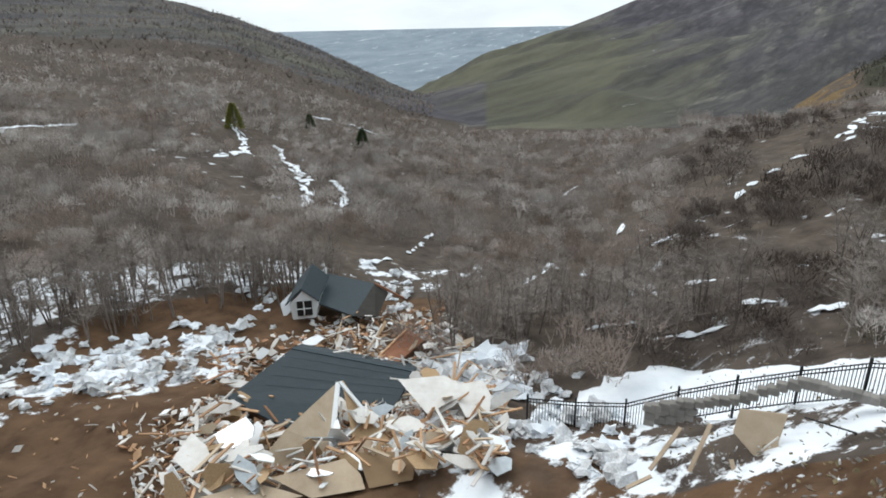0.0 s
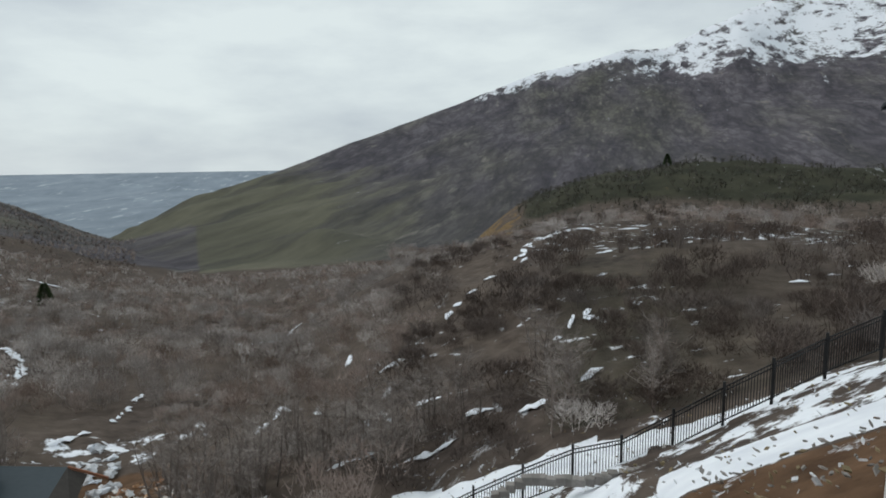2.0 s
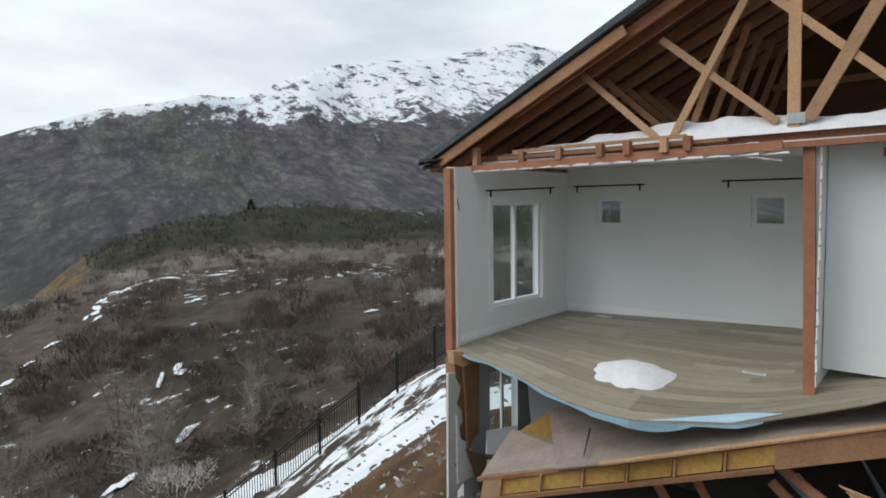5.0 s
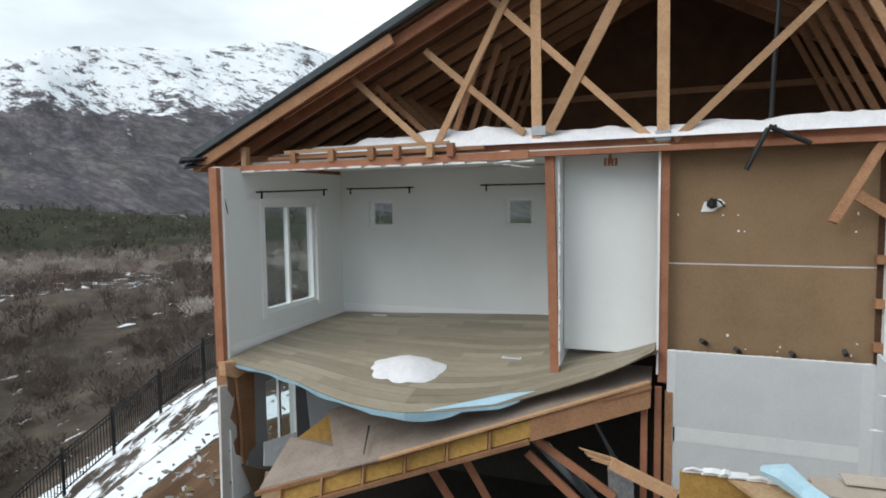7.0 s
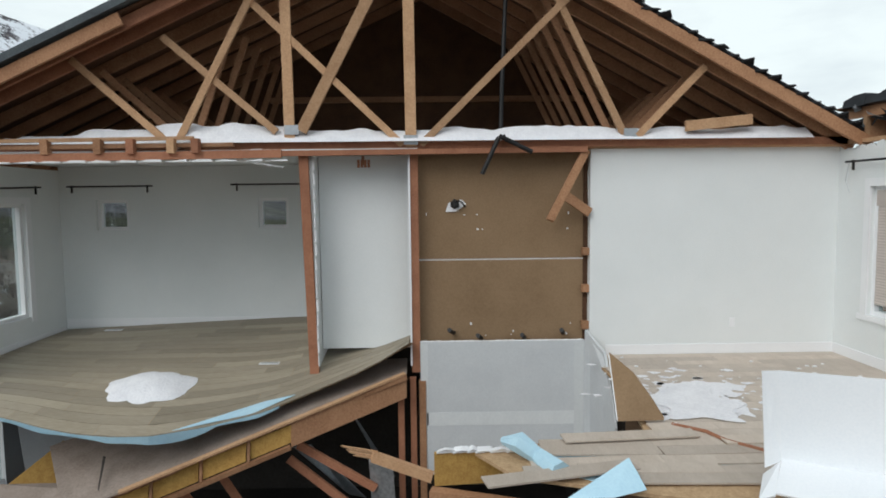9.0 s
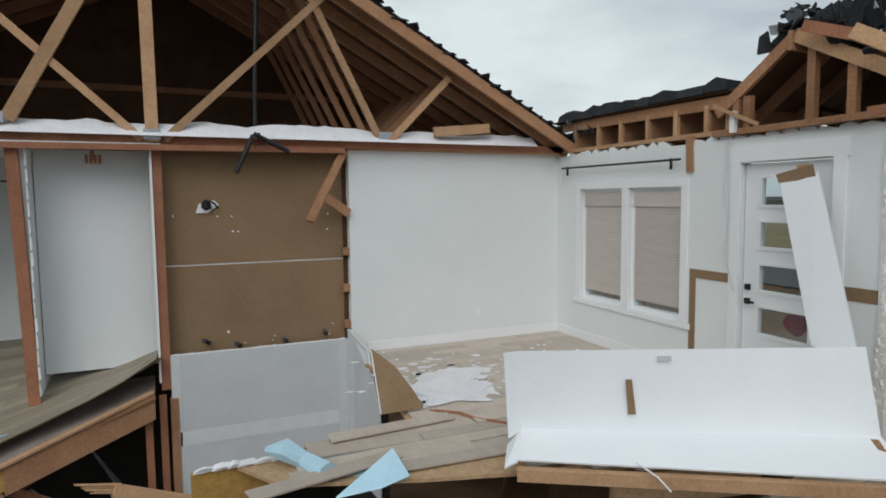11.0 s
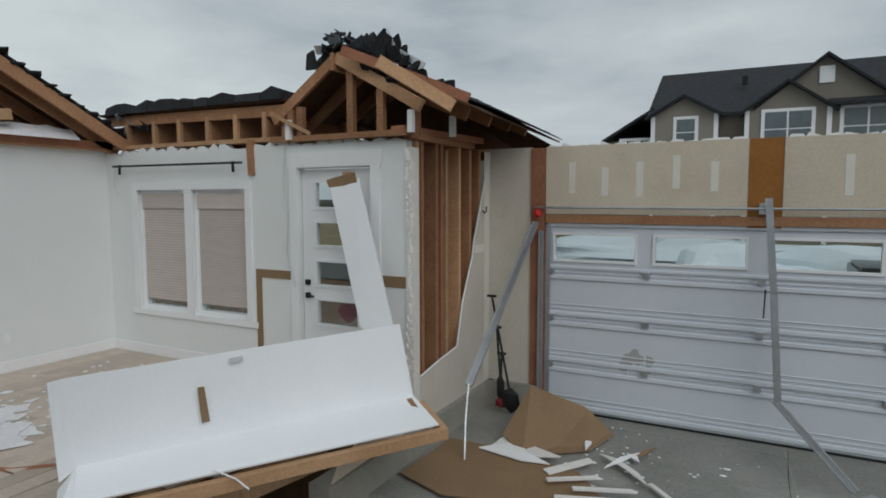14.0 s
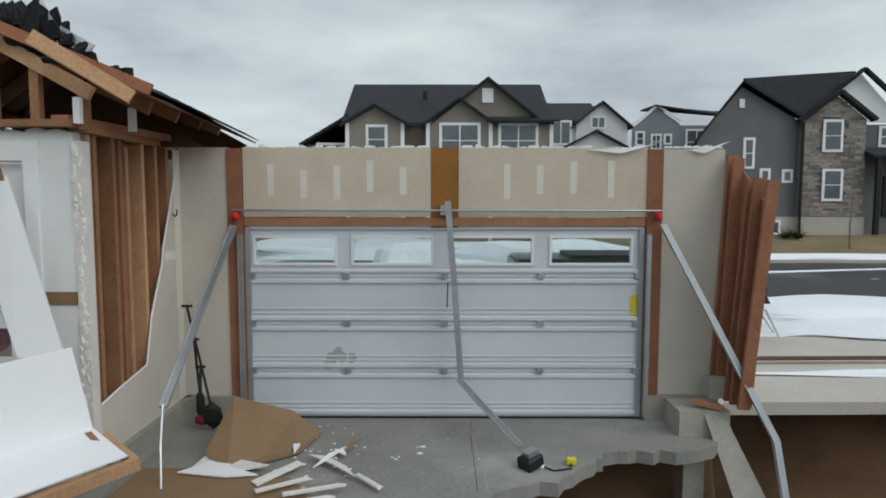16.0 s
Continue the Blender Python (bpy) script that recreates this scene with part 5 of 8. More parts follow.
# torn lower-storey corner: hanging board, split plank, ragged white plaster
TORN_GYPSUM = mat("torn_gypsum", (0.76, 0.75, 0.73), (0.60, 0.58, 0.55), 0.85, 3, 40, 0.2, rand=0.06)
t = thing("torn_corner", "torn lower corner with hanging brown board and ragged plaster", "wall wreckage", kind="structure")
part("hanging_board", slab([(7.06, 6.1, -1.72), (7.55, 6.1, -2.0), (7.95, 6.08, -2.15), (8.42, 6.1, -2.5), (8.3, 6.05, -3.3), (7.5, 6.0, -3.4), (7.32, 6.05, -2.4)], (-0.02, -0.03, 0)), BROWN_PAPER, t)
part("split_plank", slab([(7.10, 6.2, -0.35), (7.50, 6.2, -0.48), (7.47, 6.2, -1.62), (7.33, 6.2, -1.66), (7.19, 6.2, -1.85), (7.17, 6.2, -1.1)], (0, -0.05, 0)), LUMBER, t)
edge = [(7.0 + 0.10 * math.sin(k * 1.9) + 0.07 * math.sin(k * 4.1) + 0.10, 6.27, -0.55 - 0.16 * k) for k in range(14)]
part("plaster_edge", slab([(6.84, 6.27, -0.5)] + edge + [(6.80, 6.27, -2.7)], (0, -0.04, 0)), TORN_GYPSUM, t)
edge = [(8.25 + 0.12 * math.sin(k * 2.3), 6.03, -2.2 - 0.1 * k) for k in range(9)]
part("plaster_edge", slab([(7.98, 6.03, -2.14)] + edge, (0, -0.03, 0)), TORN_GYPSUM, t)
part("subfloor_end", slab([(6.90, 6.3, -0.16), (7.3, 6.25, -0.22), (7.8, 6.2, -0.30), (7.75, 6.2, -0.46), (7.35, 6.2, -0.36), (7.1, 6.25, -0.44), (6.92, 6.3, -0.36)], (0, -0.12, 0)), PALE_LUMBER, t)

# torn drywall on the garage floor, and the yard tools
t = thing("fallen_drywall", "torn drywall sheet, brown paper side up, on the slab", "drywall", "fallen drywall")
part("sheet", slab([(2.36, -6.75, -0.12), (1.75, -6.95, -0.35), (1.42, -6.85, -0.57), (1.55, -6.3, -0.58), (2.13, -5.85, -0.58), (2.45, -6.1, -0.5)], (0.01, 0.01, 0.02)), BROWN_PAPER, t)
t = thing("fallen_drywall", "torn drywall sheet, brown paper side up, on the slab", "drywall", "fallen drywall")
part("sheet", slab([(3.0, -5.9, -0.57), (2.3, -5.9, -0.57), (1.5, -5.7, -0.57), (1.2, -5.3, -0.57), (1.6, -4.9, -0.57), (2.5, -4.7, -0.57), (3.05, -4.9, -0.57)], (0.0, 0.0, 0.015)), BROWN_PAPER, t)
t = thing("gypsum_scrap", "white torn gypsum scraps on the slab", "drywall scrap", "gypsum scraps")
part("scrap", slab([(2.6, -5.75, -0.54), (2.25, -6.1, -0.53), (2.1, -5.85, -0.53), (1.8, -5.7, -0.54), (2.1, -5.65, -0.54)], (0, 0, 0.012)), TRIM, t)
for sheet in ([(1.42, -6.2, -0.55), (1.12, -5.95, -0.545), (0.85, -5.68, -0.55), (0.97, -5.9, -0.545), (1.22, -6.15, -0.545)],
              [(1.82, -5.56, -0.54), (1.48, -6.0, -0.53), (1.42, -5.95, -0.54), (1.74, -5.50, -0.55)], [(2.5, -5.85, -0.545), (2.42, -6.42, -0.52), (2.25, -6.1, -0.535), (1.75, -5.92, -0.54), (2.1, -5.75, -0.545)]):
    t = thing("gypsum_scrap", "white torn gypsum scraps on the slab", "drywall scrap", "gypsum scraps")
    part("scrap", slab(sheet, (0.004, 0, 0.012)), TORN_GYPSUM, t)
for p, q in (((1.44, -5.24, -0.5), (0.93, -5.48, -0.52)), ((1.55, -5.05, -0.52), (1.0, -5.2, -0.5)), ((0.85, -5.75, -0.55), (0.62, -5.5, -0.55)), ((1.7, -5.3, -0.5), (1.3, -5.6, -0.52))):
    t = thing("gypsum_strip", "narrow white gypsum strip lying on the slab", "drywall scrap", "gypsum strips")
    part("board", beam(Vector(p), Vector(q), 0.05, 0.02, jag=0.06), TORN_GYPSUM, t)
bm = bmesh.new()
random.seed(33)
for k in range(95):
    cx, cy = random.triangular(-0.6, 2.6, 1.5), random.uniform(-7.2, -5.0)
    if cy > -5.6 and cx < 0.9:
        continue
    s = random.uniform(0.004, 0.022)
    a = random.uniform(0, 3)
    slab([(cx + s * math.cos(a + j) * random.uniform(.5, 1.6), cy + s * math.sin(a + j) * random.uniform(.5, 1.6), -0.598) for j in (0, 1.4, 3.0, 4.5)], (0, 0, 0.006), bm)
tagged(part("gypsum_crumbs", bm, TORN_GYPSUM), "white gypsum crumbs scattered on the slab", "crumbs", kind="stuff")
crack = tagged(part("slab_joint", tube([(-0.32, -7.3, -0.599), (-0.30, -6.6, -0.599), (-0.31, -6.0, -0.599), (-0.31, -5.5, -0.599)], 0.003, n=5), DARK_VOID), "dark control joint in the garage slab", "joint", kind="structure")
random.seed(31)
for k in range(5):
    x, y, a = random.uniform(1.0, 1.9), random.uniform(-6.6, -5.2), random.uniform(0, 3.1)
    l, w = random.uniform(0.08, 0.3), random.uniform(0.02, 0.06)
    t = thing("gypsum_scrap", "white torn gypsum scraps on the slab", "drywall scrap", "gypsum scraps", (x, y, -0.56 + 0.004 * k))
    part("scrap", slab([(l * math.cos(a), l * math.sin(a), 0), (-w * math.sin(a), w * math.cos(a), 0.01), (-l * math.cos(a), -l * math.sin(a), 0.0), (w * math.sin(a), -w * math.cos(a), 0.02)], (0, 0, 0.014)), TRIM if k % 3 else BROWN_PAPER, t)


def tool(name, label, top, foot, head, hm):
    t = thing(name, label, name.replace("_", " "), "yard tools")
    part("shaft", tube([foot, top], 0.016), BLACK_METAL, t)
    part("grip", beam(Vector(top) + Vector((-0.06, 0, 0)), Vector(top) + Vector((0.06, 0, 0)), 0.03, 0.03), BLACK_METAL, t)
    part("head", lump(foot, *head, 0.2, 1, 2, False), hm, t)


tool("snow_shovel", "black-handled shovel leaning in the garage corner", (3.05, -7.15, 0.86), (2.72, -7.0, -0.40), (0.13, 0.05, 0.17), BLACK_METAL)
tool("push_broom", "dark broom with red base leaning in the corner", (3.0, -7.2, 0.45), (2.86, -7.05, -0.48), (0.10, 0.07, 0.07), mat("dark_red_plastic", (0.25, 0.02, 0.03), (0.15, 0.01, 0.02), 0.5))
tool("ice_scraper", "short black scraper leaning in the corner", (2.95, -7.25, 0.1), (2.90, -7.1, -0.30), (0.06, 0.04, 0.2), BLACK_METAL)
t = tagged(part("white_jar", lump((2.52, -6.95, -0.55), 0.05, 0.05, 0.09, 0.1, 2, 1), TRIM), "small white container on the slab", "container")
# ---- floors, the sagging bedroom deck and the fallen panel ----
def quad_floor(name, label, rows, material):
    bm = bmesh.new()
    grid = [[bm.verts.new(p) for p in row] for row in rows]
    for a, b in zip(grid, grid[1:]):
        for i in range(len(a) - 1):
            bm.faces.new((a[i], a[i + 1], b[i + 1], b[i]))
    for f in bm.faces:
        f.smooth = True
    bmesh.ops.solidify(bm, geom=bm.faces[:], thickness=0.03)
    bmesh.ops.recalc_face_normals(bm, faces=bm.faces[:])
    return tagged(part(name, bm, material), label, "floor", kind="structure")


FRONT = ((6.35, 7.15, -0.20), (6.0, 7.05, -0.23), (5.4, 6.98, -0.27), (4.9, 6.86, -0.32), (4.4, 6.72, -0.39), (4.0, 6.65, -0.44), (3.6, 6.63, -0.47),
         (3.2, 6.68, -0.49), (2.7, 6.92, -0.49), (2.1, 7.18, -0.42), (1.6, 7.5, -0.30), (1.0, 7.72, -0.10), (0.6, 7.82, 0.08), (0.38, 7.88, 0.24))


def bed_floor(y, u):
    ys = [p[0] for p in FRONT][::-1]
    x0, z0 = (float(np.interp(y, ys, [p[k] for p in FRONT][::-1])) for k in (1, 2))
    zb = float(np.interp(y, (0.2, 2.4, 6.4), (0.12, 0.10, -0.07)))
    return Vector((x0 + (10.58 - x0) * u, y, z0 + (zb - z0) * u ** 0.75 + 0.03 * math.sin(y * 2.1) * math.sin(u * 3.1)))


# long laminate boards run with the sag
fl = quad_floor("floor_bedroom", "sagging bedroom subfloor under laminate boards", [[bed_floor(y, u) - Vector((0, 0, 0.012)) for y in np.linspace(6.34, 0.3, 25)] for u in np.linspace(0.0, 1, 9)], OSB)
random.seed(41)
N_ROW = 21
for r in range(N_ROW):
    u0, u1 = r / N_ROW, (r + 1) / N_ROW - 0.0025
    y = 6.34 - random.uniform(0, 0.9)
    cuts = [6.36]
    while y > 0.5:
        cuts.append(y)
        y -= random.uniform(1.0, 1.5)
    cuts.append(0.34)
    for a, b in zip(cuts, cuts[1:]):
        bm = bmesh.new()
        n = max(2, int((a - b) / 0.25))
        g = [[bm.verts.new(bed_floor(a + (b - a - -0.004) * i / n, u) + Vector((0, 0, h))) for i in range(n + 1)] for u, h in ((u0, 0.012), (u1, 0.012), (u1, 0.0), (u0, 0.0))]
        for p, q in ((0, 1), (3, 0)):
            for i in range(n):
                bm.faces.new((g[p][i], g[p][i + 1], g[q][i + 1], g[q][i]))
        bmesh.ops.recalc_face_normals(bm, faces=bm.faces[:])
        for f in bm.faces:
            f.smooth = False
        part("floor_plank", bm, CARPLANK, fl)
t = thing("blue_underlay", "torn strip of pale blue foam underlay hanging from the floor edge", "underlay", "blue underlay")
bm = bmesh.new()
ys = list(np.linspace(6.1, 1.9, 40))
top = [bed_floor(y, 0.0) + Vector((0.01, 0, 0.004)) for y in ys]
g = [[bm.verts.new(p + Vector((-0.02 - 0.05 * s, 0, -s * w))) for p, w in zip(top, [0.022 + 0.012 * math.sin(i * 0.9) + (0.07 if 22 < i < 33 else 0.0) * (0.6 + 0.4 * math.sin(i * 0.5)) for i in range(40)])] for s in (0, 0.5, 1)]
for a, b in zip(g, g[1:]):
    for i in range(39):
        bm.faces.new((a[i], a[i + 1], b[i + 1], b[i]))
bmesh.ops.solidify(bm, geom=bm.faces[:], thickness=0.006)
part("foam_strip", bm, BLUE_FOAM, t)
part("foam_flap", slab([bed_floor(3.0, 0.0) + Vector((0.02, 0, 0.015)), bed_floor(2.2, 0.0) + Vector((0.02, 0, 0.015)), bed_floor(1.75, 0.02) + Vector((0, 0, 0.02)), bed_floor(2.1, 0.06) + Vector((0, 0, 0.02))], (0, 0, 0.006)), BLUE_FOAM, t)
c = bed_floor(3.66, 0.27)
bm = bmesh.new()
rim = [(math.cos(a), math.sin(a), 0.85 + 0.25 * noise.noise(Vector((math.cos(a) * 2, math.sin(a) * 2, 3)))) for a in np.linspace(0, math.tau, 33)[:-1]]
rings = [[bm.verts.new(bed_floor(c.y + q * s * k * 0.62, min(0.9, max(0.0, 0.27 + p * s * k * 0.13))) + Vector((0, 0, 0.016 + 0.14 * (1 - k * k) + 0.02 * noise.noise(Vector((p * k * 3, q * k * 3, 1)))))) for p, q, s in rim] for k in (1, 0.8, 0.55, 0.3)]
for a, b in zip(rings, rings[1:]):
    for i in range(32):
        bm.faces.new((a[i], a[(i + 1) % 32], b[(i + 1) % 32], b[i]))
bm.faces.new(rings[-1])
bmesh.ops.recalc_face_normals(bm, faces=bm.faces[:])
for f in bm.faces:
    f.smooth = True
tagged(part("insulation_heap", bm, BLOWN), "low heap of white blown insulation on the bedroom floor", "insulation", kind="stuff")
for y, u in ((5.45, 0.93), (2.35, 0.42)):
    p = bed_floor(y, u)
    t = thing("floor_register", "small white floor vent cover", "floor vent", "floor vents", p + Vector((0, 0, 0.014)))
    part("cover", box(-0.05, 0.05, -0.14, 0.14, 0, 0.01), TRIM, t)
    part("slot_panel", box(-0.03, 0.03, -0.12, 0.12, 0.0101, 0.013), GALV, t)

SUBFLOOR = mat("weathered_subfloor", (0.34, 0.28, 0.24), (0.22, 0.175, 0.145), 0.9, 3, 40, 0.3)
# the torn-down deck below it: boards, sheathing and a joist row
t = thing("collapsed_deck", "slumped subfloor sheet on engineered joists, split and stained", "collapsed floor", kind="structure")
A, B, C, D = Vector((7.88, 0.38, -0.16)), Vector((7.25, 1.75, -0.52)), Vector((6.5, 3.45, -1.03)), Vector((6.1, 5.0, -1.5))
part("subfloor_sheet", slab([A, B, C, Vector((6.35, 4.0, -1.2)), Vector((7.6, 4.9, -0.95)), Vector((8.6, 3.2, -0.55)), Vector((8.9, 1.4, -0.25)), Vector((8.6, 0.4, -0.14))], (0, 0, -0.02)), SUBFLOOR, t)
part("subfloor_sheet", slab([C + Vector((0.03, 0.08, -0.02)), D, Vector((7.2, 5.3, -1.25)), Vector((7.0, 4.2, -1.15))], (0, 0, -0.02)), SUBFLOOR, t)
drop = Vector((-0.05, 0, -0.30))
part("rim_joist", slab([A + Vector((-.03, 0, -.02)), B + Vector((-.03, 0, -.02)), B + Vector((-.08, 0, -.32)), A + Vector((-.08, 0, -.30))], (0.03, 0.0, 0.0)), LUMBER, t)
n = 6
for k in range(n):
    p, q = B.lerp(D, k / n * 0.92), B.lerp(D, (k + 1) / n * 0.92 - 0.012)
    part("joist_web", slab([p + Vector((-.02, 0, -.06)), q + Vector((-.02, 0, -.06)), q + Vector((-.06, 0, -.27)), p + Vector((-.06, 0, -.27))], (0.02, 0, 0)), WEB_OSB, t, "yellowish joist web")
    part("web_stiffener", beam(q + Vector((-.05, 0, -.05)), q + Vector((-.09, 0, -.28)), 0.03, 0.03), LUMBER, t)
part("top_flange", beam(A + Vector((-.06, 0, -.03)), D + Vector((-.06, 0, -.03)), 0.05, 0.05), LUMBER, t)
part("top_flange", beam(A + Vector((-.04, 0.02, .015)), C + Vector((-.05, 0, .015)), 0.08, 0.025), PALE_LUMBER, t)
part("bottom_flange", beam(B + Vector((-.10, 0, -.31)), D + Vector((-.10, 0, -.31)), 0.06, 0.05), LUMBER, t)
part("split_mark", slab([C + Vector((.02, .25, .005)), C + Vector((.05, .28, .005)), C + Vector((.5, .45, .19)), C + Vector((.48, .41, .19))], (0, 0, 0.004)), DARK_VOID, t)
for p, q in (((7.5, 1.86, -1.12), (7.5, 1.1, -1.75)), ((7.5, 1.74, -0.94), (7.55, 0.78, -1.55)), ((7.2, 2.6, -1.2), (7.4, 2.3, -1.9)), ((7.0, 3.0, -1.3), (7.3, 2.8, -1.9))):
    part("hanging_brace", beam(p, q, 0.05, 0.10), RED_LUMBER, t)
# lower storey glimpsed under the deck
t = thing("lower_storey", "torn basement walls and framing below the bedroom", "basement", kind="structure")
# back, floor and side sheets carry the basement's darkness in their colour
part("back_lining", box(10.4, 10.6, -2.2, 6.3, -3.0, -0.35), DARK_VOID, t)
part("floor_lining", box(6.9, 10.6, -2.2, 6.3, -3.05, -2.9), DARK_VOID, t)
part("outer_wall", wall_with_holes("y", 6.3, 0.14, 7.25, 10.6, -3.0, -0.30, [(7.95, 8.75, -2.1, -0.75)]), GREY_WALL, t)
part("jamb_board", box(7.02, 7.24, 6.25, 6.45, -1.9, -0.32), LUMBER, t)
part("jamb_board", box(7.28, 7.36, 6.22, 6.298, -1.9, -0.35), TRIM, t)
p = part("pane", box(7.96, 8.74, 6.35, 6.36, -2.1, -0.75), CLEAR, t)
p.visible_shadow = False
part("window_mullion", box(8.32, 8.38, 6.33, 6.37, -2.1, -0.75), TRIM, t)
part("plaster_edge", slab([(7.0, 6.24, -0.28), (7.4, 6.24, -0.30), (7.6, 6.2, -0.42), (7.2, 6.2, -0.40), (7.1, 6.22, -0.75), (7.0, 6.22, -0.6)], (0, 0.03, 0.0)), BROWN_PAPER, t)
part("torn_gypsum", slab([(7.0, 6.2, -1.2), (7.08, 6.2, -1.6), (7.3, 6.18, -1.75), (7.35, 6.18, -2.3), (7.0, 6.2, -2.3)], (0, 0.03, 0)), TRIM, t)
part("torn_gypsum", slab([(7.5, 6.0, -1.55), (7.9, 5.7, -1.5), (7.8, 5.6, -1.95), (7.35, 5.9, -1.85)], (0.01, 0.03, 0)), GREY_WALL, t)
part("grey_flap", slab([(8.6, 6.0, -0.75), (9.2, 5.2, -0.85), (8.7, 5.0, -1.8), (8.2, 5.6, -1.9)], (0.02, 0.02, 0)), GREY_WALL, t)
part("osb_shard", slab([(7.4, 5.3, -1.35), (7.9, 4.9, -1.0), (7.6, 4.7, -1.35), (7.0, 5.2, -1.75)], (0.02, 0.02, 0)), WEB_OSB, t)
part("gypsum_shard", slab([(7.0, 5.6, -1.75), (6.8, 5.0, -1.55), (6.6, 4.9, -1.9), (6.7, 5.5, -2.2)], (0.02, 0.02, 0)), BROWN_PAPER, t)
part("gypsum_shard", slab([(6.75, 4.95, -1.5), (6.62, 4.72, -1.52), (6.55, 4.7, -1.75), (6.7, 4.85, -1.72)], (0.02, 0.01, 0)), TRIM, t)
part("post", box(7.98, 8.06, 0.26, 0.34, -3.0, -0.25), RED_LUMBER, t)
part("post", box(8.0, 8.1, 0.13, 0.22, -3.0, -0.3), LUMBER, t)
part("post", box(7.9, 7.98, 0.42, 0.5, -3.0, -0.5), RED_LUMBER, t)
part("broken_wood", beam((6.95, 0.05, -1.14), (7.05, 0.75, -0.92), 0.08, 0.12, jag=0.15), PALE_LUMBER, t)
for k in range(4):
    part("splinter", beam((7.05, 0.70, -0.95 + 0.03 * k), (7.06, 0.98 + 0.04 * k, -0.9 + 0.035 * k), 0.015, 0.02, jag=0.04), PALE_LUMBER, t)
for pts in (((8.5, 1.3, -0.7), (8.4, 0.9, -1.4), (8.6, 0.6, -1.9), (8.8, 1.1, -1.2)), ((8.3, 2.0, -1.3), (8.1, 1.2, -1.9), (8.4, 1.0, -2.1), (8.6, 1.8, -1.4)), ((7.6, 0.85, -1.2), (7.5, 0.55, -1.3), (7.5, 0.5, -2.2), (7.6, 0.8, -2.2))):
    part("duct_sheet", slab(pts, (0.01, 0.02, 0.01)), DUCT, t)
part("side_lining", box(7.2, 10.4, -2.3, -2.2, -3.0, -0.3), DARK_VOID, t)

# living room floor: laminate boards, torn at the edge, some lifted over blue underlay
fl = part("floor_living", slab([(8.1, -2.1, -0.02), (8.1, -5.4, -0.02), (3.5, -5.4, -0.02), (3.45, -4.6, -0.02), (3.7, -3.3, -0.02), (4.0, -2.3, -0.02), (4.2, -1.6, -0.02), (4.55, -0.6, -0.02), (5.05, -0.3, -0.02), (5.15, -0.8, -0.02), (5.35, -1.9, -0.02), (6.9, -2.1, -0.02)], (0, 0, -0.03)), OSB)
tagged(fl, "oak laminate living room floor torn at its edge", "floor", kind="structure")
random.seed(51)
BLUE = part("underlay_sheet", slab([(5.2, -1.0, -0.018), (5.2, -2.4, -0.018), (4.4, -2.6, -0.018), (4.35, -1.3, -0.018), (4.7, -0.75, -0.018)], (0, 0, 0.003)), BLUE_FOAM)
tagged(BLUE, "pale blue foam underlay bared between boards", "underlay")


def edge_x(y):
    return float(np.interp(y, (-5.4, -4.6, -3.3, -2.3, -1.6, -0.6, -0.3), (3.5, 3.5, 3.7, 4.0, 4.2, 4.6, 5.0)))


PW = 0.18
k = 0
x = 8.08
while x > 3.6:
    y = -5.38
    end = -2.12 if x > 7.0 else float(np.interp(x, (4.2, 4.6, 5.3, 5.4, 7.0), (-1.5, -0.65, -0.9, -1.95, -2.12)))
    while y < end - 0.1:
        l = min(random.uniform(0.6, 1.25), end - y)
        torn = x < 5.35 and y + l > -2.7
        if not (torn and random.random() < 0.13) and x - PW > edge_x(y + l / 2) - 0.15:
            lift = random.uniform(0.0, 0.012) if torn else 0.0
            turn = random.uniform(-1.5, 1.5) if torn else 0
            bm = box(-PW + 0.003, 0, 0.0015, l - 0.0015, -0.014, 0.0, m=pose(x, y, lift, random.uniform(-1, 1) if torn else 0, 0, turn))
            part("floor_plank", bm, PLANK, fl)
        y += l
    x -= PW
for p, q in (((4.34, -0.35, 0.03), (4.62, -1.55, 0.022)), ((5.15, -1.1, 0.03), (5.25, -2.3, 0.022))):
    t = thing("loose_plank", "loose oak laminate board lying skewed", "floor board", "loose boards")
    part("board", beam(p, q, 0.18, 0.014), PLANK, t)
t = thing("blue_underlay", "crumpled scrap of pale blue foam underlay", "underlay", "blue underlay")
part("foam", tube([(4.95, -0.55, 0.10), (4.85, -0.68, 0.12), (4.8, -0.82, 0.03), (4.55, -0.95, -0.01)], [0.03, 0.09, 0.07, 0.10], n=7), BLUE_FOAM, t)
t = thing("blue_underlay", "crumpled scrap of pale blue foam underlay", "underlay", "blue underlay")
part("foam", slab([(4.5, -1.47, 0.12), (4.12, -0.92, 0.0), (4.1, -1.25, 0.02), (4.2, -1.5, 0.02), (4.35, -1.5, 0.05)], (0.01, 0, 0.008)), BLUE_FOAM, t)
t = thing("floor_rim", "sawn lumber rim joist at the torn floor edge", "joist", kind="structure")
part("rim_joist", slab([(4.98, 0.02, -0.02), (5.06, -0.80, -0.02), (5.06, -0.80, -0.30), (4.98, 0.02, -0.30)], (0.05, 0, 0)), WEB_OSB, t)
part("rim_joist", beam((4.95, 0.05, -0.35), (4.6, -1.1, -0.37), 0.1, 0.09), LUMBER, t)
part("joist", slab([(3.7, -3.0, -0.06), (3.45, -4.3, -0.06), (3.45, -4.3, -0.34), (3.7, -3.0, -0.34)], (0.05, 0, 0)), OSB, t)
bm = bmesh.new()
random.seed(6)
y = 0.0
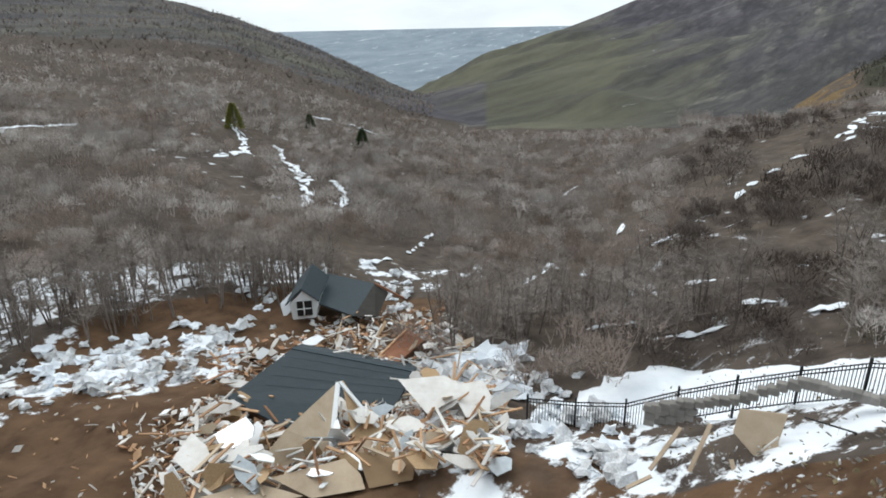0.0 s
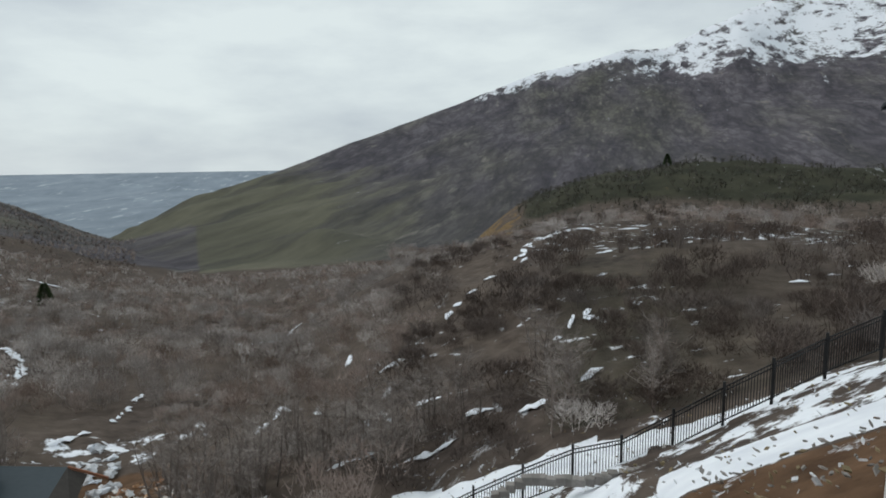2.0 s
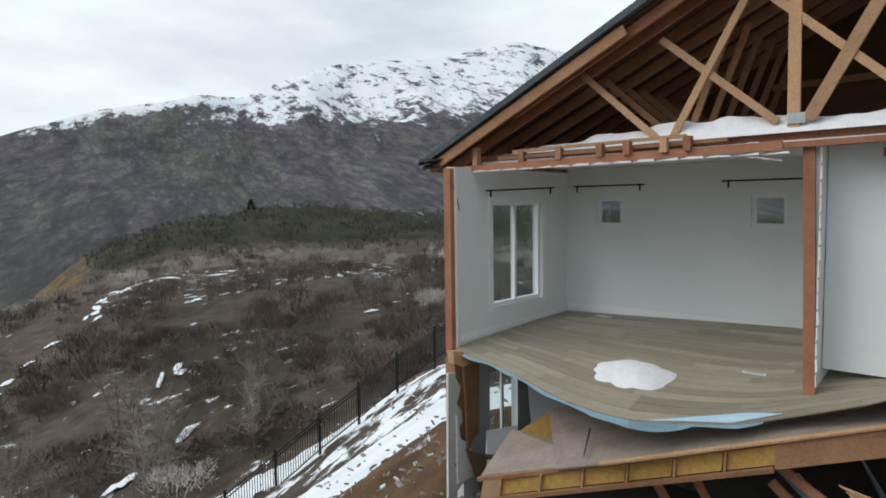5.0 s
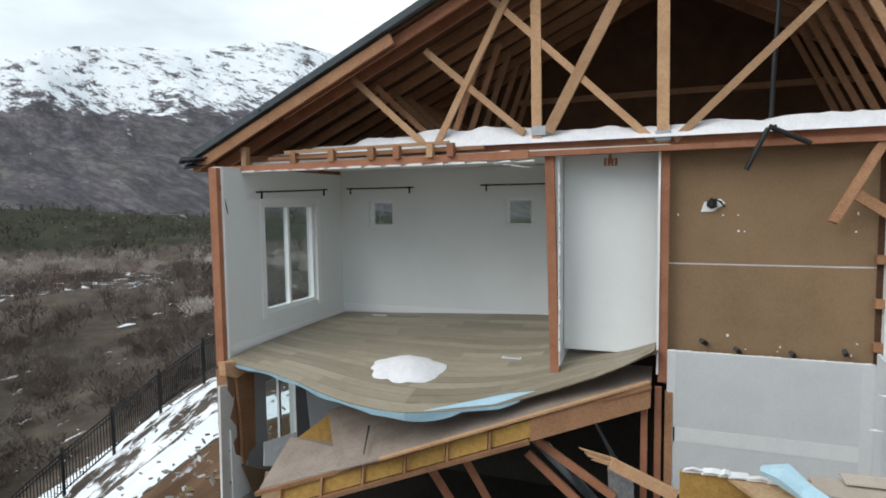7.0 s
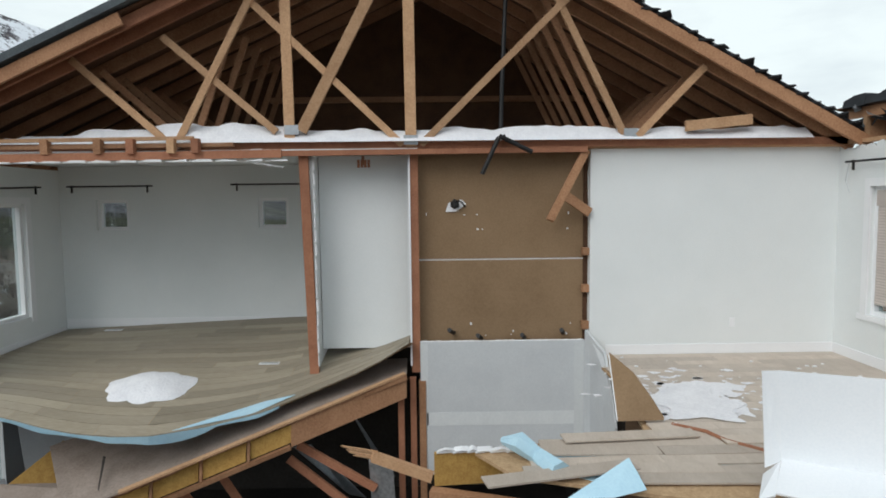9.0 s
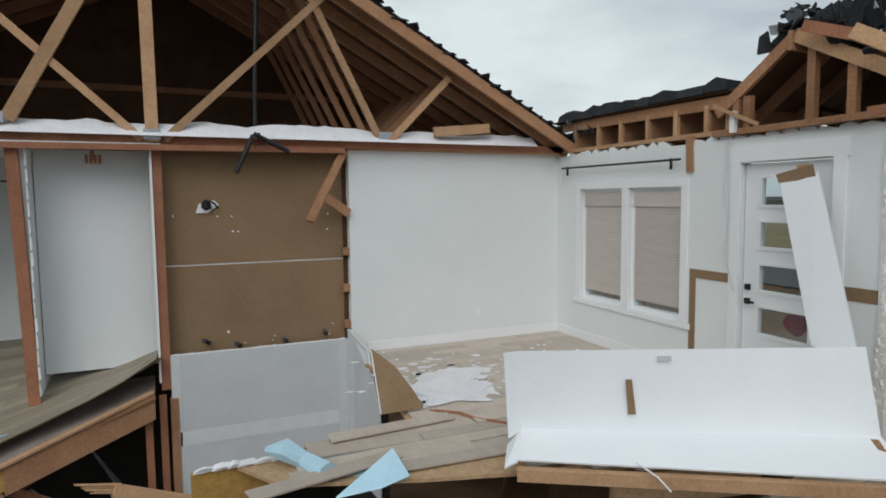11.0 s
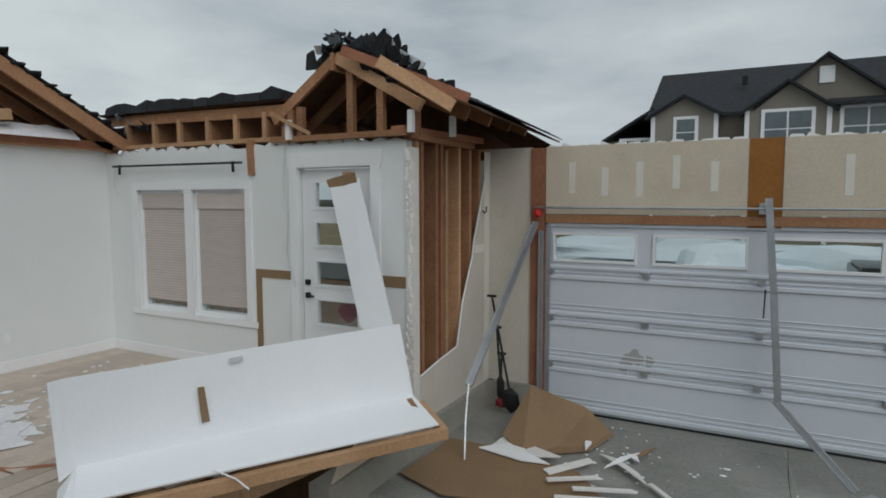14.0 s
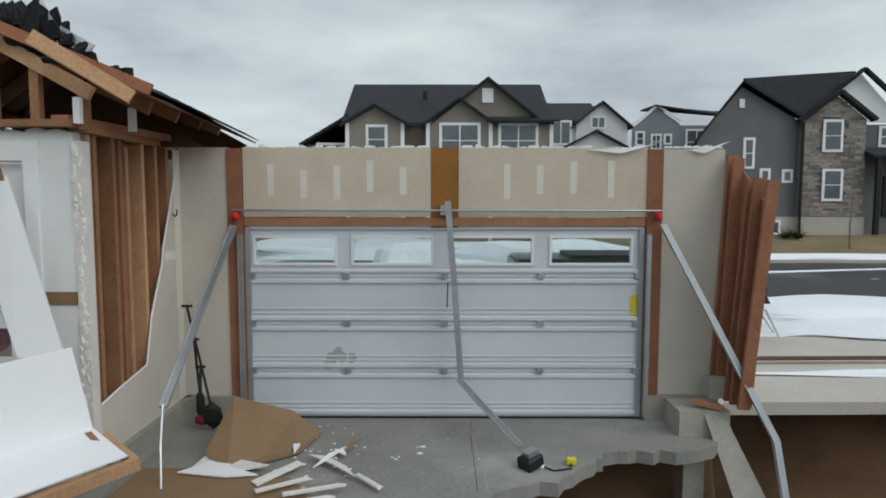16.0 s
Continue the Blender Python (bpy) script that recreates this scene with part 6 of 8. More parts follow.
while y > -0.8:
    w = random.uniform(0.05, 0.2)
    h = random.uniform(0.004, 0.035)
    slab([(4.96, y, -0.012), (4.99, y - w, -0.012), (4.97, y - w * 0.9, h * 0.4), (4.95, y - w * random.uniform(.3, .6), h), (4.96, y - 0.02, h * 0.3)], (random.uniform(0.05, 0.13), 0, random.uniform(-0.01, 0.015)), bm)
    y -= w * 0.8
part("torn_gypsum", bm, TRIM, t)
# white plaster dust on the boards
bm = bmesh.new()
random.seed(7)
for k in range(13):
    cx, cy = random.gauss(6.35, 0.24), random.gauss(-2.75, 0.26)
    s = random.uniform(0.05, 0.26)
    pts = [(cx + s * math.cos(a) * random.uniform(.6, 1.3), cy + s * 1.2 * math.sin(a) * random.uniform(.6, 1.3), 0.003 + 0.0003 * k) for a in np.linspace(0, math.tau, 22)[:-1]]
    slab(pts, (0, 0, 0.001), bm)
for k in range(150):
    cx, cy = max(5.75, random.gauss(6.35, 0.5)), random.gauss(-2.75, 0.4)
    s = random.uniform(0.008, 0.06)
    pts = [(cx + s * math.cos(a) * random.uniform(.4, 1.5), cy + s * 1.3 * math.sin(a) * random.uniform(.4, 1.5), 0.003) for a in np.linspace(0, math.tau, 8)[:-1]]
    slab(pts, (0, 0, 0.003), bm)
slab([(6.02 + 0.5 * math.cos(a) * (1 + 0.25 * math.sin(3.7 * a)), -2.62 + 0.42 * math.sin(a) * (1 + 0.3 * math.cos(5.3 * a)), 0.0112) for a in np.linspace(0, math.tau, 40)[:-1]], (0, 0, 0.0015), bm)
slab([(5.6, -2.15, 0.002), (6.4, -2.3, 0.002), (6.3, -2.75, 0.002), (5.7, -2.35, 0.002)], (0, 0, 0.0015), bm)
tagged(part("plaster_dust", bm, BLOWN), "spill of white plaster dust on the boards", "plaster dust", kind="stuff")
bm = bmesh.new()
for k in range(60):
    cx, cy = random.uniform(4.6, 7.9), random.uniform(-5.1, -1.9)
    tmp = random.uniform(0.006, 0.03)
    box(cx, cx + tmp, cy, cy + tmp * 1.5, 0.001, 0.006 + tmp * 0.3, bm)
tagged(part("plaster_crumbs", bm, TRIM), "scattered white plaster crumbs on the floor", "debris", kind="stuff")
part("plank_crack", tube([(5.52, -2.2, 0.0), (5.3, -2.42, 0.01), (5.1, -2.5, 0.008), (4.86, -2.72, 0.01)], 0.02, n=5), RED_LUMBER, fl)

def bent_sheet(a, b, c, d, thick, n=10, m=5):
    """A thin sheet whose four corners need not lie in one plane, bent evenly between them."""
    bm = bmesh.new()
    g = [[bm.verts.new(a.lerp(b, i / n).lerp(d.lerp(c, i / n), j / m)) for i in range(n + 1)] for j in range(m + 1)]
    for p, q in zip(g, g[1:]):
        for i in range(n):
            bm.faces.new((p[i], p[i + 1], q[i + 1], q[i]))
    bmesh.ops.recalc_face_normals(bm, faces=bm.faces[:])
    bmesh.ops.solidify(bm, geom=bm.faces[:], thickness=thick)
    bmesh.ops.recalc_face_normals(bm, faces=bm.faces[:])
    return bm


# the big fallen white soffit panel and the leaning strip
t = thing("fallen_soffit", "large fallen white drywall soffit folded along its crease, on lumber", "drywall panel")
TL, TR = Vector((4.13, -2.38, 0.90)), Vector((3.02, -4.85, 0.92))
CL, CR = Vector((4.12, -2.42, 0.26)), Vector((2.88, -4.86, 0.24))
BL, BR = Vector((3.80, -2.20, 0.17)), Vector((2.42, -4.52, 0.15))
part("upright_panel", bent_sheet(TL, TR, CR, CL, 0.014), WHITE_PANEL, t)
part("lower_panel", bent_sheet(CL + Vector((0, 0, .003)), CR + Vector((0, 0, .003)), BR, BL, 0.014), WHITE_PANEL, t)
part("end_fold", slab([TL + Vector((-.006, .004, 0)), TL + Vector((.03, .10, -.01)), CL + Vector((0, .12, -.05)), CL + Vector((-.006, .004, 0))], (-0.008, 0, 0)), WHITE_PANEL, t)
part("end_fold", slab([CL + Vector((0, .005, 0)), CL + Vector((0.0, .13, -.10)), BL + Vector((0, .11, -.03)), BL], (0, 0, -0.012)), WHITE_PANEL, t)
part("bottom_rail", beam(BL + Vector((-.03, 0.02, -.08)), BR + Vector((-.05, -.05, -.07)), 0.07, 0.09), PALE_LUMBER, t, "sawn lumber rail")
part("end_block", beam(BR + Vector((-.03, -.05, -.07)), CR + Vector((-.1, .02, -.06)), 0.06, 0.08), PALE_LUMBER, t)
part("end_block", beam(BR + Vector((.12, .02, -.02)), CR + Vector((-.02, .1, -.02)), 0.05, 0.07), LUMBER, t)
m_u, m_v = TL.lerp(TR, 0.305), CL.lerp(CR, 0.305)
o = Vector((-0.04, 0.018, 0))
part("torn_mark", slab([m_u.lerp(m_v, .34) + o, m_u.lerp(m_v, .34) + o + Vector((-.02, -.045, 0)), m_u.lerp(m_v, .76) + o + Vector((-.025, -.055, 0)), m_u.lerp(m_v, .76) + o], (-0.003, 0.001, 0)), BROWN_PAPER, t, "brown torn paper strip")
h1, h2 = CL.lerp(CR, 0.86), BL.lerp(BR, 0.86)
# the panel is uncut: a dark patch paints the shade of a hole
part("hole", slab([h1.lerp(h2, .4) + Vector((0, 0, .004)), h1.lerp(h2, .50) + Vector((.02, .03, .004)), h1.lerp(h2, .70) + Vector((0.06, .12, .004)), h1.lerp(h2, .52) + Vector((-.01, -.01, .004))], (0, 0, 0.003)), DARK_VOID, t)
part("patch", slab([TL.lerp(TR, .40).lerp(CL.lerp(CR, .40), .06) + o, TL.lerp(TR, .44).lerp(CL.lerp(CR, .44), .06) + o, TL.lerp(TR, .44).lerp(CL.lerp(CR, .44), .12) + o, TL.lerp(TR, .40).lerp(CL.lerp(CR, .40), .12) + o], (-0.003, 0.001, 0)), GREY_WALL, t)
part("dangling_cord", tube([BL.lerp(BR, .3) + Vector((-.05, 0, .06)), BL.lerp(BR, .34) + Vector((-.12, 0, -.02)), BL.lerp(BR, .37) + Vector((-.15, .02, -.1))], 0.007, n=5), TRIM, t)
t = thing("leaning_strip", "long white drywall strip leaning against the entrance door", "drywall strip")
S0, S1, S2, S3 = Vector((3.07, -4.86, 0.78)), Vector((3.47, -4.86, 0.84)), Vector((4.09, -5.20, 2.24)), Vector((3.72, -5.20, 2.30))
part("strip", slab([S0, S1, S2, S3], (-0.012, 0.012, 0)), WHITE_PANEL, t)
part("side_return", slab([S0, S3, S3 + Vector((.05, -.08, .02)), S0 + Vector((.06, -.10, 0))], (-0.01, 0, 0)), WHITE_PANEL, t)
part("lower_strip", slab([S0 + Vector((0, .02, .005)), S1 + Vector((-.05, .02, -.03)), CR + Vector((.22, .06, .08)), CR + Vector((.03, .03, .1))], (-0.012, 0.012, 0)), WHITE_PANEL, t)
part("lumber_core", beam(S2.lerp(S3, .7) + Vector((.05, -.05, -.1)), S2.lerp(S3, .7) + Vector((.06, -.05, .10)), 0.05, 0.09), PALE_LUMBER, t)
part("torn_paper_end", slab([S2 + Vector((0, 0.01, -.02)), S3 + Vector((0, .01, -.05)), S3 + Vector((.04, 0, .08)), S2 + Vector((.04, 0, .06))], (-0.01, 0.01, 0)), BROWN_PAPER, t)
t = thing("loose_wire", "thin cable hanging down the wall by the door", "cable", "cables")
part("cable", tube([(4.85, -5.37, 2.7), (4.87, -5.36, 2.2), (4.80, -5.35, 1.9), (4.84, -5.36, 1.5), (4.72, -5.36, 1.1)], 0.006, n=5), GREY_WALL, t)
t = thing("loose_wire", "thin cable hanging down the wall by the window", "cable", "cables")
part("cable", tube([(7.85, -5.36, 2.55), (7.88, -5.34, 2.3), (7.80, -5.34, 2.15)], 0.006, n=5), GREY_WALL, t)
t = thing("loose_wire", "grey wires hanging from the ceiling edge", "cable", "cables")
for k in range(5):
    part("cable", tube([(7.9, 2.3 - .03 * k, 2.78), (7.85, 2.4 + .05 * k, 2.68), (7.82, 2.5 - 0.15 * k, 2.62 - 0.02 * k)], 0.006, n=5), TRIM, t)


# ---- the street behind the garage ----
tagged(part("driveway", slab([(3.2, -7.6, -0.66), (-3.4, -7.6, -0.66), (-3.9, -8.35, -0.70), (-16, -8.6, -0.72), (-18, -13.2, -0.85), (6.0, -13.2, -0.85), (5.5, -9.5, -0.75)], (0, 0, -0.18)), PAVING), "pale concrete driveway broken off over the slide", "driveway", kind="structure")
bm = bmesh.new()
slab([(-3.5, -10.6, -0.71), (-16, -10.9, -0.712), (-16, -11.02, -0.714), (-3.5, -10.72, -0.712)], (0, 0, 0.05), bm)
tagged(part("driveway_joint", bm, SOIL), "muddy joint across the driveway", "joint", kind="structure")
tagged(part("road", slab([(60, -18.8, -1.0), (-70, -18.8, -1.0), (-70, -29.5, -0.9), (60, -29.5, -0.9)], (0, 0, 0.03)), ASPHALT), "damp grey asphalt street", "road", kind="structure")
tagged(part("kerb", box(-70, 60, -29.8, -29.5, -1.0, -0.72), PAVING), "pale concrete kerb", "kerb", kind="structure")
tagged(part("pavement", box(-70, 60, -32.0, -30.6, -1.0, -0.66), PAVING), "pale concrete pavement", "pavement", kind="structure")
tagged(part("lawn", slab([(60, -29.8, -0.75), (-70, -29.8, -0.75), (-70, -33.5, 0.1), (-70, -60, 0.8), (60, -60, 0.8), (60, -33.5, 0.1)], (0, 0, -0.4)), DRY_LAWN), "brown dormant lawn before the neighbour houses", "lawn", kind="structure")


def snow_heap(c, sx, sy, sz, label, seed=1.0, m=None):
    return tagged(part("snow_heap", lump(c, sx, sy, sz, 0.45, 4, seed), m or SNOW), label, "snow", "snow heaps")


snow_heap((-11.5, -15.6, -0.95), 7.5, 2.6, 0.55, "long low snow bank beside the street", 2.0)
snow_heap((-20, -15.0, -0.95), 7.5, 2.4, 0.45, "long low snow bank beside the street", 5.0)
snow_heap((0.6, -15.5, -0.9), 2.0, 1.5, 1.9, "ploughed snow heap by the driveway", 3.0)
snow_heap((5.5, -17.0, -0.95), 5.0, 2.5, 0.8, "ploughed snow heap by the driveway", 4.0)
snow_heap((-3.0, -17.2, -0.95), 4.4, 1.5, 1.9, "ploughed snow heap by the driveway", 6.0)
snow_heap((-20, -30.2, -0.75), 9.0, 0.6, 0.25, "thin snow ridge along the kerb", 7.0)
snow_heap((-8.5, -9.9, -0.74), 3.4, 0.16, 0.06, "thin melting snow strip on the driveway", 8.0)
snow_heap((4.0, -31.0, -0.75), 9.0, 3.0, 1.0, "thin snow ridge along the kerb", 9.0)

t = thing("pickup_truck", "dark pickup truck parked beyond the garage", "truck", at=(-4.6, -14.6, -0.82))
CARPAINT = mat("dark_truck_paint", (0.03, 0.035, 0.04), (0.02, 0.022, 0.026), 0.25, 2, 40, 0.0, spec=0.6)
bm = bmesh.new()
box(-1.0, 3.0, -0.95, 0.95, 0.6, 1.62, bm)
bmesh.ops.bevel(bm, geom=bm.edges[:], offset=0.06, segments=2, affect="EDGES")
part("bed_body", bm, CARPAINT, t)
part("bed_liner", box(-0.9, 1.7, -0.75, 0.75, 1.621, 1.70), BLACK_METAL, t)
part("cab", slab([(-2.8, -0.9, 0.6), (-1.02, -0.9, 0.6), (-1.02, -0.8, 2.05), (-1.9, -0.8, 2.1), (-2.5, -0.9, 1.2)], (0, 1.75, 0)), CARPAINT, t)
for x in (-1.9, 1.9):
    for y in (-0.9, 0.9):
        w = part("wheel", tube([(x, y - 0.1, 0.4), (x, y + 0.1, 0.4)], 0.38, n=18), BLACK_METAL, t)
        part("rim", tube([(x, y - 0.11, 0.4), (x, y + 0.11, 0.4)], 0.2, n=14), GALV, w)
t = thing("parked_motorbike", "dark vehicle end just showing past the studs", "vehicle", at=(-9.6, -18.9, -0.97))
part("wheel", tube([(-0.05, -0.1, 0.35), (-0.05, 0.1, 0.35)], 0.34, n=16), BLACK_METAL, t)
part("fender", lump((0.1, 0, 0.75), 0.35, 0.22, 0.3, 0.3, 2, 2, False), BLACK_METAL, t)
part("seat", lump((0.35, 0, 1.05), 0.4, 0.18, 0.14, 0.2, 2, 3, False), BLACK_METAL, t)
part("rear_wheel", tube([(1.2, -0.1, 0.35), (1.2, 0.1, 0.35)], 0.34, n=16), BLACK_METAL, t)
part("handlebar", tube([(-0.15, -0.35, 1.3), (-0.05, 0, 1.25), (-0.15, 0.35, 1.3)], 0.03), GALV, t)
t = thing("barrier_tape", "sagging caution tape across the street", "tape")
part("tape", tube([(-8.5, -17.5, 0.05), (-14, -19, 0.0), (-24, -22, 0.55)], 0.03, n=4), TRIM, t)
part("stake", tube([(-14.3, -19.2, -0.9), (-14.0, -19.1, 0.1)], 0.03, n=5), GALV, t)
for k, (x, y) in enumerate(((-12.6, -19.8), (-17.2, -24.2), (-19, -23))):
    tagged(part("litter", slab([(x, y, -0.96), (x + 0.5, y + 0.1, -0.95), (x + 0.45, y + 0.5, -0.93), (x - 0.05, y + 0.4, -0.95)], (0, 0, 0.02)), TRIM), "white scrap lying on the street", "litter", "litter")
t = thing("toppled_chair", "toppled metal chair frame in the snow", "chair", at=(-7.3, -13.4, -0.8))
part("frame", tube([(0, 0, 0), (0.3, -0.1, 0.5), (0.7, -0.1, 0.45), (0.8, 0, 0.1)], 0.025, n=6), GALV, t)
part("frame", tube([(0.1, 0.4, 0), (0.35, 0.3, 0.55), (0.3, -0.1, 0.5)], 0.025, n=6), GALV, t)


def gable_roof(bm, x0, x1, y0, y1, ze, zr, axis, over=0.35, thick=0.14):
    """Two roof planes; the ridge runs along axis."""
    if axis == "x":
        ym = (y0 + y1) / 2
        k = (zr - ze) / abs(y1 - ym)
        for a in (y0 - over, y1 + over):
            zz = zr - k * abs(a - ym)
            slab([(x0 - over, a, zz), (x1 + over, a, zz), (x1 + over, ym, zr), (x0 - over, ym, zr)], (0, 0, thick), bm)
    else:
        xm = (x0 + x1) / 2
        k = (zr - ze) / abs(x1 - xm)
        for a in (x0 - over, x1 + over):
            zz = zr - k * abs(a - xm)
            slab([(a, y0 - over, zz), (a, y1 + over, zz), (xm, y1 + over, zr), (xm, y0 - over, zr)], (0, 0, thick), bm)
    return bm


def far_window(t, x0, x1, z0, z1, y, n=1, sashes=2):
    w = part("window", box(x0 - 0.12, x1 + 0.12, y, y + 0.06, z0 - 0.12, z1 + 0.12), TRIM, t)
    d = (x1 - x0) / n
    for i in range(n):
        for j in range(sashes):
            h = (z1 - z0) / sashes
            part("pane", box(x0 + i * d + 0.04, x0 + (i + 1) * d - 0.04, y + 0.0605, y + 0.075, z0 + j * h + 0.03, z0 + (j + 1) * h - 0.03), WINDOW_DARK, w)
    return w


def bay(t, x0, x1, y0, y1, z0, ze, zr, wall, trim=True):
    part("gable_wall", slab([(x0, y1, z0), (x1, y1, z0), (x1, y1, ze), ((x0 + x1) / 2, y1, zr), (x0, y1, ze)], (0, y0 - y1, 0)), wall, t)
    part("roof", gable_roof(bmesh.new(), x0, x1, y0, y1, ze, zr, "y"), SHINGLE, t)
    if trim:
        for x in (x0, x1):
            part("corner_trim", box(x - 0.1, x + 0.1, y1, y1 + 0.05, z0, ze), TRIM, t)


# taupe house across the street
A = thing("neighbour_house", "two-storey taupe house with black gabled roof and white-trimmed windows", "house", "neighbour houses")
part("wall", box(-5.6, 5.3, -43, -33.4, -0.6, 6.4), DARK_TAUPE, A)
part("roof", gable_roof(bmesh.new(), -5.5, 5.2, -42.9, -33.5, 6.35, 9.1, "x"), SHINGLE, A)
part("gable_wall", slab([(5.3, -43, 6.4), (5.3, -33.4, 6.4), (5.3, -38.2, 9.0)], (-0.1, 0, 0)), DARK_TAUPE, A)
part("gable_wall", slab([(-5.6, -43, 6.4), (-5.6, -33.4, 6.4), (-5.6, -38.2, 9.0)], (0.1, 0, 0)), DARK_TAUPE, A)
bay(A, 2.25, 5.2, -38, -33.0, -0.6, 6.25, 7.10, TAUPE)
bay(A, -2.45, 0.9, -38, -33.0, -0.6, 6.25, 7.45, TAUPE)
bay(A, -4.9, 0.3, -38, -33.25, 6.2, 6.5, 8.55, TAUPE, False)
part("gable_vent", box(-2.6, -2.0, -33.25, -33.18, 7.35, 8.1), TRIM, A)
part("wall_panel", box(-5.7, -2.55, -33.4, -33.1, -0.6, 6.2), TAUPE, A)
part("bay_roof", slab([(-6.1, -32.6, 6.25), (-2.4, -32.6, 6.25), (-2.4, -34, 6.75), (-6.1, -34, 6.75)], (0, 0, 0.14)), SHINGLE, A)
part("corner_trim", box(-5.8, -5.6, -33.1, -33.0, -0.6, 6.2), TRIM, A)
far_window(A, 3.17, 4.1, 4.7, 6.05, -33.0, 1)
far_window(A, -1.79, 0.18, 4.5, 6.15, -33.0, 2)
far_window(A, -4.89, -2.98, 4.5, 6.15, -33.1, 2)
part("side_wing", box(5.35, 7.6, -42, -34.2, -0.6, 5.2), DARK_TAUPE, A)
part("wing_roof", slab([(5.3, -33.8, 6.7), (5.3, -42.2, 6.7), (8.0, -42.2, 5.1), (8.0, -33.8, 5.1)], (0, 0, 0.14)), SHINGLE, A)
far_window(A, 5.6, 7.0, 4.4, 5.2, -34.2, 2, 1)
t = part("roof_vent", box(1.0, 1.25, -35.6, -35.4, 7.9, 8.35), BLACK_METAL, A)
# white house behind it
Wh = thing("neighbour_house", "white farmhouse-style two-storey house with black roof", "house", "neighbour houses")
part("wall", box(-13.0, -7.2, -54, -44, -0.6, 7.4), WHITE_SIDING, Wh)
part("roof", gable_roof(bmesh.new(), -11.2, -4, -54, -44.4, 7.8, 9.7, "x"), SHINGLE, Wh)
bay(Wh, -12.9, -9.3, -50, -43.8, -0.6, 7.5, 9.0, WHITE_SIDING, False)
bay(Wh, -12.4, -8.6, -46, -43.0, -0.6, 5.9, 6.9, WHITE_SIDING, False)
far_window(Wh, -11.3, -10.4, 7.3, 8.0, -43.8, 2, 1)
far_window(Wh, -8.9, -7.6, 6.2, 7.7, -44.0, 2, 1)
# blue-grey house
Cc = thing("neighbour_house", "blue-grey sided two-storey house with white windows", "house", "neighbour houses")
part("wall", slab([(-14.5, -48, -0.6), (-18.2, -48, -0.6), (-18.2, -48, 8.1), (-16.4, -48, 9.3), (-14.5, -48, 7.7)], (-3, -8, 0)), BLUEGREY_SIDING, Cc)
part("wall", box(-22.5, -18.25, -56, -48.3, -0.6, 8.0), BLUEGREY_SIDING, Cc)
part("roof", slab([(-16.2, -47.7, 9.4), (-24, -47.7, 8.25), (-24, -52, 9.5), (-16.4, -52, 9.6)], (0, 0, 0.12)), SHINGLE, Cc)
part("rake_trim", beam((-14.2, -47.9, 7.7), (-16.4, -47.9, 9.45), 0.1, 0.18), TRIM, Cc)
part("rake_trim", beam((-18.3, -47.9, 8.3), (-16.4, -47.9, 9.45), 0.1, 0.18), TRIM, Cc)
far_window(Cc, -15.4, -14.9, 6.5, 7.4, -48, 1)
far_window(Cc, -16.7, -16.1, 6.2, 7.2, -48, 2)
far_window(Cc, -17.5, -17.1, 6.6, 7.2, -48, 1, 1)
far_window(Cc, -20.4, -18.9, 5.8, 7.6, -48.3, 2)
# grey house with the stone front
B = thing("neighbour_house", "dark grey two-storey house with a stone-clad gable front", "house", "neighbour houses")
part("wall", slab([(-14.7, -36, 0.0), (-20.5, -36, 0.0), (-20.5, -36, 6.8), (-17.2, -36, 8.7), (-14.7, -36, 5.7)], (-6, -11, 0)), GREY_SIDING, B)
part("foundation", slab([(-14.65, -35.95, -0.3), (-20.6, -35.95, -0.3), (-20.6, -35.95, 1.2), (-14.65, -35.95, 1.2)], (-5.9, -10.9, 0)), PAVING, B)
part("roof", slab([(-14.3, -35.6, 5.35), (-20.6, -47.4, 5.35), (-23.4, -47.4, 8.95), (-17.1, -35.6, 8.95)], (-0.05, 0, 0.16)), SHINGLE, B)
part("roof", slab([(-17.05, -35.6, 8.95), (-23.3, -47.4, 8.95), (-28, -47.4, 9.4), (-24.5, -37.2, 9.7), (-20.8, -35.6, 6.75)], (0, 0, 0.16)), SHINGLE, B)
part("upper_gable", slab([(-21.2, -36.6, 6.8), (-27, -36.6, 6.8), (-24.4, -36.6, 9.6)], (0, -0.3, 0)), WHITE_SIDING, B)
part("upper_rake", beam((-20.6, -36.3, 6.7), (-24.4, -36.3, 9.8), 0.3, 0.18), SHINGLE, B)
part("upper_rake", beam((-28.0, -36.3, 6.7), (-24.4, -36.3, 9.8), 0.3, 0.18), SHINGLE, B)
part("porch_wall", box(-29, -24.4, -37.2, -36.4, 0.0, 6.6), GREY_SIDING, B)
part("porch_roof", slab([(-24.2, -34.8, 4.6), (-29, -34.8, 4.6), (-29, -36.4, 5.1), (-24.2, -36.4, 5.1)], (0, 0, 0.15)), SHINGLE, B)
part("porch_post", box(-24.75, -24.5, -35.1, -34.9, 0.2, 4.6), BLACK_METAL, B)
part("stone_core", slab([(-20.55, -35.6, 1.2), (-24.2, -35.6, 1.2), (-24.2, -35.6, 6.8), (-22.5, -35.6, 8.1), (-20.55, -35.6, 6.7)], (0, -0.6, 0)), GREY_SIDING, B)
part("foundation", box(-24.3, -20.5, -36.2, -35.5, -0.3, 1.2), PAVING, B)
part("front_rake", beam((-20.2, -35.45, 6.65), (-22.5, -35.45, 8.35), 0.5, 0.2), SHINGLE, B)
part("front_rake", beam((-24.6, -35.45, 6.75), (-22.5, -35.45, 8.35), 0.5, 0.2), SHINGLE, B)
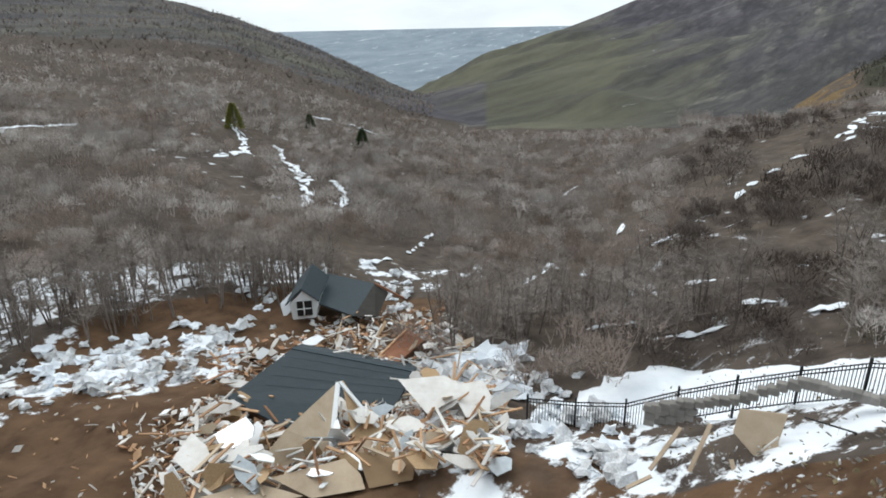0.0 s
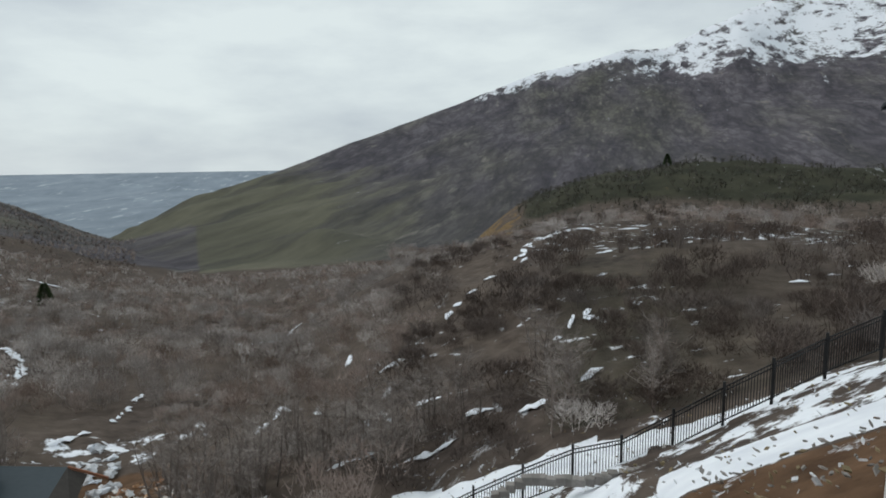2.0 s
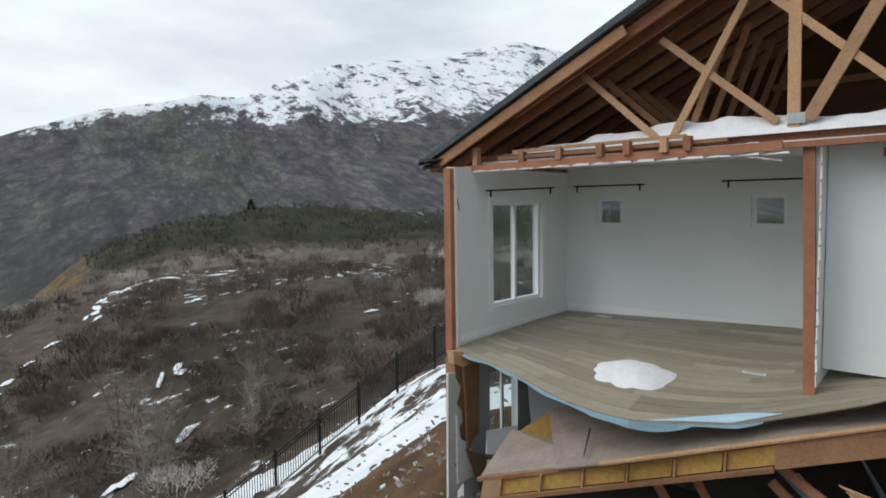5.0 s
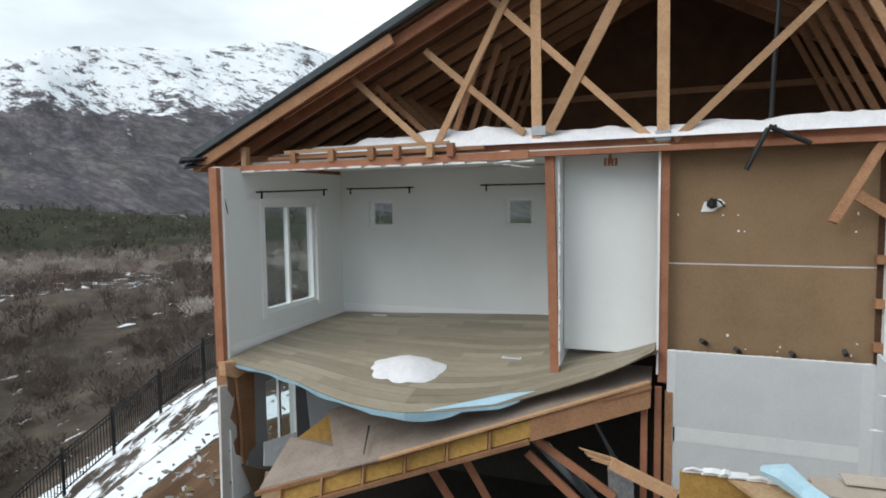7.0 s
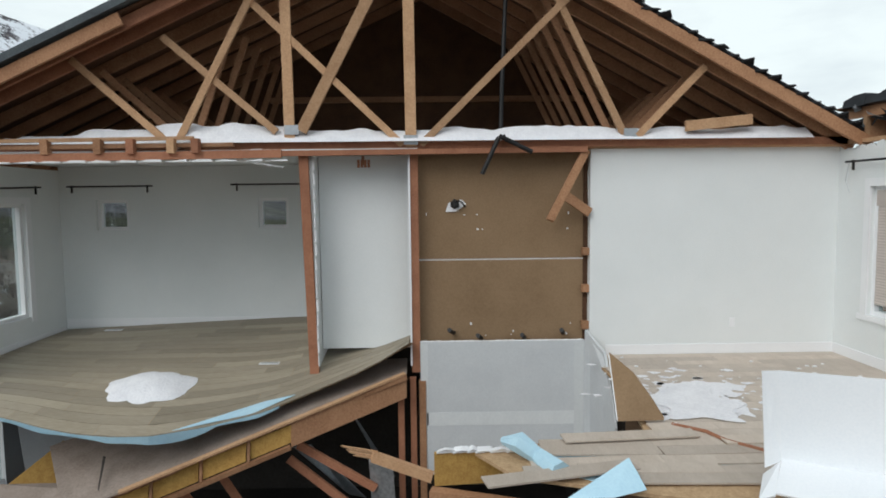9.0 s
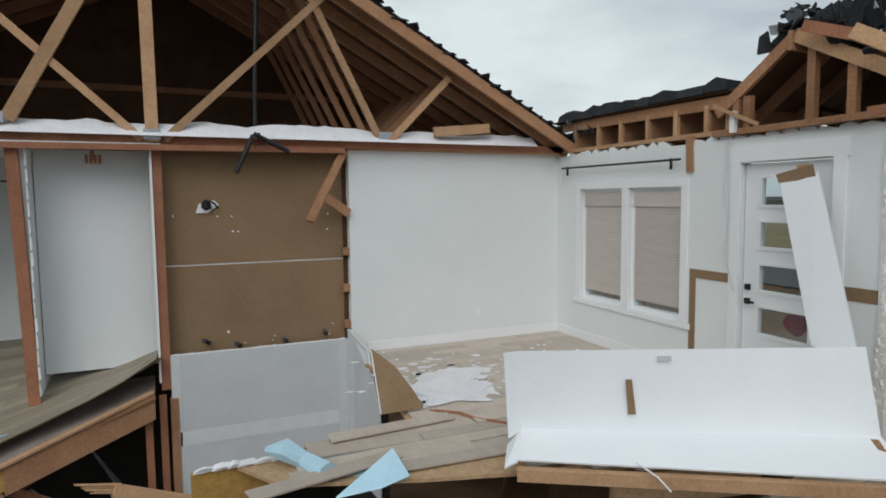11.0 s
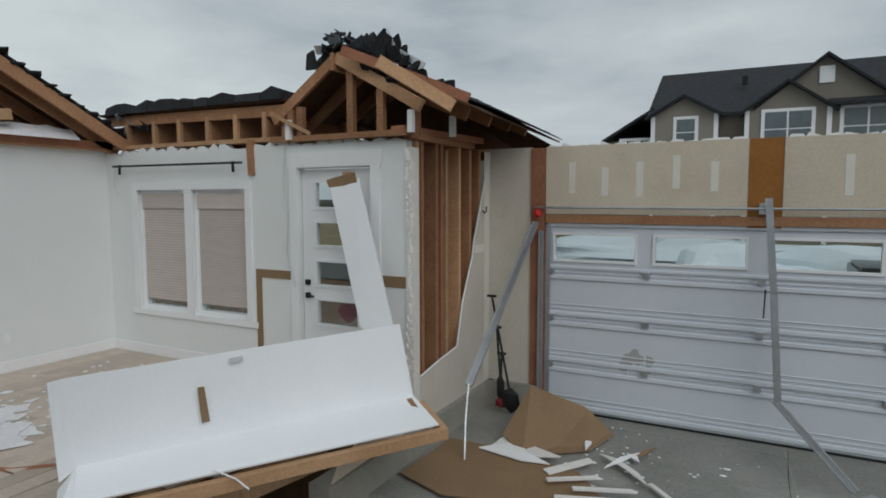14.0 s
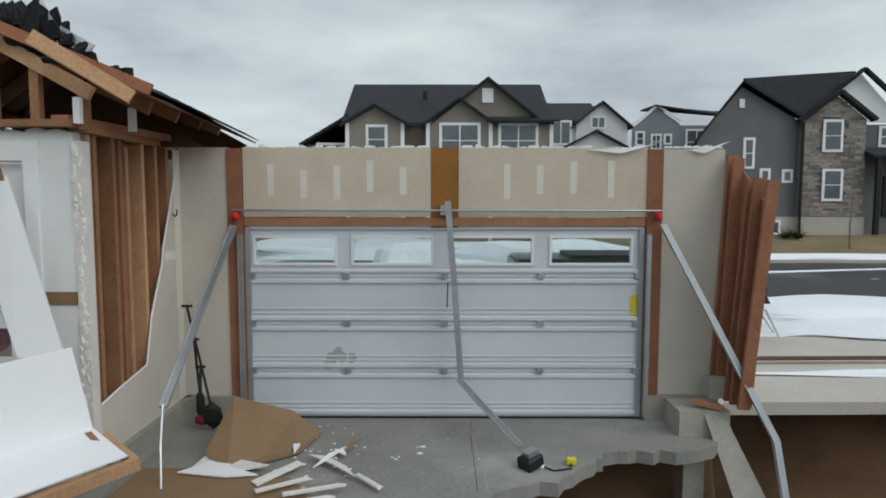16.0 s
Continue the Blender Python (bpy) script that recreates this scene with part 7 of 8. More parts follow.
far_window(B, -22.71, -21.78, 5.05, 6.65, -35.5, 1)
far_window(B, -22.82, -21.86, 2.24, 3.86, -35.5, 1)
far_window(B, -17.94, -17.49, 4.11, 5.68, -36, 1)
far_window(B, -20.2, -19.8, 3.3, 3.85, -36, 1, 1)
far_window(B, -18.9, -18.5, 3.4, 3.9, -36, 1, 1)
far_window(B, -27.2, -25.6, 5.4, 6.4, -36.4, 1, 2)
far_window(B, -19.6, -18.3, 0.25, 0.9, -35.95, 2, 1)
part("front_door", box(-26.8, -25.9, -36.4, -36.3, 1.2, 3.6), BLACK_METAL, B)
part("downspout", box(-20.62, -20.5, -35.55, -35.45, 0.3, 6.6), BLACK_METAL, B)
part("gable_vent", box(-17.35, -17.05, -36.0, -35.93, 7.5, 8.0), TRIM, B)
random.seed(61)
z = 1.25
while z < 7.9:
    h = random.uniform(0.12, 0.2)
    x = -20.58 - (max(0, z - 6.6) * 1.3)
    xend = -24.2 + (max(0, z - 6.7) * 1.3)
    while x > xend + 0.15:
        w = min(random.uniform(0.3, 0.8), x - xend)
        if not (-22.95 < x - w / 2 < -21.65 and (4.9 < z < 6.8 or 2.1 < z < 4.0)):
            part("stone", box(x - w + 0.015, x, -35.6, -35.53 + random.uniform(-.02, .03), z, z + h - 0.012), STONE, B)
        x -= w
    z += h
Nn = thing("neighbour_house", "distant house with a steep dark roof", "house", "neighbour houses")
part("wall", box(9.5, 22, -44, -36, -0.6, 4.6), DARK_TAUPE, Nn)
for k, c in enumerate(((-19.2, -33.2, 0.1), (-18.6, -33.4, 0.1))):
    t = thing("garden_shrub", "small dark green spiky garden shrub", "shrub", "garden shrubs", c)
    bm = bmesh.new()
    random.seed(70 + k)
    for i in range(90):
        a, e = random.uniform(0, 6.28), random.uniform(0.2, 1.4)
        d = Vector((math.cos(a) * math.cos(e), math.sin(a) * math.cos(e), math.sin(e)))
        l = random.uniform(0.4, 0.95)
        s = d.orthogonal().normalized() * 0.04
        bm.faces.new([bm.verts.new(p) for p in (s, d * l, -s)])
    part("foliage", bm, NEEDLES, t)
t = thing("young_tree", "staked bare young tree by the pavement", "tree", at=(-20.9, -31.5, -0.6))
part("trunk", tube([(0, 0, 0), (0.05, 0, 1.5), (0, 0.05, 3.0)], [0.05, 0.04, 0.02], n=6), BARK, t)
t = thing("young_tree", "staked bare young tree by the pavement", "tree", at=(4.0, -25, -0.8))
part("trunk", tube([(0, 0, 0), (0.05, 0, 1.2), (0, 0.05, 2.6)], [0.06, 0.05, 0.02], n=6), BARK, t)
random.seed(72)
bm = bmesh.new()
for i in range(40):
    p = Vector((0, 0, random.uniform(0.8, 2.4)))
    d = Vector((random.uniform(-1, 1), random.uniform(-1, 1), 0.6)) * 0.7
    tube([p, p + d], [0.02, 0.006], bm, 4)
part("crown", bm, BARK, t)


# ---- below the house: fence, stones, slide debris ----
def on_ground(az, slope, lift=0.0):
    """Where a line of sight from the eye, at that heading and slope, meets the ground."""
    r = 8.0
    while r < 400:
        x, y = polar(az, r)
        if ground(x, y) + lift > EYE[2] + slope * r:
            break
        r *= 1.012
    return Vector((*polar(az, r), EYE[2] + slope * r))


def sight(az, slope, r):
    return Vector((*polar(az, r), EYE[2] + slope * r))


FENCE_AZ = [-7.5, -2.4, 2.7, 7.6, 12.6, 17.5, 22.3, 26.8, 31.3, 35.4, 39.1, 42.8, 46.4, 49.6, 52.5]


def fence_z(az):
    return float(np.interp(az, (-8, -2.4, 2.7, 22.3, 26.8, 31.3, 35.3, 39, 42.8, 46.4, 55), (-15.2, -15.3, -15.2, -11.5, -11.1, -9.9, -8.7, -7.6, -6.8, -6.0, -4.6)))


F = thing("metal_fence", "black metal picket fence stepping down the snowy slope", "fence")
picket = part("picket", box(-0.013, 0.013, -0.013, 0.013, 0.12, 1.66), BLACK_METAL, F)
posts = [Vector((*polar(a, fence_r(a)), fence_z(a))) for a in FENCE_AZ]
first = True
for a, b in zip(posts, posts[1:]):
    part("post", box(a.x - 0.045, a.x + 0.045, a.y - 0.045, a.y + 0.045, a.z - 0.6, a.z + 1.85), BLACK_METAL, F)
    for h in (0.18, 1.45, 1.62):
        part("rail", beam(a + Vector((0, 0, h)), b + Vector((0, 0, h)), 0.03, 0.045), BLACK_METAL, F)
    n = max(6, int((b - a).length / 0.125))
    for k in range(1, n):
        p = a.lerp(b, k / n)
        if first:
            picket.location, first = p, False
            continue
        o = new("picket", picket.data)
        o.location, o.parent = p, F

random.seed(81)
for k in range(34):
    u = k / 33
    az = 5.0 + u * 25
    sl = float(np.interp(az, (5, 12.6, 17.7, 23.5, 30), (-.645, -.595, -.532, -.528, -.488)))
    r = float(np.interp(az, (5, 18, 30), (21.3, 21.8, 22.5)))
    c = sight(az, sl, r)
    a0 = radians(-az) + random.uniform(-.15, .15)
    for lay in range(3 if az < 9 else 1):
        s = thing("retaining_block", "rough grey-brown retaining wall block with snow behind", "stone block", "retaining blocks", c + Vector((random.uniform(-.06, .06), random.uniform(-.06, .06), -0.16 - 0.30 * lay)))
        s.rotation_euler = (0, 0, a0)
        bm = box(-0.19, 0.19, -0.16, 0.16, -0.16, 0.13 + 0.05 * random.random(), bevel=0.025)
        for v in bm.verts:
            v.co += Vector([0.05 * noise.noise(v.co * 3 + Vector((k, lay, i * 9))) for i in range(3)])
        part("block", bm, ROCKERY, s)

PLY = mat("weathered_plywood", (0.53, 0.42, 0.31), (0.42, 0.32, 0.22), 0.85, 2.0, 40, 0.15, rand=0.15)
TORN_WHITE = mat("soiled_white_board", (0.74, 0.72, 0.69), (0.55, 0.51, 0.47), 0.85, 1.5, 30, 0.2, rand=0.12)
t = thing("plywood_sheet", "broken tan plywood sheet leaning in the snow", "plywood")
part("sheet", slab([sight(13.24, -.6174, 19.6), sight(17.21, -.6044, 19.9), sight(16.9, -.66, 19.2), sight(17.56, -.7259, 18.5), sight(16.6, -.725, 18.5), sight(13.0, -.665, 19.0)], (0, 0.04, 0.02)), PLY, t)
part("split", tube([sight(16.8, -.65, 18.95), sight(15.6, -.685, 18.8)], 0.03, n=5), TORN_WHITE, t)
for p, q in (((8.23, -.681, 18.5), (5.76, -.787, 17.5)), ((10.9, -.66, 18.5), (9.6, -.77, 17.8)), ((13.2, -.72, 18.4), (14.0, -.76, 18.0)), ((6, -.80, 17.3), (3.6, -.84, 17.0))):
    s = thing("loose_board", "long weathered board lying down the bank", "board", "bank boards")
    part("board", beam(sight(*p), sight(*q), 0.14, 0.05), PLY, s)
for p, q in (((18.5, -.60, 19.5), (22.5, -.60, 20)), ((22.5, -.60, 20), (22.3, -.66, 19.4))):
    s = thing("bent_rail", "thin bent metal rail in the snow", "rail", "bent rails")
    part("rail", tube([sight(*p), sight(*q)], 0.03, n=5), BLACK_METAL, s)

# the first fallen roof
R1 = thing("fallen_roof", "large dark slate roof slumped on the wreckage", "collapsed roof")
a, b, c, d, e = sight(327.9 - 360, -.534, 33.0), sight(340.3 - 360, -.608, 29.6), sight(337.8 - 360, -.6886, 25.8), sight(326.2 - 360, -.696, 25.6), sight(321 - 360, -.608, 29.0)
n = (b - a).cross(d - a).normalized()
n = n if n.z > 0 else -n
part("roof_plane", slab([a, b, c, d, e], -n * 0.12), FALLEN_ROOF, R1)
for k in range(1, 6):
    u = k / 6
    p, q = a.lerp(e.lerp(d, 0.3), u), b.lerp(c, u)
    part("shingle_course", beam(p + n * 0.001, q + n * 0.001, 0.03, 0.005, n), FALLEN_ROOF, R1)
part("ridge_cap", beam(a + n * 0.02, b + n * 0.02, 0.3, 0.05, n), FALLEN_ROOF, R1)
part("back_slope", slab([a, b, b + Vector((-1.0, 3.5, -1.8)), a + Vector((-1.5, 3.5, -1.8))], (0, 0, -0.1)), FALLEN_ROOF, R1)
# dark sheet below the roof edge stands in for its shade
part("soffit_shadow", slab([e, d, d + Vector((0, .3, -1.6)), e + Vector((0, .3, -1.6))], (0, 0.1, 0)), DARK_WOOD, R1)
# its broken plywood gable leaning in front
G1 = thing("broken_gable", "splintered plywood gable wall with white trim, standing askew", "wall wreckage")
ap, gb, gl, gr, grb = sight(332.1 - 360, -.618, 25.6), sight(330.7 - 360, -.762, 22.6), sight(321.2 - 360, -.7915, 21.6), sight(334.7 - 360, -.70, 24.4), sight(339.5 - 360, -.80, 21.8)
part("wall_sheet", slab([ap, gb, gl, gl.lerp(ap, 0.4) + Vector((0, 0, .3))], (0.0, 0.12, 0.03)), PLY, G1)
part("wall_sheet", slab([ap + Vector((.15, .1, 0)), gr, grb, gb.lerp(grb, .3)], (0.0, 0.12, 0.03)), OSB, G1)
part("white_trim", beam(ap, gb, 0.22, 0.10), TRIM, G1)
part("white_trim", beam(ap + Vector((.1, 0, .05)), gr.lerp(grb, .3), 0.16, 0.10), TRIM, G1)
for k in range(9):
    p = gr.lerp(grb, k / 9)
    part("splintered_board", beam(p, p + Vector((random.uniform(-.3, .8), random.uniform(-.5, .3), random.uniform(-.5, .25))), 0.10, 0.04, jag=0.1), random.choice((LUMBER, PALE_LUMBER, OSB)), G1)
# upturned brown wall box behind
X1 = thing("upturned_wall", "upturned brown wall section lying on edge", "wall wreckage")
p0, p1, p2, p3 = sight(336.3 - 360, -.5775, 34), sight(339.7 - 360, -.5188, 36), sight(341.4 - 360, -.545, 35), sight(337.7 - 360, -.6, 33)
part("outer_sheet", slab([p0, p1, p2, p3], (0.1, 0.1, -0.1)), RED_LUMBER, X1)
part("side_sheet", slab([p3, p2, p2 + Vector((0.4, .3, -1.1)), p3 + Vector((.4, .3, -.9))], (0.1, 0.1, 0)), DARK_WOOD, X1)
part("rim", beam(p0, p1, 0.12, 0.12), PALE_LUMBER, X1)

# the second fallen house, still roofed
H2 = thing("fallen_house", "white-walled house with dark roof carried down the slide", "collapsed house")
R = 45.5
wl = [sight(a - 360, s, R - 3) for a, s in ((328.06, -.449), (329.45, -.4267), (330.82, -.4481), (330.55, -.4804), (328.26, -.479))]
part("gable_wall", slab(wl, (-1.2, 4.0, 0.2)), WHITE_SIDING, H2)
for s in (0, 1):
    q, p = (wl[0], wl[2])[s], wl[1]
    part("gable_rake", slab([p + Vector((0, -.2, .12)), q + (q - p) * 0.18 + Vector((0, -.2, .12)), q + (q - p) * 0.18 + Vector((-1.2, 4, .3)), p + Vector((-1.2, 4, .4))], (0, 0, 0.12)), FALLEN_ROOF, H2)
rf = [sight(a - 360, s, r) for a, s, r in ((329.2, -.4154, 46.5), (330.58, -.390, 49.5), (336.62, -.4256, 46.5), (334.28, -.4849, 40.8), (330.7, -.452, 43.4))]
part("roof", slab(rf, (0, 0.05, -0.15)), FALLEN_ROOF, H2)
# near-black sheet painted as the shaded opening of the gable
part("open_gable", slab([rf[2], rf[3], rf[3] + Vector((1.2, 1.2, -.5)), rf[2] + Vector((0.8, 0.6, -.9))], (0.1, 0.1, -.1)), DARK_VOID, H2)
part("broken_rafter", beam(rf[2], rf[2] + Vector((2.3, .5, -1.3)), 0.15, 0.15), RED_LUMBER, H2)
part("left_wall", slab([sight(327.2 - 360, -.445, 44.8), sight(328.3 - 360, -.428, 45.6), sight(328.8 - 360, -.45, 44.8), sight(327.4 - 360, -.475, 44)], (0, 1, 0)), WHITE_SIDING, H2)
part("vent_pipe", tube([sight(331.9 - 360, -.408, 46.6), sight(331.9 - 360, -.388, 46.6)], 0.08), TRIM, H2)
w0 = sight(328.75 - 360, -.474, R - 3.15)
wr = (wl[3] - wl[4]).normalized()
win = part("window", slab([w0, w0 + wr * 1.05, w0 + wr * 1.05 + Vector((0, 0, 1.15)), w0 + Vector((0, 0, 1.15))], (0, 0.12, 0)), BLACK_METAL, H2)
part("mullion", beam(w0 + wr * 0.52 + Vector((0, -.03, 0)), w0 + wr * 0.52 + Vector((0, -.03, 1.15)), 0.07, 0.05), TRIM, win)
part("mullion", beam(w0 + Vector((0, -.03, .58)), w0 + wr * 1.05 + Vector((0, -.03, .58)), 0.05, 0.05), TRIM, win)

# large sheets lying in front of and beside the first roof
for mtl, lab, pts in ((PLY, "long beige floor sheet lying at the wreck's foot", ((-46, -.795, 20.3), (-38, -.80, 20.2), (-33, -.86, 19.0), (-41, -.85, 19.0))),
                      (PLY, "long beige floor sheet lying at the wreck's foot", ((-36, -.80, 20.2), (-28, -.79, 20.4), (-26, -.87, 18.9), (-32, -.87, 18.9))),
                      (BROWN_PAPER, "brown-backed wallboard sheet lying at the wreck's foot", ((-26.5, -.78, 20.6), (-21, -.79, 20.4), (-20.5, -.86, 19.1), (-25.5, -.87, 18.9))),
                      (TORN_WHITE, "large white wall sheet thrown beside the roof", ((-21.5, -.625, 25.8), (-16.5, -.62, 26.2), (-14.2, -.66, 24.9), (-18.5, -.705, 23.6))),
                      (TORN_WHITE, "large white wall sheet thrown beside the roof", ((-16, -.645, 25.6), (-12.4, -.63, 26.0), (-11.6, -.70, 23.8), (-14.2, -.715, 23.3))),
                      (TORN_WHITE, "large white wall sheet thrown beside the roof", ((-45, -.70, 23.2), (-42.9, -.66, 24.6), (-41.6, -.72, 22.6), (-43.6, -.75, 21.6))),
                      (TORN_WHITE, "large white wall sheet thrown beside the roof", ((-42, -.72, 22.6), (-39.6, -.71, 22.8), (-38, -.76, 21.4), (-40.6, -.78, 21.0))),
                      (GALV, "grey metal-faced door sheet among white boards", ((-40.8, -.675, 24.0), (-37.6, -.655, 24.6), (-37.2, -.70, 23.2), (-40.2, -.72, 22.6)))):
    s = thing("wreckage_sheet", lab, "wall wreckage", "large wreck sheets")
    q = [sight(*p) for p in pts]
    q.insert(2, q[1].lerp(q[2], 0.5) + Vector((0.25, 0, 0)))
    part("sheet", slab(q, (0, 0.06, -0.03)), mtl, s)

# scattered wreckage: each board and sheet its own
random.seed(91)
KIND = [("broken_board", "splintered pale framing board in the slide wreckage", "board", "slide boards"),
        ("wreckage_sheet", "broken wall or floor sheet in the slide wreckage", "wall wreckage", "slide sheets")]
MB, MP = (LUMBER, PALE_LUMBER, PALE_LUMBER, PLY, TORN_WHITE, TORN_WHITE), (PLY, OSB, TORN_WHITE, TORN_WHITE, TRIM, TORN_WHITE, TORN_WHITE, GALV)


def inside(az, sl):
    if -49 < az < -10 and -0.79 < sl < -0.60:
        return 1.0 if az > -47 + (sl + 0.79) * 25 else 0.2
    if -30 < az < -12 and -0.62 < sl < -0.48:
        return 0.9 if az < -12 - (sl + .62) * 30 else 0.1
    if -40 < az < -28 and -0.58 < sl < -0.50:
        return 0.5
    return 0.0


made = 0
while made < 420:
    az, sl = random.uniform(-49, -9), random.uniform(-0.79, -0.47)
    if random.random() > inside(az, sl) or (-34 < az < -21 and -.66 < sl < -.56) or (-33 < az < -23.5 and -.478 < sl < -.38):
        continue
    far = sl > -0.58
    c = on_ground(az, sl, 1.2)
    c.z -= random.uniform(0.0, 1.0)
    made += 1
    if made % 5 < 3:
        l = random.uniform(0.6, 2.2)
        d = Vector((random.gauss(0, 1), random.gauss(0, 1), random.gauss(0, 0.45))).normalized() * l
        s = thing(*KIND[0], c)
        part("board", beam(-d / 2, d / 2, random.uniform(0.07, 0.16), 0.06, jag=0.12), random.choice(MB), s)
    else:
        u = Vector((random.gauss(0, 1), random.gauss(0, 1), random.gauss(0, 0.35))).normalized()
        v = u.cross(Vector((random.gauss(0, .5), random.gauss(0, .5), 1))).normalized()
        a, b = random.uniform(0.3, 1.1), random.uniform(0.2, 0.65)
        s = thing(*KIND[1], c)
        part("sheet", slab([u * a, u * a * 0.3 + v * b, -u * a * 0.8 + v * b * 0.7, -u * a * random.uniform(.6, 1), -v * b * random.uniform(.6, 1), u * a * 0.6 - v * b * 0.8], u.cross(v) * 0.04), random.choice(MP), s)


def chips(name, label, n, azr, slr, mats, seed, size, gate=None):
    """Small uncounted wreckage joined by material."""
    random.seed(seed)
    for mi, m in enumerate(mats):
        verts, faces = [], []
        for k in range(n // len(mats)):
            az, sl = random.uniform(*azr), random.uniform(*slr)
            if gate and random.random() > gate(az, sl):
                continue
            c = on_ground(az, sl, 0.3)
            u = Vector((random.gauss(0, 1), random.gauss(0, 1), random.gauss(0, .5))).normalized() * random.uniform(*size)
            v = u.cross(Vector((random.gauss(0, .6), random.gauss(0, .6), 1))).normalized() * u.length * random.uniform(0.08, 0.7)
            w = u.cross(v).normalized() * 0.04
            o = len(verts)
            verts += [c + u, c + v, c - u * .9, c - v, c + u + w, c + v + w, c - u * .9 + w, c - v + w]
            faces += [tuple(o + i for i in f) for f in ((0, 1, 2, 3), (7, 6, 5, 4), (0, 4, 5, 1), (1, 5, 6, 2), (2, 6, 7, 3), (3, 7, 4, 0))]
        me = bpy.data.meshes.new(name)
        me.from_pydata(verts, [], faces)
        me.materials.append(m)
        tagged(new(name, me), label, "debris", kind="stuff")


chips("wreckage_chips", "small splinters and torn board among the wreckage", 7500, (-49, -9), (-0.80, -0.47), (PALE_LUMBER, TORN_WHITE, LUMBER, TRIM, TORN_WHITE), 5, (0.08, 0.42), inside)
chips("bank_rubble", "stones, dry grass and dirty snow crumbs on the bank", 1500, (6, 54), (-0.76, -0.28), (ROCKERY, DRY_LAWN, DIRTY_SNOW, ROCKERY), 8, (0.03, 0.12), lambda a, s: 1.0 if s < -0.25 - (54 - a) * 0.0035 else 0.0)
chips("slope_litter", "scattered small scraps on the slide soil", 160, (-62, -30), (-0.75, -0.5), (TORN_WHITE, PALE_LUMBER), 6, (0.05, 0.3))


# snow chunks pushed up along the slide
def chunk_field(n, azr, slr, seed, size, gate, label):
    random.seed(seed)
    k = 0
    while k < n:
        az, sl = random.uniform(*azr), random.uniform(*slr)
        if random.random() > gate(az, sl):
            continue
        k += 1
        c = on_ground(az, sl, 0.15)
        s = random.uniform(*size)
        o = part("snow_chunk", lump((0, 0, 0), s, s * random.uniform(.6, 1.1), s * random.uniform(.4, .85), 1.3, 2, seed + k * 1.3), SNOW if random.random() < 0.35 else DIRTY_SNOW)
        o.location, o.rotation_euler = c, (random.uniform(-.4, .4), random.uniform(-.4, .4), random.uniform(0, 6.3))
        tagged(o, label, "snow chunk", "snow chunks")


chunk_field(120, (-57, -37), (-0.56, -0.44), 3, (0.2, 0.62), lambda a, s: 1 if abs(s - (-.50 - (a + 47) * .002)) < .045 else 0.1, "grey-white snow block pushed aside by the slide")
chunk_field(110, (-20, 4), (-0.84, -0.60), 4, (0.15, 0.6), lambda a, s: 1 if abs(s + .70 + (a + 8) * .006) < .09 else 0.1, "jagged dirty snow block beside the wreckage")
chunk_field(16, (-17, -9), (-0.66, -0.57), 5, (0.5, 1.1), lambda a, s: 1, "tall jagged snow block heaped by the wreckage")
chunk_field(40, (-36, -20), (-0.50, -0.40), 6, (0.25, 0.6), lambda a, s: 1 if a < -33.2 or a > -22.5 else 0, "grey-white snow block pushed aside by the slide")


# ---- vegetation ----
def twig_template(rng, n, width, stems, spread=0.62):
    """A bare shrub one metre high as loose triangles: upright stems that fan into several rounded heads of fine twigs."""
    tri = []

    def blade(p, q, w):
        d = q - p
        s = np.cross(d, rng.normal(size=3))
        s = s / (np.linalg.norm(s) + 1e-6) * w
        tri.append((p - s, p + s, q))

    heads = []
    for k in range(max(3, stems)):
        a, e = rng.uniform(0, 6.28), spread * rng.uniform(0.1, 0.75)
        c = np.array([math.cos(a) * e, math.sin(a) * e, rng.uniform(0.42, 0.74)])
        heads.append((c, rng.uniform(0.20, 0.34)))
        foot = np.array([c[0] * 0.25, c[1] * 0.25, -0.12])
        blade(foot, c, width * 1.5)
    while len(tri) < n:
        c, rad = heads[rng.integers(len(heads))]
        v = rng.normal(size=3)
        v = v / np.linalg.norm(v) * rng.uniform(0.15, 1) ** 0.45
        if v[2] < -0.55:
            continue
        p = c + v * rad * np.array([1.05, 1.05, 0.95])
        d = v * 0.55 + np.array([0, 0, 0.85]) + rng.normal(size=3) * 0.30
        d = d / np.linalg.norm(d) * rng.uniform(0.10, 0.24)
        blade(p - d * 0.6, p + d * 0.4, width * rng.uniform(0.6, 1.0))
    return np.array(tri, dtype=np.float32)


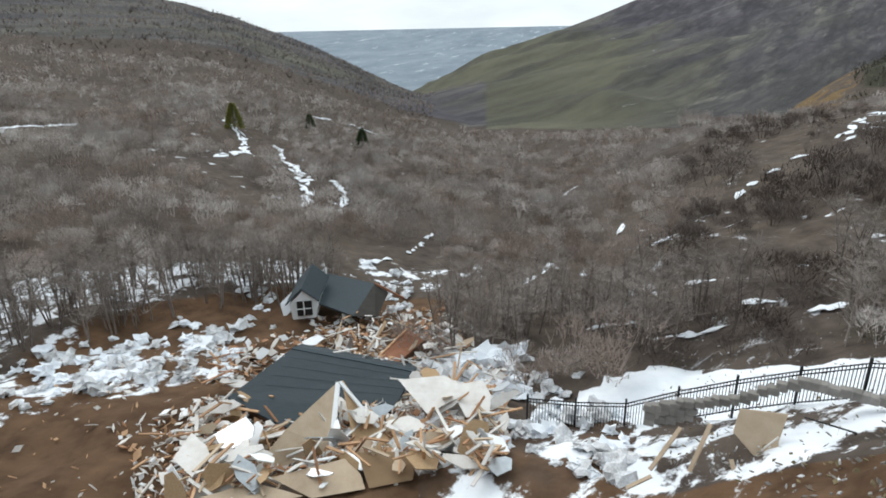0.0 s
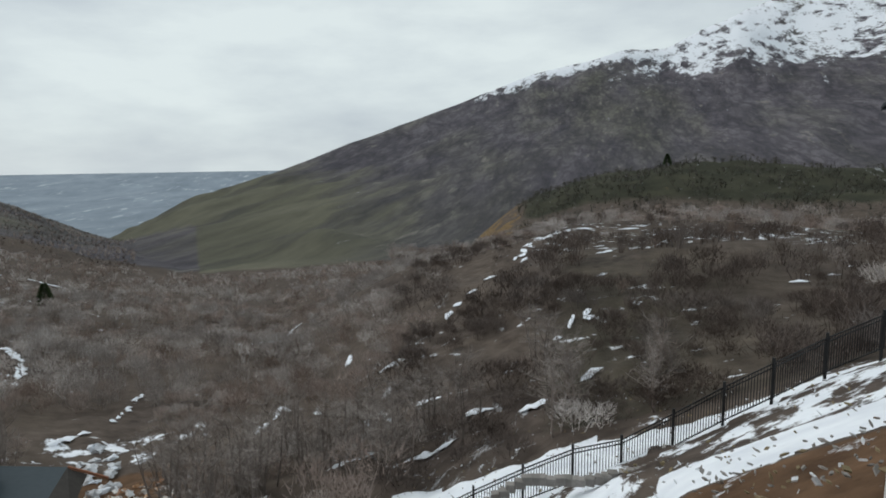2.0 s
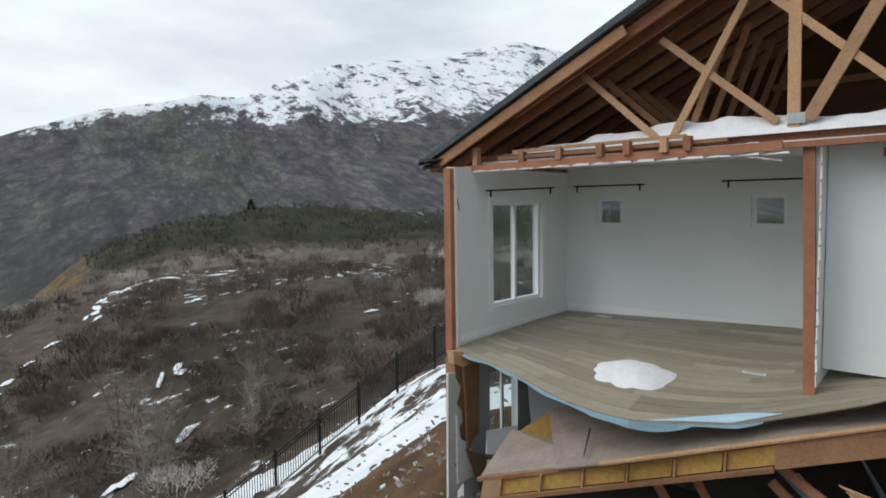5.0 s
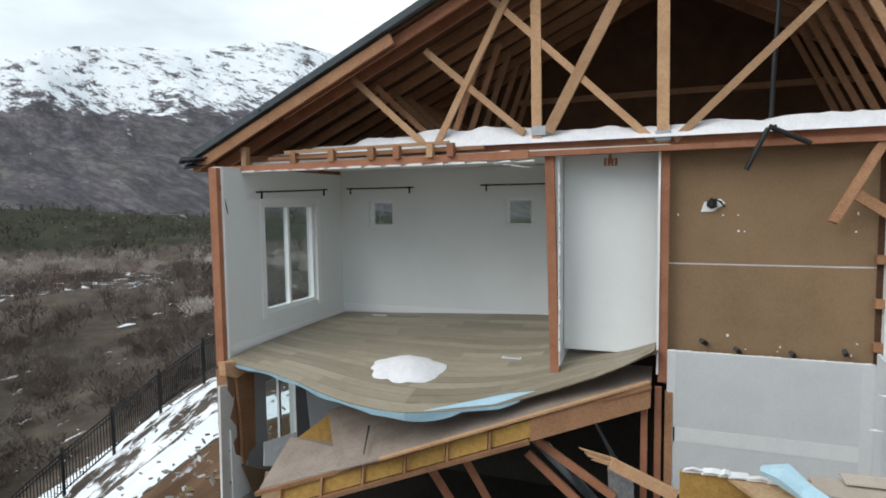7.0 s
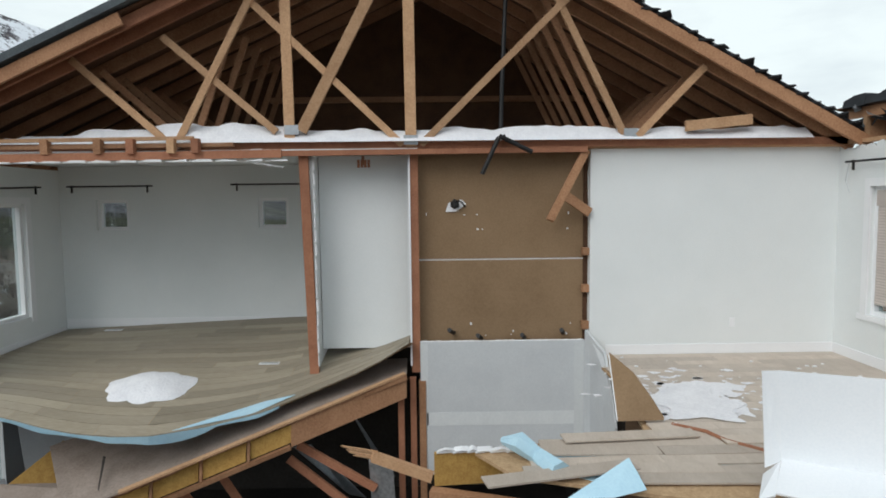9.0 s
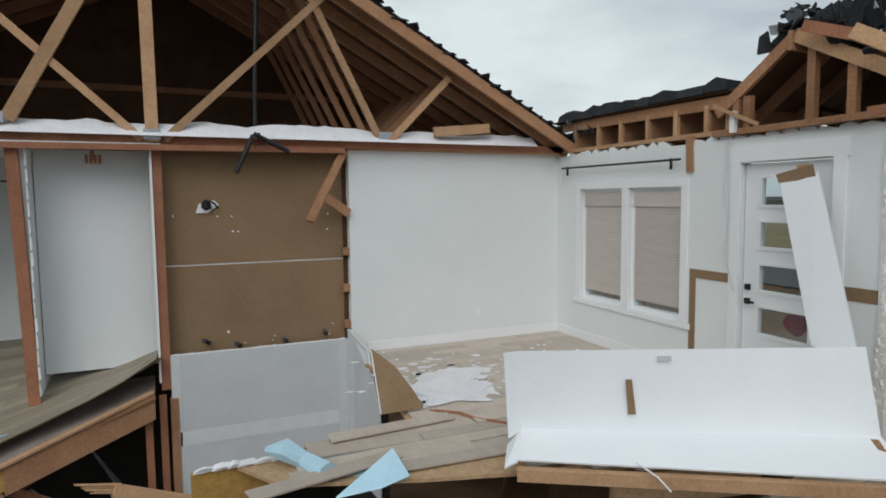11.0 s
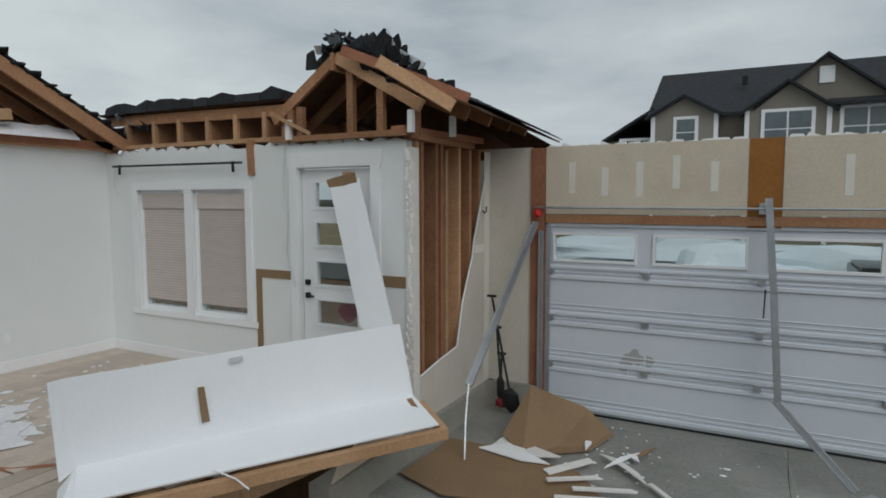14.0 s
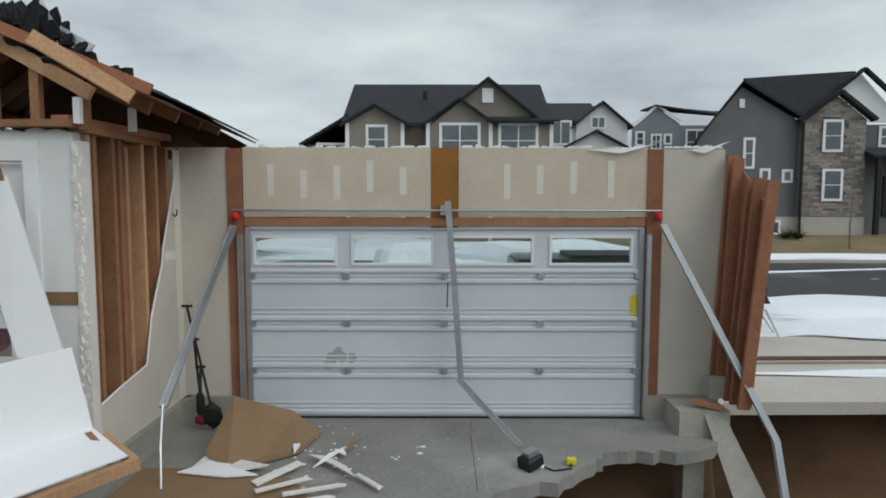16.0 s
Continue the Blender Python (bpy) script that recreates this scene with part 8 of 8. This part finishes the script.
def thicket(name, label, material, spots, templates, rng):
    """All shrubs of one look and one belt, joined."""
    out, tone = [], []
    for x, y, z, h, w in spots:
        t = templates[rng.integers(len(templates))]
        a = rng.uniform(0, 6.28)
        c, s = math.cos(a), math.sin(a)
        q = t @ np.array([[c, s, 0], [-s, c, 0], [0, 0, 1]], dtype=np.float32) * np.array([w, w, h], dtype=np.float32) + np.array([x, y, z], dtype=np.float32)
        out.append(q.reshape(-1, 3))
        tone.append(np.full(len(out[-1]), np.clip(rng.normal(0.5, 0.24), 0, 1), dtype=np.float32))
    v = np.concatenate(out)
    nt = len(v) // 3
    me = bpy.data.meshes.new(name)
    me.vertices.add(len(v))
    me.vertices.foreach_set("co", v.ravel())
    me.loops.add(len(v))
    me.loops.foreach_set("vertex_index", np.arange(len(v), dtype=np.int32))
    me.polygons.add(nt)
    me.polygons.foreach_set("loop_start", np.arange(0, len(v), 3, dtype=np.int32))
    me.update(calc_edges=True)
    me.attributes.new("tone", "FLOAT", "POINT").data.foreach_set("value", np.concatenate(tone))
    me.materials.append(material)
    return tagged(new(name, me), label, "shrubs", kind="stuff")


DRIFTS = ((((-36.7, 128), (-34.0, 140), (-34.2, 158), (-35.6, 175)), 1.5), (((-29.3, 95), (-29.0, 112), (-30.5, 138), (-31.5, 160)), 1.5), (((-26.3, 92), (-25.8, 104), (-26.8, 118)), 1.0),
               (((-27.6, 246), (-26.4, 250)), 1.8), (((-24.6, 252), (-22.8, 250)), 1.5), (((14.0, 96), (16.2, 108), (17.8, 122), (19.5, 136), (21.5, 142)), 1.8), (((22.5, 140), (27, 143), (31, 140), (33, 138)), 2.4),
               (((10.2, 82), (11.5, 88), (13.2, 94)), 1.4), (((0.0, 68), (0.8, 74), (2.0, 80)), 2.2), (((3.0, 62), (5.5, 66)), 1.2), (((24.3, 98), (25.6, 104)), 1.0), (((24.6, 80), (25.8, 83)), 0.9),
               (((38, 72), (40.5, 76)), 1.3), (((20.0, 58), (22.5, 63), (24, 66)), 1.2), (((36, 122), (39, 126), (43, 124)), 2.0), (((40, 110), (44, 112)), 1.6), (((-52, 150), (-47, 165)), 1.2), (((-58, 190), (-55, 205)), 2.2),
               (((6, 48), (8.5, 50), (11, 49)), 1.6), (((-8, 52), (-6.5, 58), (-5.5, 62)), 1.5), (((-3.5, 50), (-2, 54)), 0.9), (((2, 46), (4, 50)), 0.9), (((4, 37), (7, 39), (10, 40)), 0.8),
               (((12, 44), (15, 46)), 1.2), (((-1, 40), (2, 42)), 0.8), (((-20, 66), (-17.5, 78)), 0.6), (((-9, 122), (-3.5, 155)), 1.0), (((16, 40), (20, 43), (24, 46)), 1.1), (((-24, 60), (-20, 66)), 1.0))
_OPEN = []
for _pts, _w in DRIFTS:
    for (_a0, _r0), (_a1, _r1) in zip(_pts, _pts[1:]):
        for _k in range(6):
            _OPEN.append((_a0 + (_a1 - _a0) * _k / 5, _r0 + (_r1 - _r0) * _k / 5, _w))


def bare_here(x, y, r, a):
    """Ground kept free of brush: the slide, the wreckage, snow strips and the house."""
    if r < 60 and a < -8 and abs(a - (-60 + (r - 20) * 1.0)) < 25 and r < 56:
        return True
    if (r < 33 and a < -8) or r < 26:
        return True
    if a < -30 and r < 57:
        return True
    for da, dr, dw in _OPEN:
        if abs(a - da) * dr * 0.01745 < dw * 1.15 and dr - 0.11 * dr < r < dr + dw:
            return True
    if a > -9 and r < fence_r(min(a, 60)) + float(np.interp(a, (-7, 5, 20, 35, 50), (3.0, 8.0, 6.3, 3.6, 2.4))):
        return True
    return False


def sow(rng, n, r0, r1, a0, a1, size):
    spots, taken = ([], []), {}
    cell = size * 1.05
    for _ in range(n):
        r = math.sqrt(rng.uniform(r0 * r0, r1 * r1))
        a = rng.uniform(a0, a1)
        x, y = polar(a, r)
        if bare_here(x, y, r, a):
            continue
        clump = noise.noise(Vector((x / 16, y / 16, 2.0)))
        gap = noise.noise(Vector((x / 7, y / 7, 12.0)))
        if clump < -0.30 + 0.2 * rng.random() or gap < -0.28 + 0.3 * rng.random():
            continue
        h = size * rng.uniform(0.6, 1.3) * (1.0 + 0.55 * clump + 0.4 * gap)
        gx, gy = int(x // cell), int(y // cell)
        if any((x - u) ** 2 + (y - v) ** 2 < (0.5 * (h + g)) ** 2 * 0.85 for i in (-1, 0, 1) for j in (-1, 0, 1) for u, v, g in taken.get((gx + i, gy + j), ())):
            continue
        taken.setdefault((gx, gy), []).append((x, y, h))
        tall = 1.0 + 0.35 * noise.noise(Vector((x / 30, y / 30, 7.0)))
        spots[0 if noise.noise(Vector((x / 35, y / 35, 4.0))) + 0.25 * rng.normal() > -0.05 else 1].append((x, y, ground(x, y) - 0.1, h * tall, h * rng.uniform(1.1, 1.6)))
    return spots


rng = np.random.default_rng(7)
for r0, r1, a0, a1, count, tris, wid, size in ((30, 75, -72, 64, 4500, 760, 0.0070, 2.7), (75, 170, -72, 64, 14000, 230, 0.0125, 2.9), (170, 240, -72, 64, 12000, 80, 0.025, 3.1),
                                               (240, 335, -72, 4, 9000, 34, 0.045, 3.2), (335, 690, -72, -17, 14000, 12, 0.07, 2.2)):
    tpl = [twig_template(rng, tris, wid, 7 if tris > 100 else 3) for _ in range(7)]
    grey, red = sow(rng, count, r0, r1, a0, a1, size)
    near_bank = [p for p in grey + red if math.atan2(p[0], p[1]) > 0.10 and r1 < 200 and rng.random() < 0.95 * smooth((165 - math.hypot(p[0], p[1])) / 40)]
    taken = set(near_bank)
    thicket("bare_brush", "dense grey-brown leafless oak brush on the slopes", TWIG if r0 < 300 else TWIG_RED, [p for p in grey if p not in taken], tpl, rng)
    thicket("bare_brush", "dense reddish-brown leafless brush on the slopes", TWIG_RED if r0 < 300 else TWIG_DARK, [p for p in red if p not in taken], tpl, rng)
    if near_bank:
        thicket("bare_brush", "dark brown leafless brush on the near bank", TWIG_DARK, near_bank, tpl, rng)
pale = []
for _ in range(5200):
    r, a = math.sqrt(rng.uniform(62 ** 2, 235 ** 2)), rng.uniform(-72, 60)
    x, y = polar(a, r)
    if noise.noise(Vector((x / 22, y / 22, 30.0))) < 0.16 or bare_here(x, y, r, a) or (a > 1 and r < 150):
        continue
    pale.append((x, y, ground(x, y) - 0.2, rng.uniform(3.2, 5.2), rng.uniform(3.0, 4.4)))
thicket("bare_thicket", "taller pale grey leafless thickets standing over the brush", TWIG_PALE, pale, [twig_template(rng, 190, 0.0075, 6, 0.55) for _ in range(7)], rng)
tpl = [twig_template(rng, 30, 0.05, 3) for _ in range(6)]
one, two = sow(rng, 5200, 240, 345, 17, 64, 2.6)
thicket("evergreen_brush", "dark green-brown brush on the knoll", TWIG_GREEN, one + two, tpl, rng)


def tree_kind(seed):
    random.seed(seed)
    t = thing("bare_tree", "slender leafless grey tree at the edge of the slide", "tree", "bare trees", (0, 0, -200))
    trunk, limbs = bmesh.new(), []
    bases = [(random.uniform(-.5, .5), random.uniform(-.5, .5)) for _ in range(random.choice((2, 3, 4)))]
    for bx, by in bases:
        top = Vector((bx * 2.2 + random.uniform(-.5, .5), by * 2.2 + random.uniform(-.5, .5), random.uniform(4.0, 6.0)))
        p0 = Vector((bx, by, -0.3))
        mid = p0.lerp(top, 0.5) + Vector((random.uniform(-.25, .25), random.uniform(-.25, .25), 0))
        tube([p0, mid, top], [0.085, 0.055, 0.015], trunk, 5)
        for k in range(9):
            u = random.uniform(0.3, 0.95)
            s = p0.lerp(mid, u * 2) if u < 0.5 else mid.lerp(top, u * 2 - 1)
            e = s + Vector((random.gauss(0, .8), random.gauss(0, .8), random.uniform(.4, 1.3)))
            tube([s, s.lerp(e, .5) + Vector((0, 0, -.05)), e], [0.035, 0.022, 0.008], trunk, 4)
            limbs.append((s, e))
    part("trunk", trunk, BARK, t)
    bm = bmesh.new()
    for s, e in limbs:
        for k in range(26):
            p = s.lerp(e, random.uniform(0.3, 1.0))
            d = Vector((random.gauss(0, .5), random.gauss(0, .5), random.uniform(-.1, .9))) * random.uniform(.5, 1.0)
            o = d.orthogonal().normalized() * 0.010
            bm.faces.new([bm.verts.new(q) for q in (p - o, p + o, p + d)])
    part("crown", bm, TREE_TWIG, t, "fine bare twigs")
    return t


kinds = [tree_kind(200 + k) for k in range(5)]
random.seed(99)
spots = []
for k in range(96):
    az = random.uniform(-60, -27)
    spots.append((az, random.uniform(44, 54) + (az + 60) * 0.1))
for k in range(58):
    az = random.uniform(-17, 9)
    spots.append((az, random.uniform(34, 48) - max(0, az) * 0.1))
for k in range(16):
    spots.append((random.uniform(8, 30), random.uniform(33, 50)))
for k, (az, r) in enumerate(spots):
    x, y = polar(az, r)
    m = pose(x, y, ground(x, y), random.uniform(-5, 5), random.uniform(-5, 5), random.uniform(0, 360)) @ Matrix.Diagonal((*[random.uniform(0.65, 1.05)] * 3, 1))
    if k < 5:
        kinds[k].matrix_basis = m
    else:
        o = copy_thing(kinds[k % 5], m)
        o.scale = m.to_scale()


def conifer(az, sl, r, h, m, label):
    x, y = polar(az, r)
    t = thing("conifer", label, "tree", "conifers", (x, y, ground(x, y)))
    part("trunk", tube([(0, 0, -0.5), (0, 0, h * 0.9)], [0.2, 0.03], n=6), BARK, t)
    bm = bmesh.new()
    random.seed(int(r))
    for k in range(1500):
        u = random.random() ** 0.8
        a = random.uniform(0, 6.28)
        rad = h * 0.34 * (1 - u) ** 0.7 * random.uniform(0.5, 1.05) + 0.15
        p = Vector((math.cos(a) * rad, math.sin(a) * rad, h * (0.08 + 0.92 * u)))
        d = Vector((math.cos(a), math.sin(a), random.uniform(-.2, .7))) * h * 0.07
        o = d.orthogonal().normalized() * h * 0.04
        bm.faces.new([bm.verts.new(q) for q in (p - o, p + o, p + d)])
    part("crown", bm, m, t)


conifer(-34.8, 0, 165, 6.6, YELLOW_NEEDLES, "rounded yellow-green conifer on the brushy slope")
conifer(-28.3, 0, 200, 4.6, NEEDLES, "small dark conifer on the brushy slope")
conifer(-23.7, 0, 190, 6.0, NEEDLES, "dark conifer on the brushy slope")
conifer(30.0, 0, 325, 6.0, NEEDLES, "lone dark conifer on the knoll's crest")


# snow lying in tracks and drifts on the slopes
def drift(bm, points, width, keep):
    """A broken chain of thin, ragged patches lying along a line on the slope."""
    way = [Vector(polar(a, r)) for a, r in points]
    for p, q in zip(way, way[1:]):
        run = (q - p).length
        n = max(3, int(run / (width * 0.8)))
        tang = math.atan2((q - p).y, (q - p).x)
        for k in range(n):
            if random.random() > keep:
                continue
            c = p.lerp(q, (k + random.random()) / n)
            turn = tang + random.uniform(-0.5, 0.5)
            l, w = width * random.uniform(0.45, 1.35), width * random.uniform(0.16, 0.50)
            c = c + Vector((random.gauss(0, 0.35), random.gauss(0, 0.35))) * width
            ct, st = math.cos(turn), math.sin(turn)
            mid = bm.verts.new((c.x, c.y, ground(c.x, c.y) + 0.42))
            ring = []
            for j in range(14):
                a = j * math.tau / 14
                f = 1 + 0.75 * noise.noise(Vector((math.cos(a) * 1.6 + c.x, math.sin(a) * 1.6 + c.y, 3.0)))
                u, v = math.cos(a) * l * f, math.sin(a) * w * f
                x, y = c.x + u * ct - v * st, c.y + u * st + v * ct
                ring.append(bm.verts.new((x, y, ground(x, y) + 0.16)))
            for j in range(14):
                bm.faces.new((mid, ring[j], ring[(j + 1) % 14]))


random.seed(303)
bm = bmesh.new()
for pts, w in DRIFTS:
    drift(bm, pts, w, 0.95 if pts[0][0] < -24 else 0.42)
for f in bm.faces:
    f.smooth = True
bmesh.ops.recalc_face_normals(bm, faces=bm.faces[:])
tagged(part("snow_patches", bm, SNOW), "old snow lying in broken patches between the brush", "snow", kind="stuff")
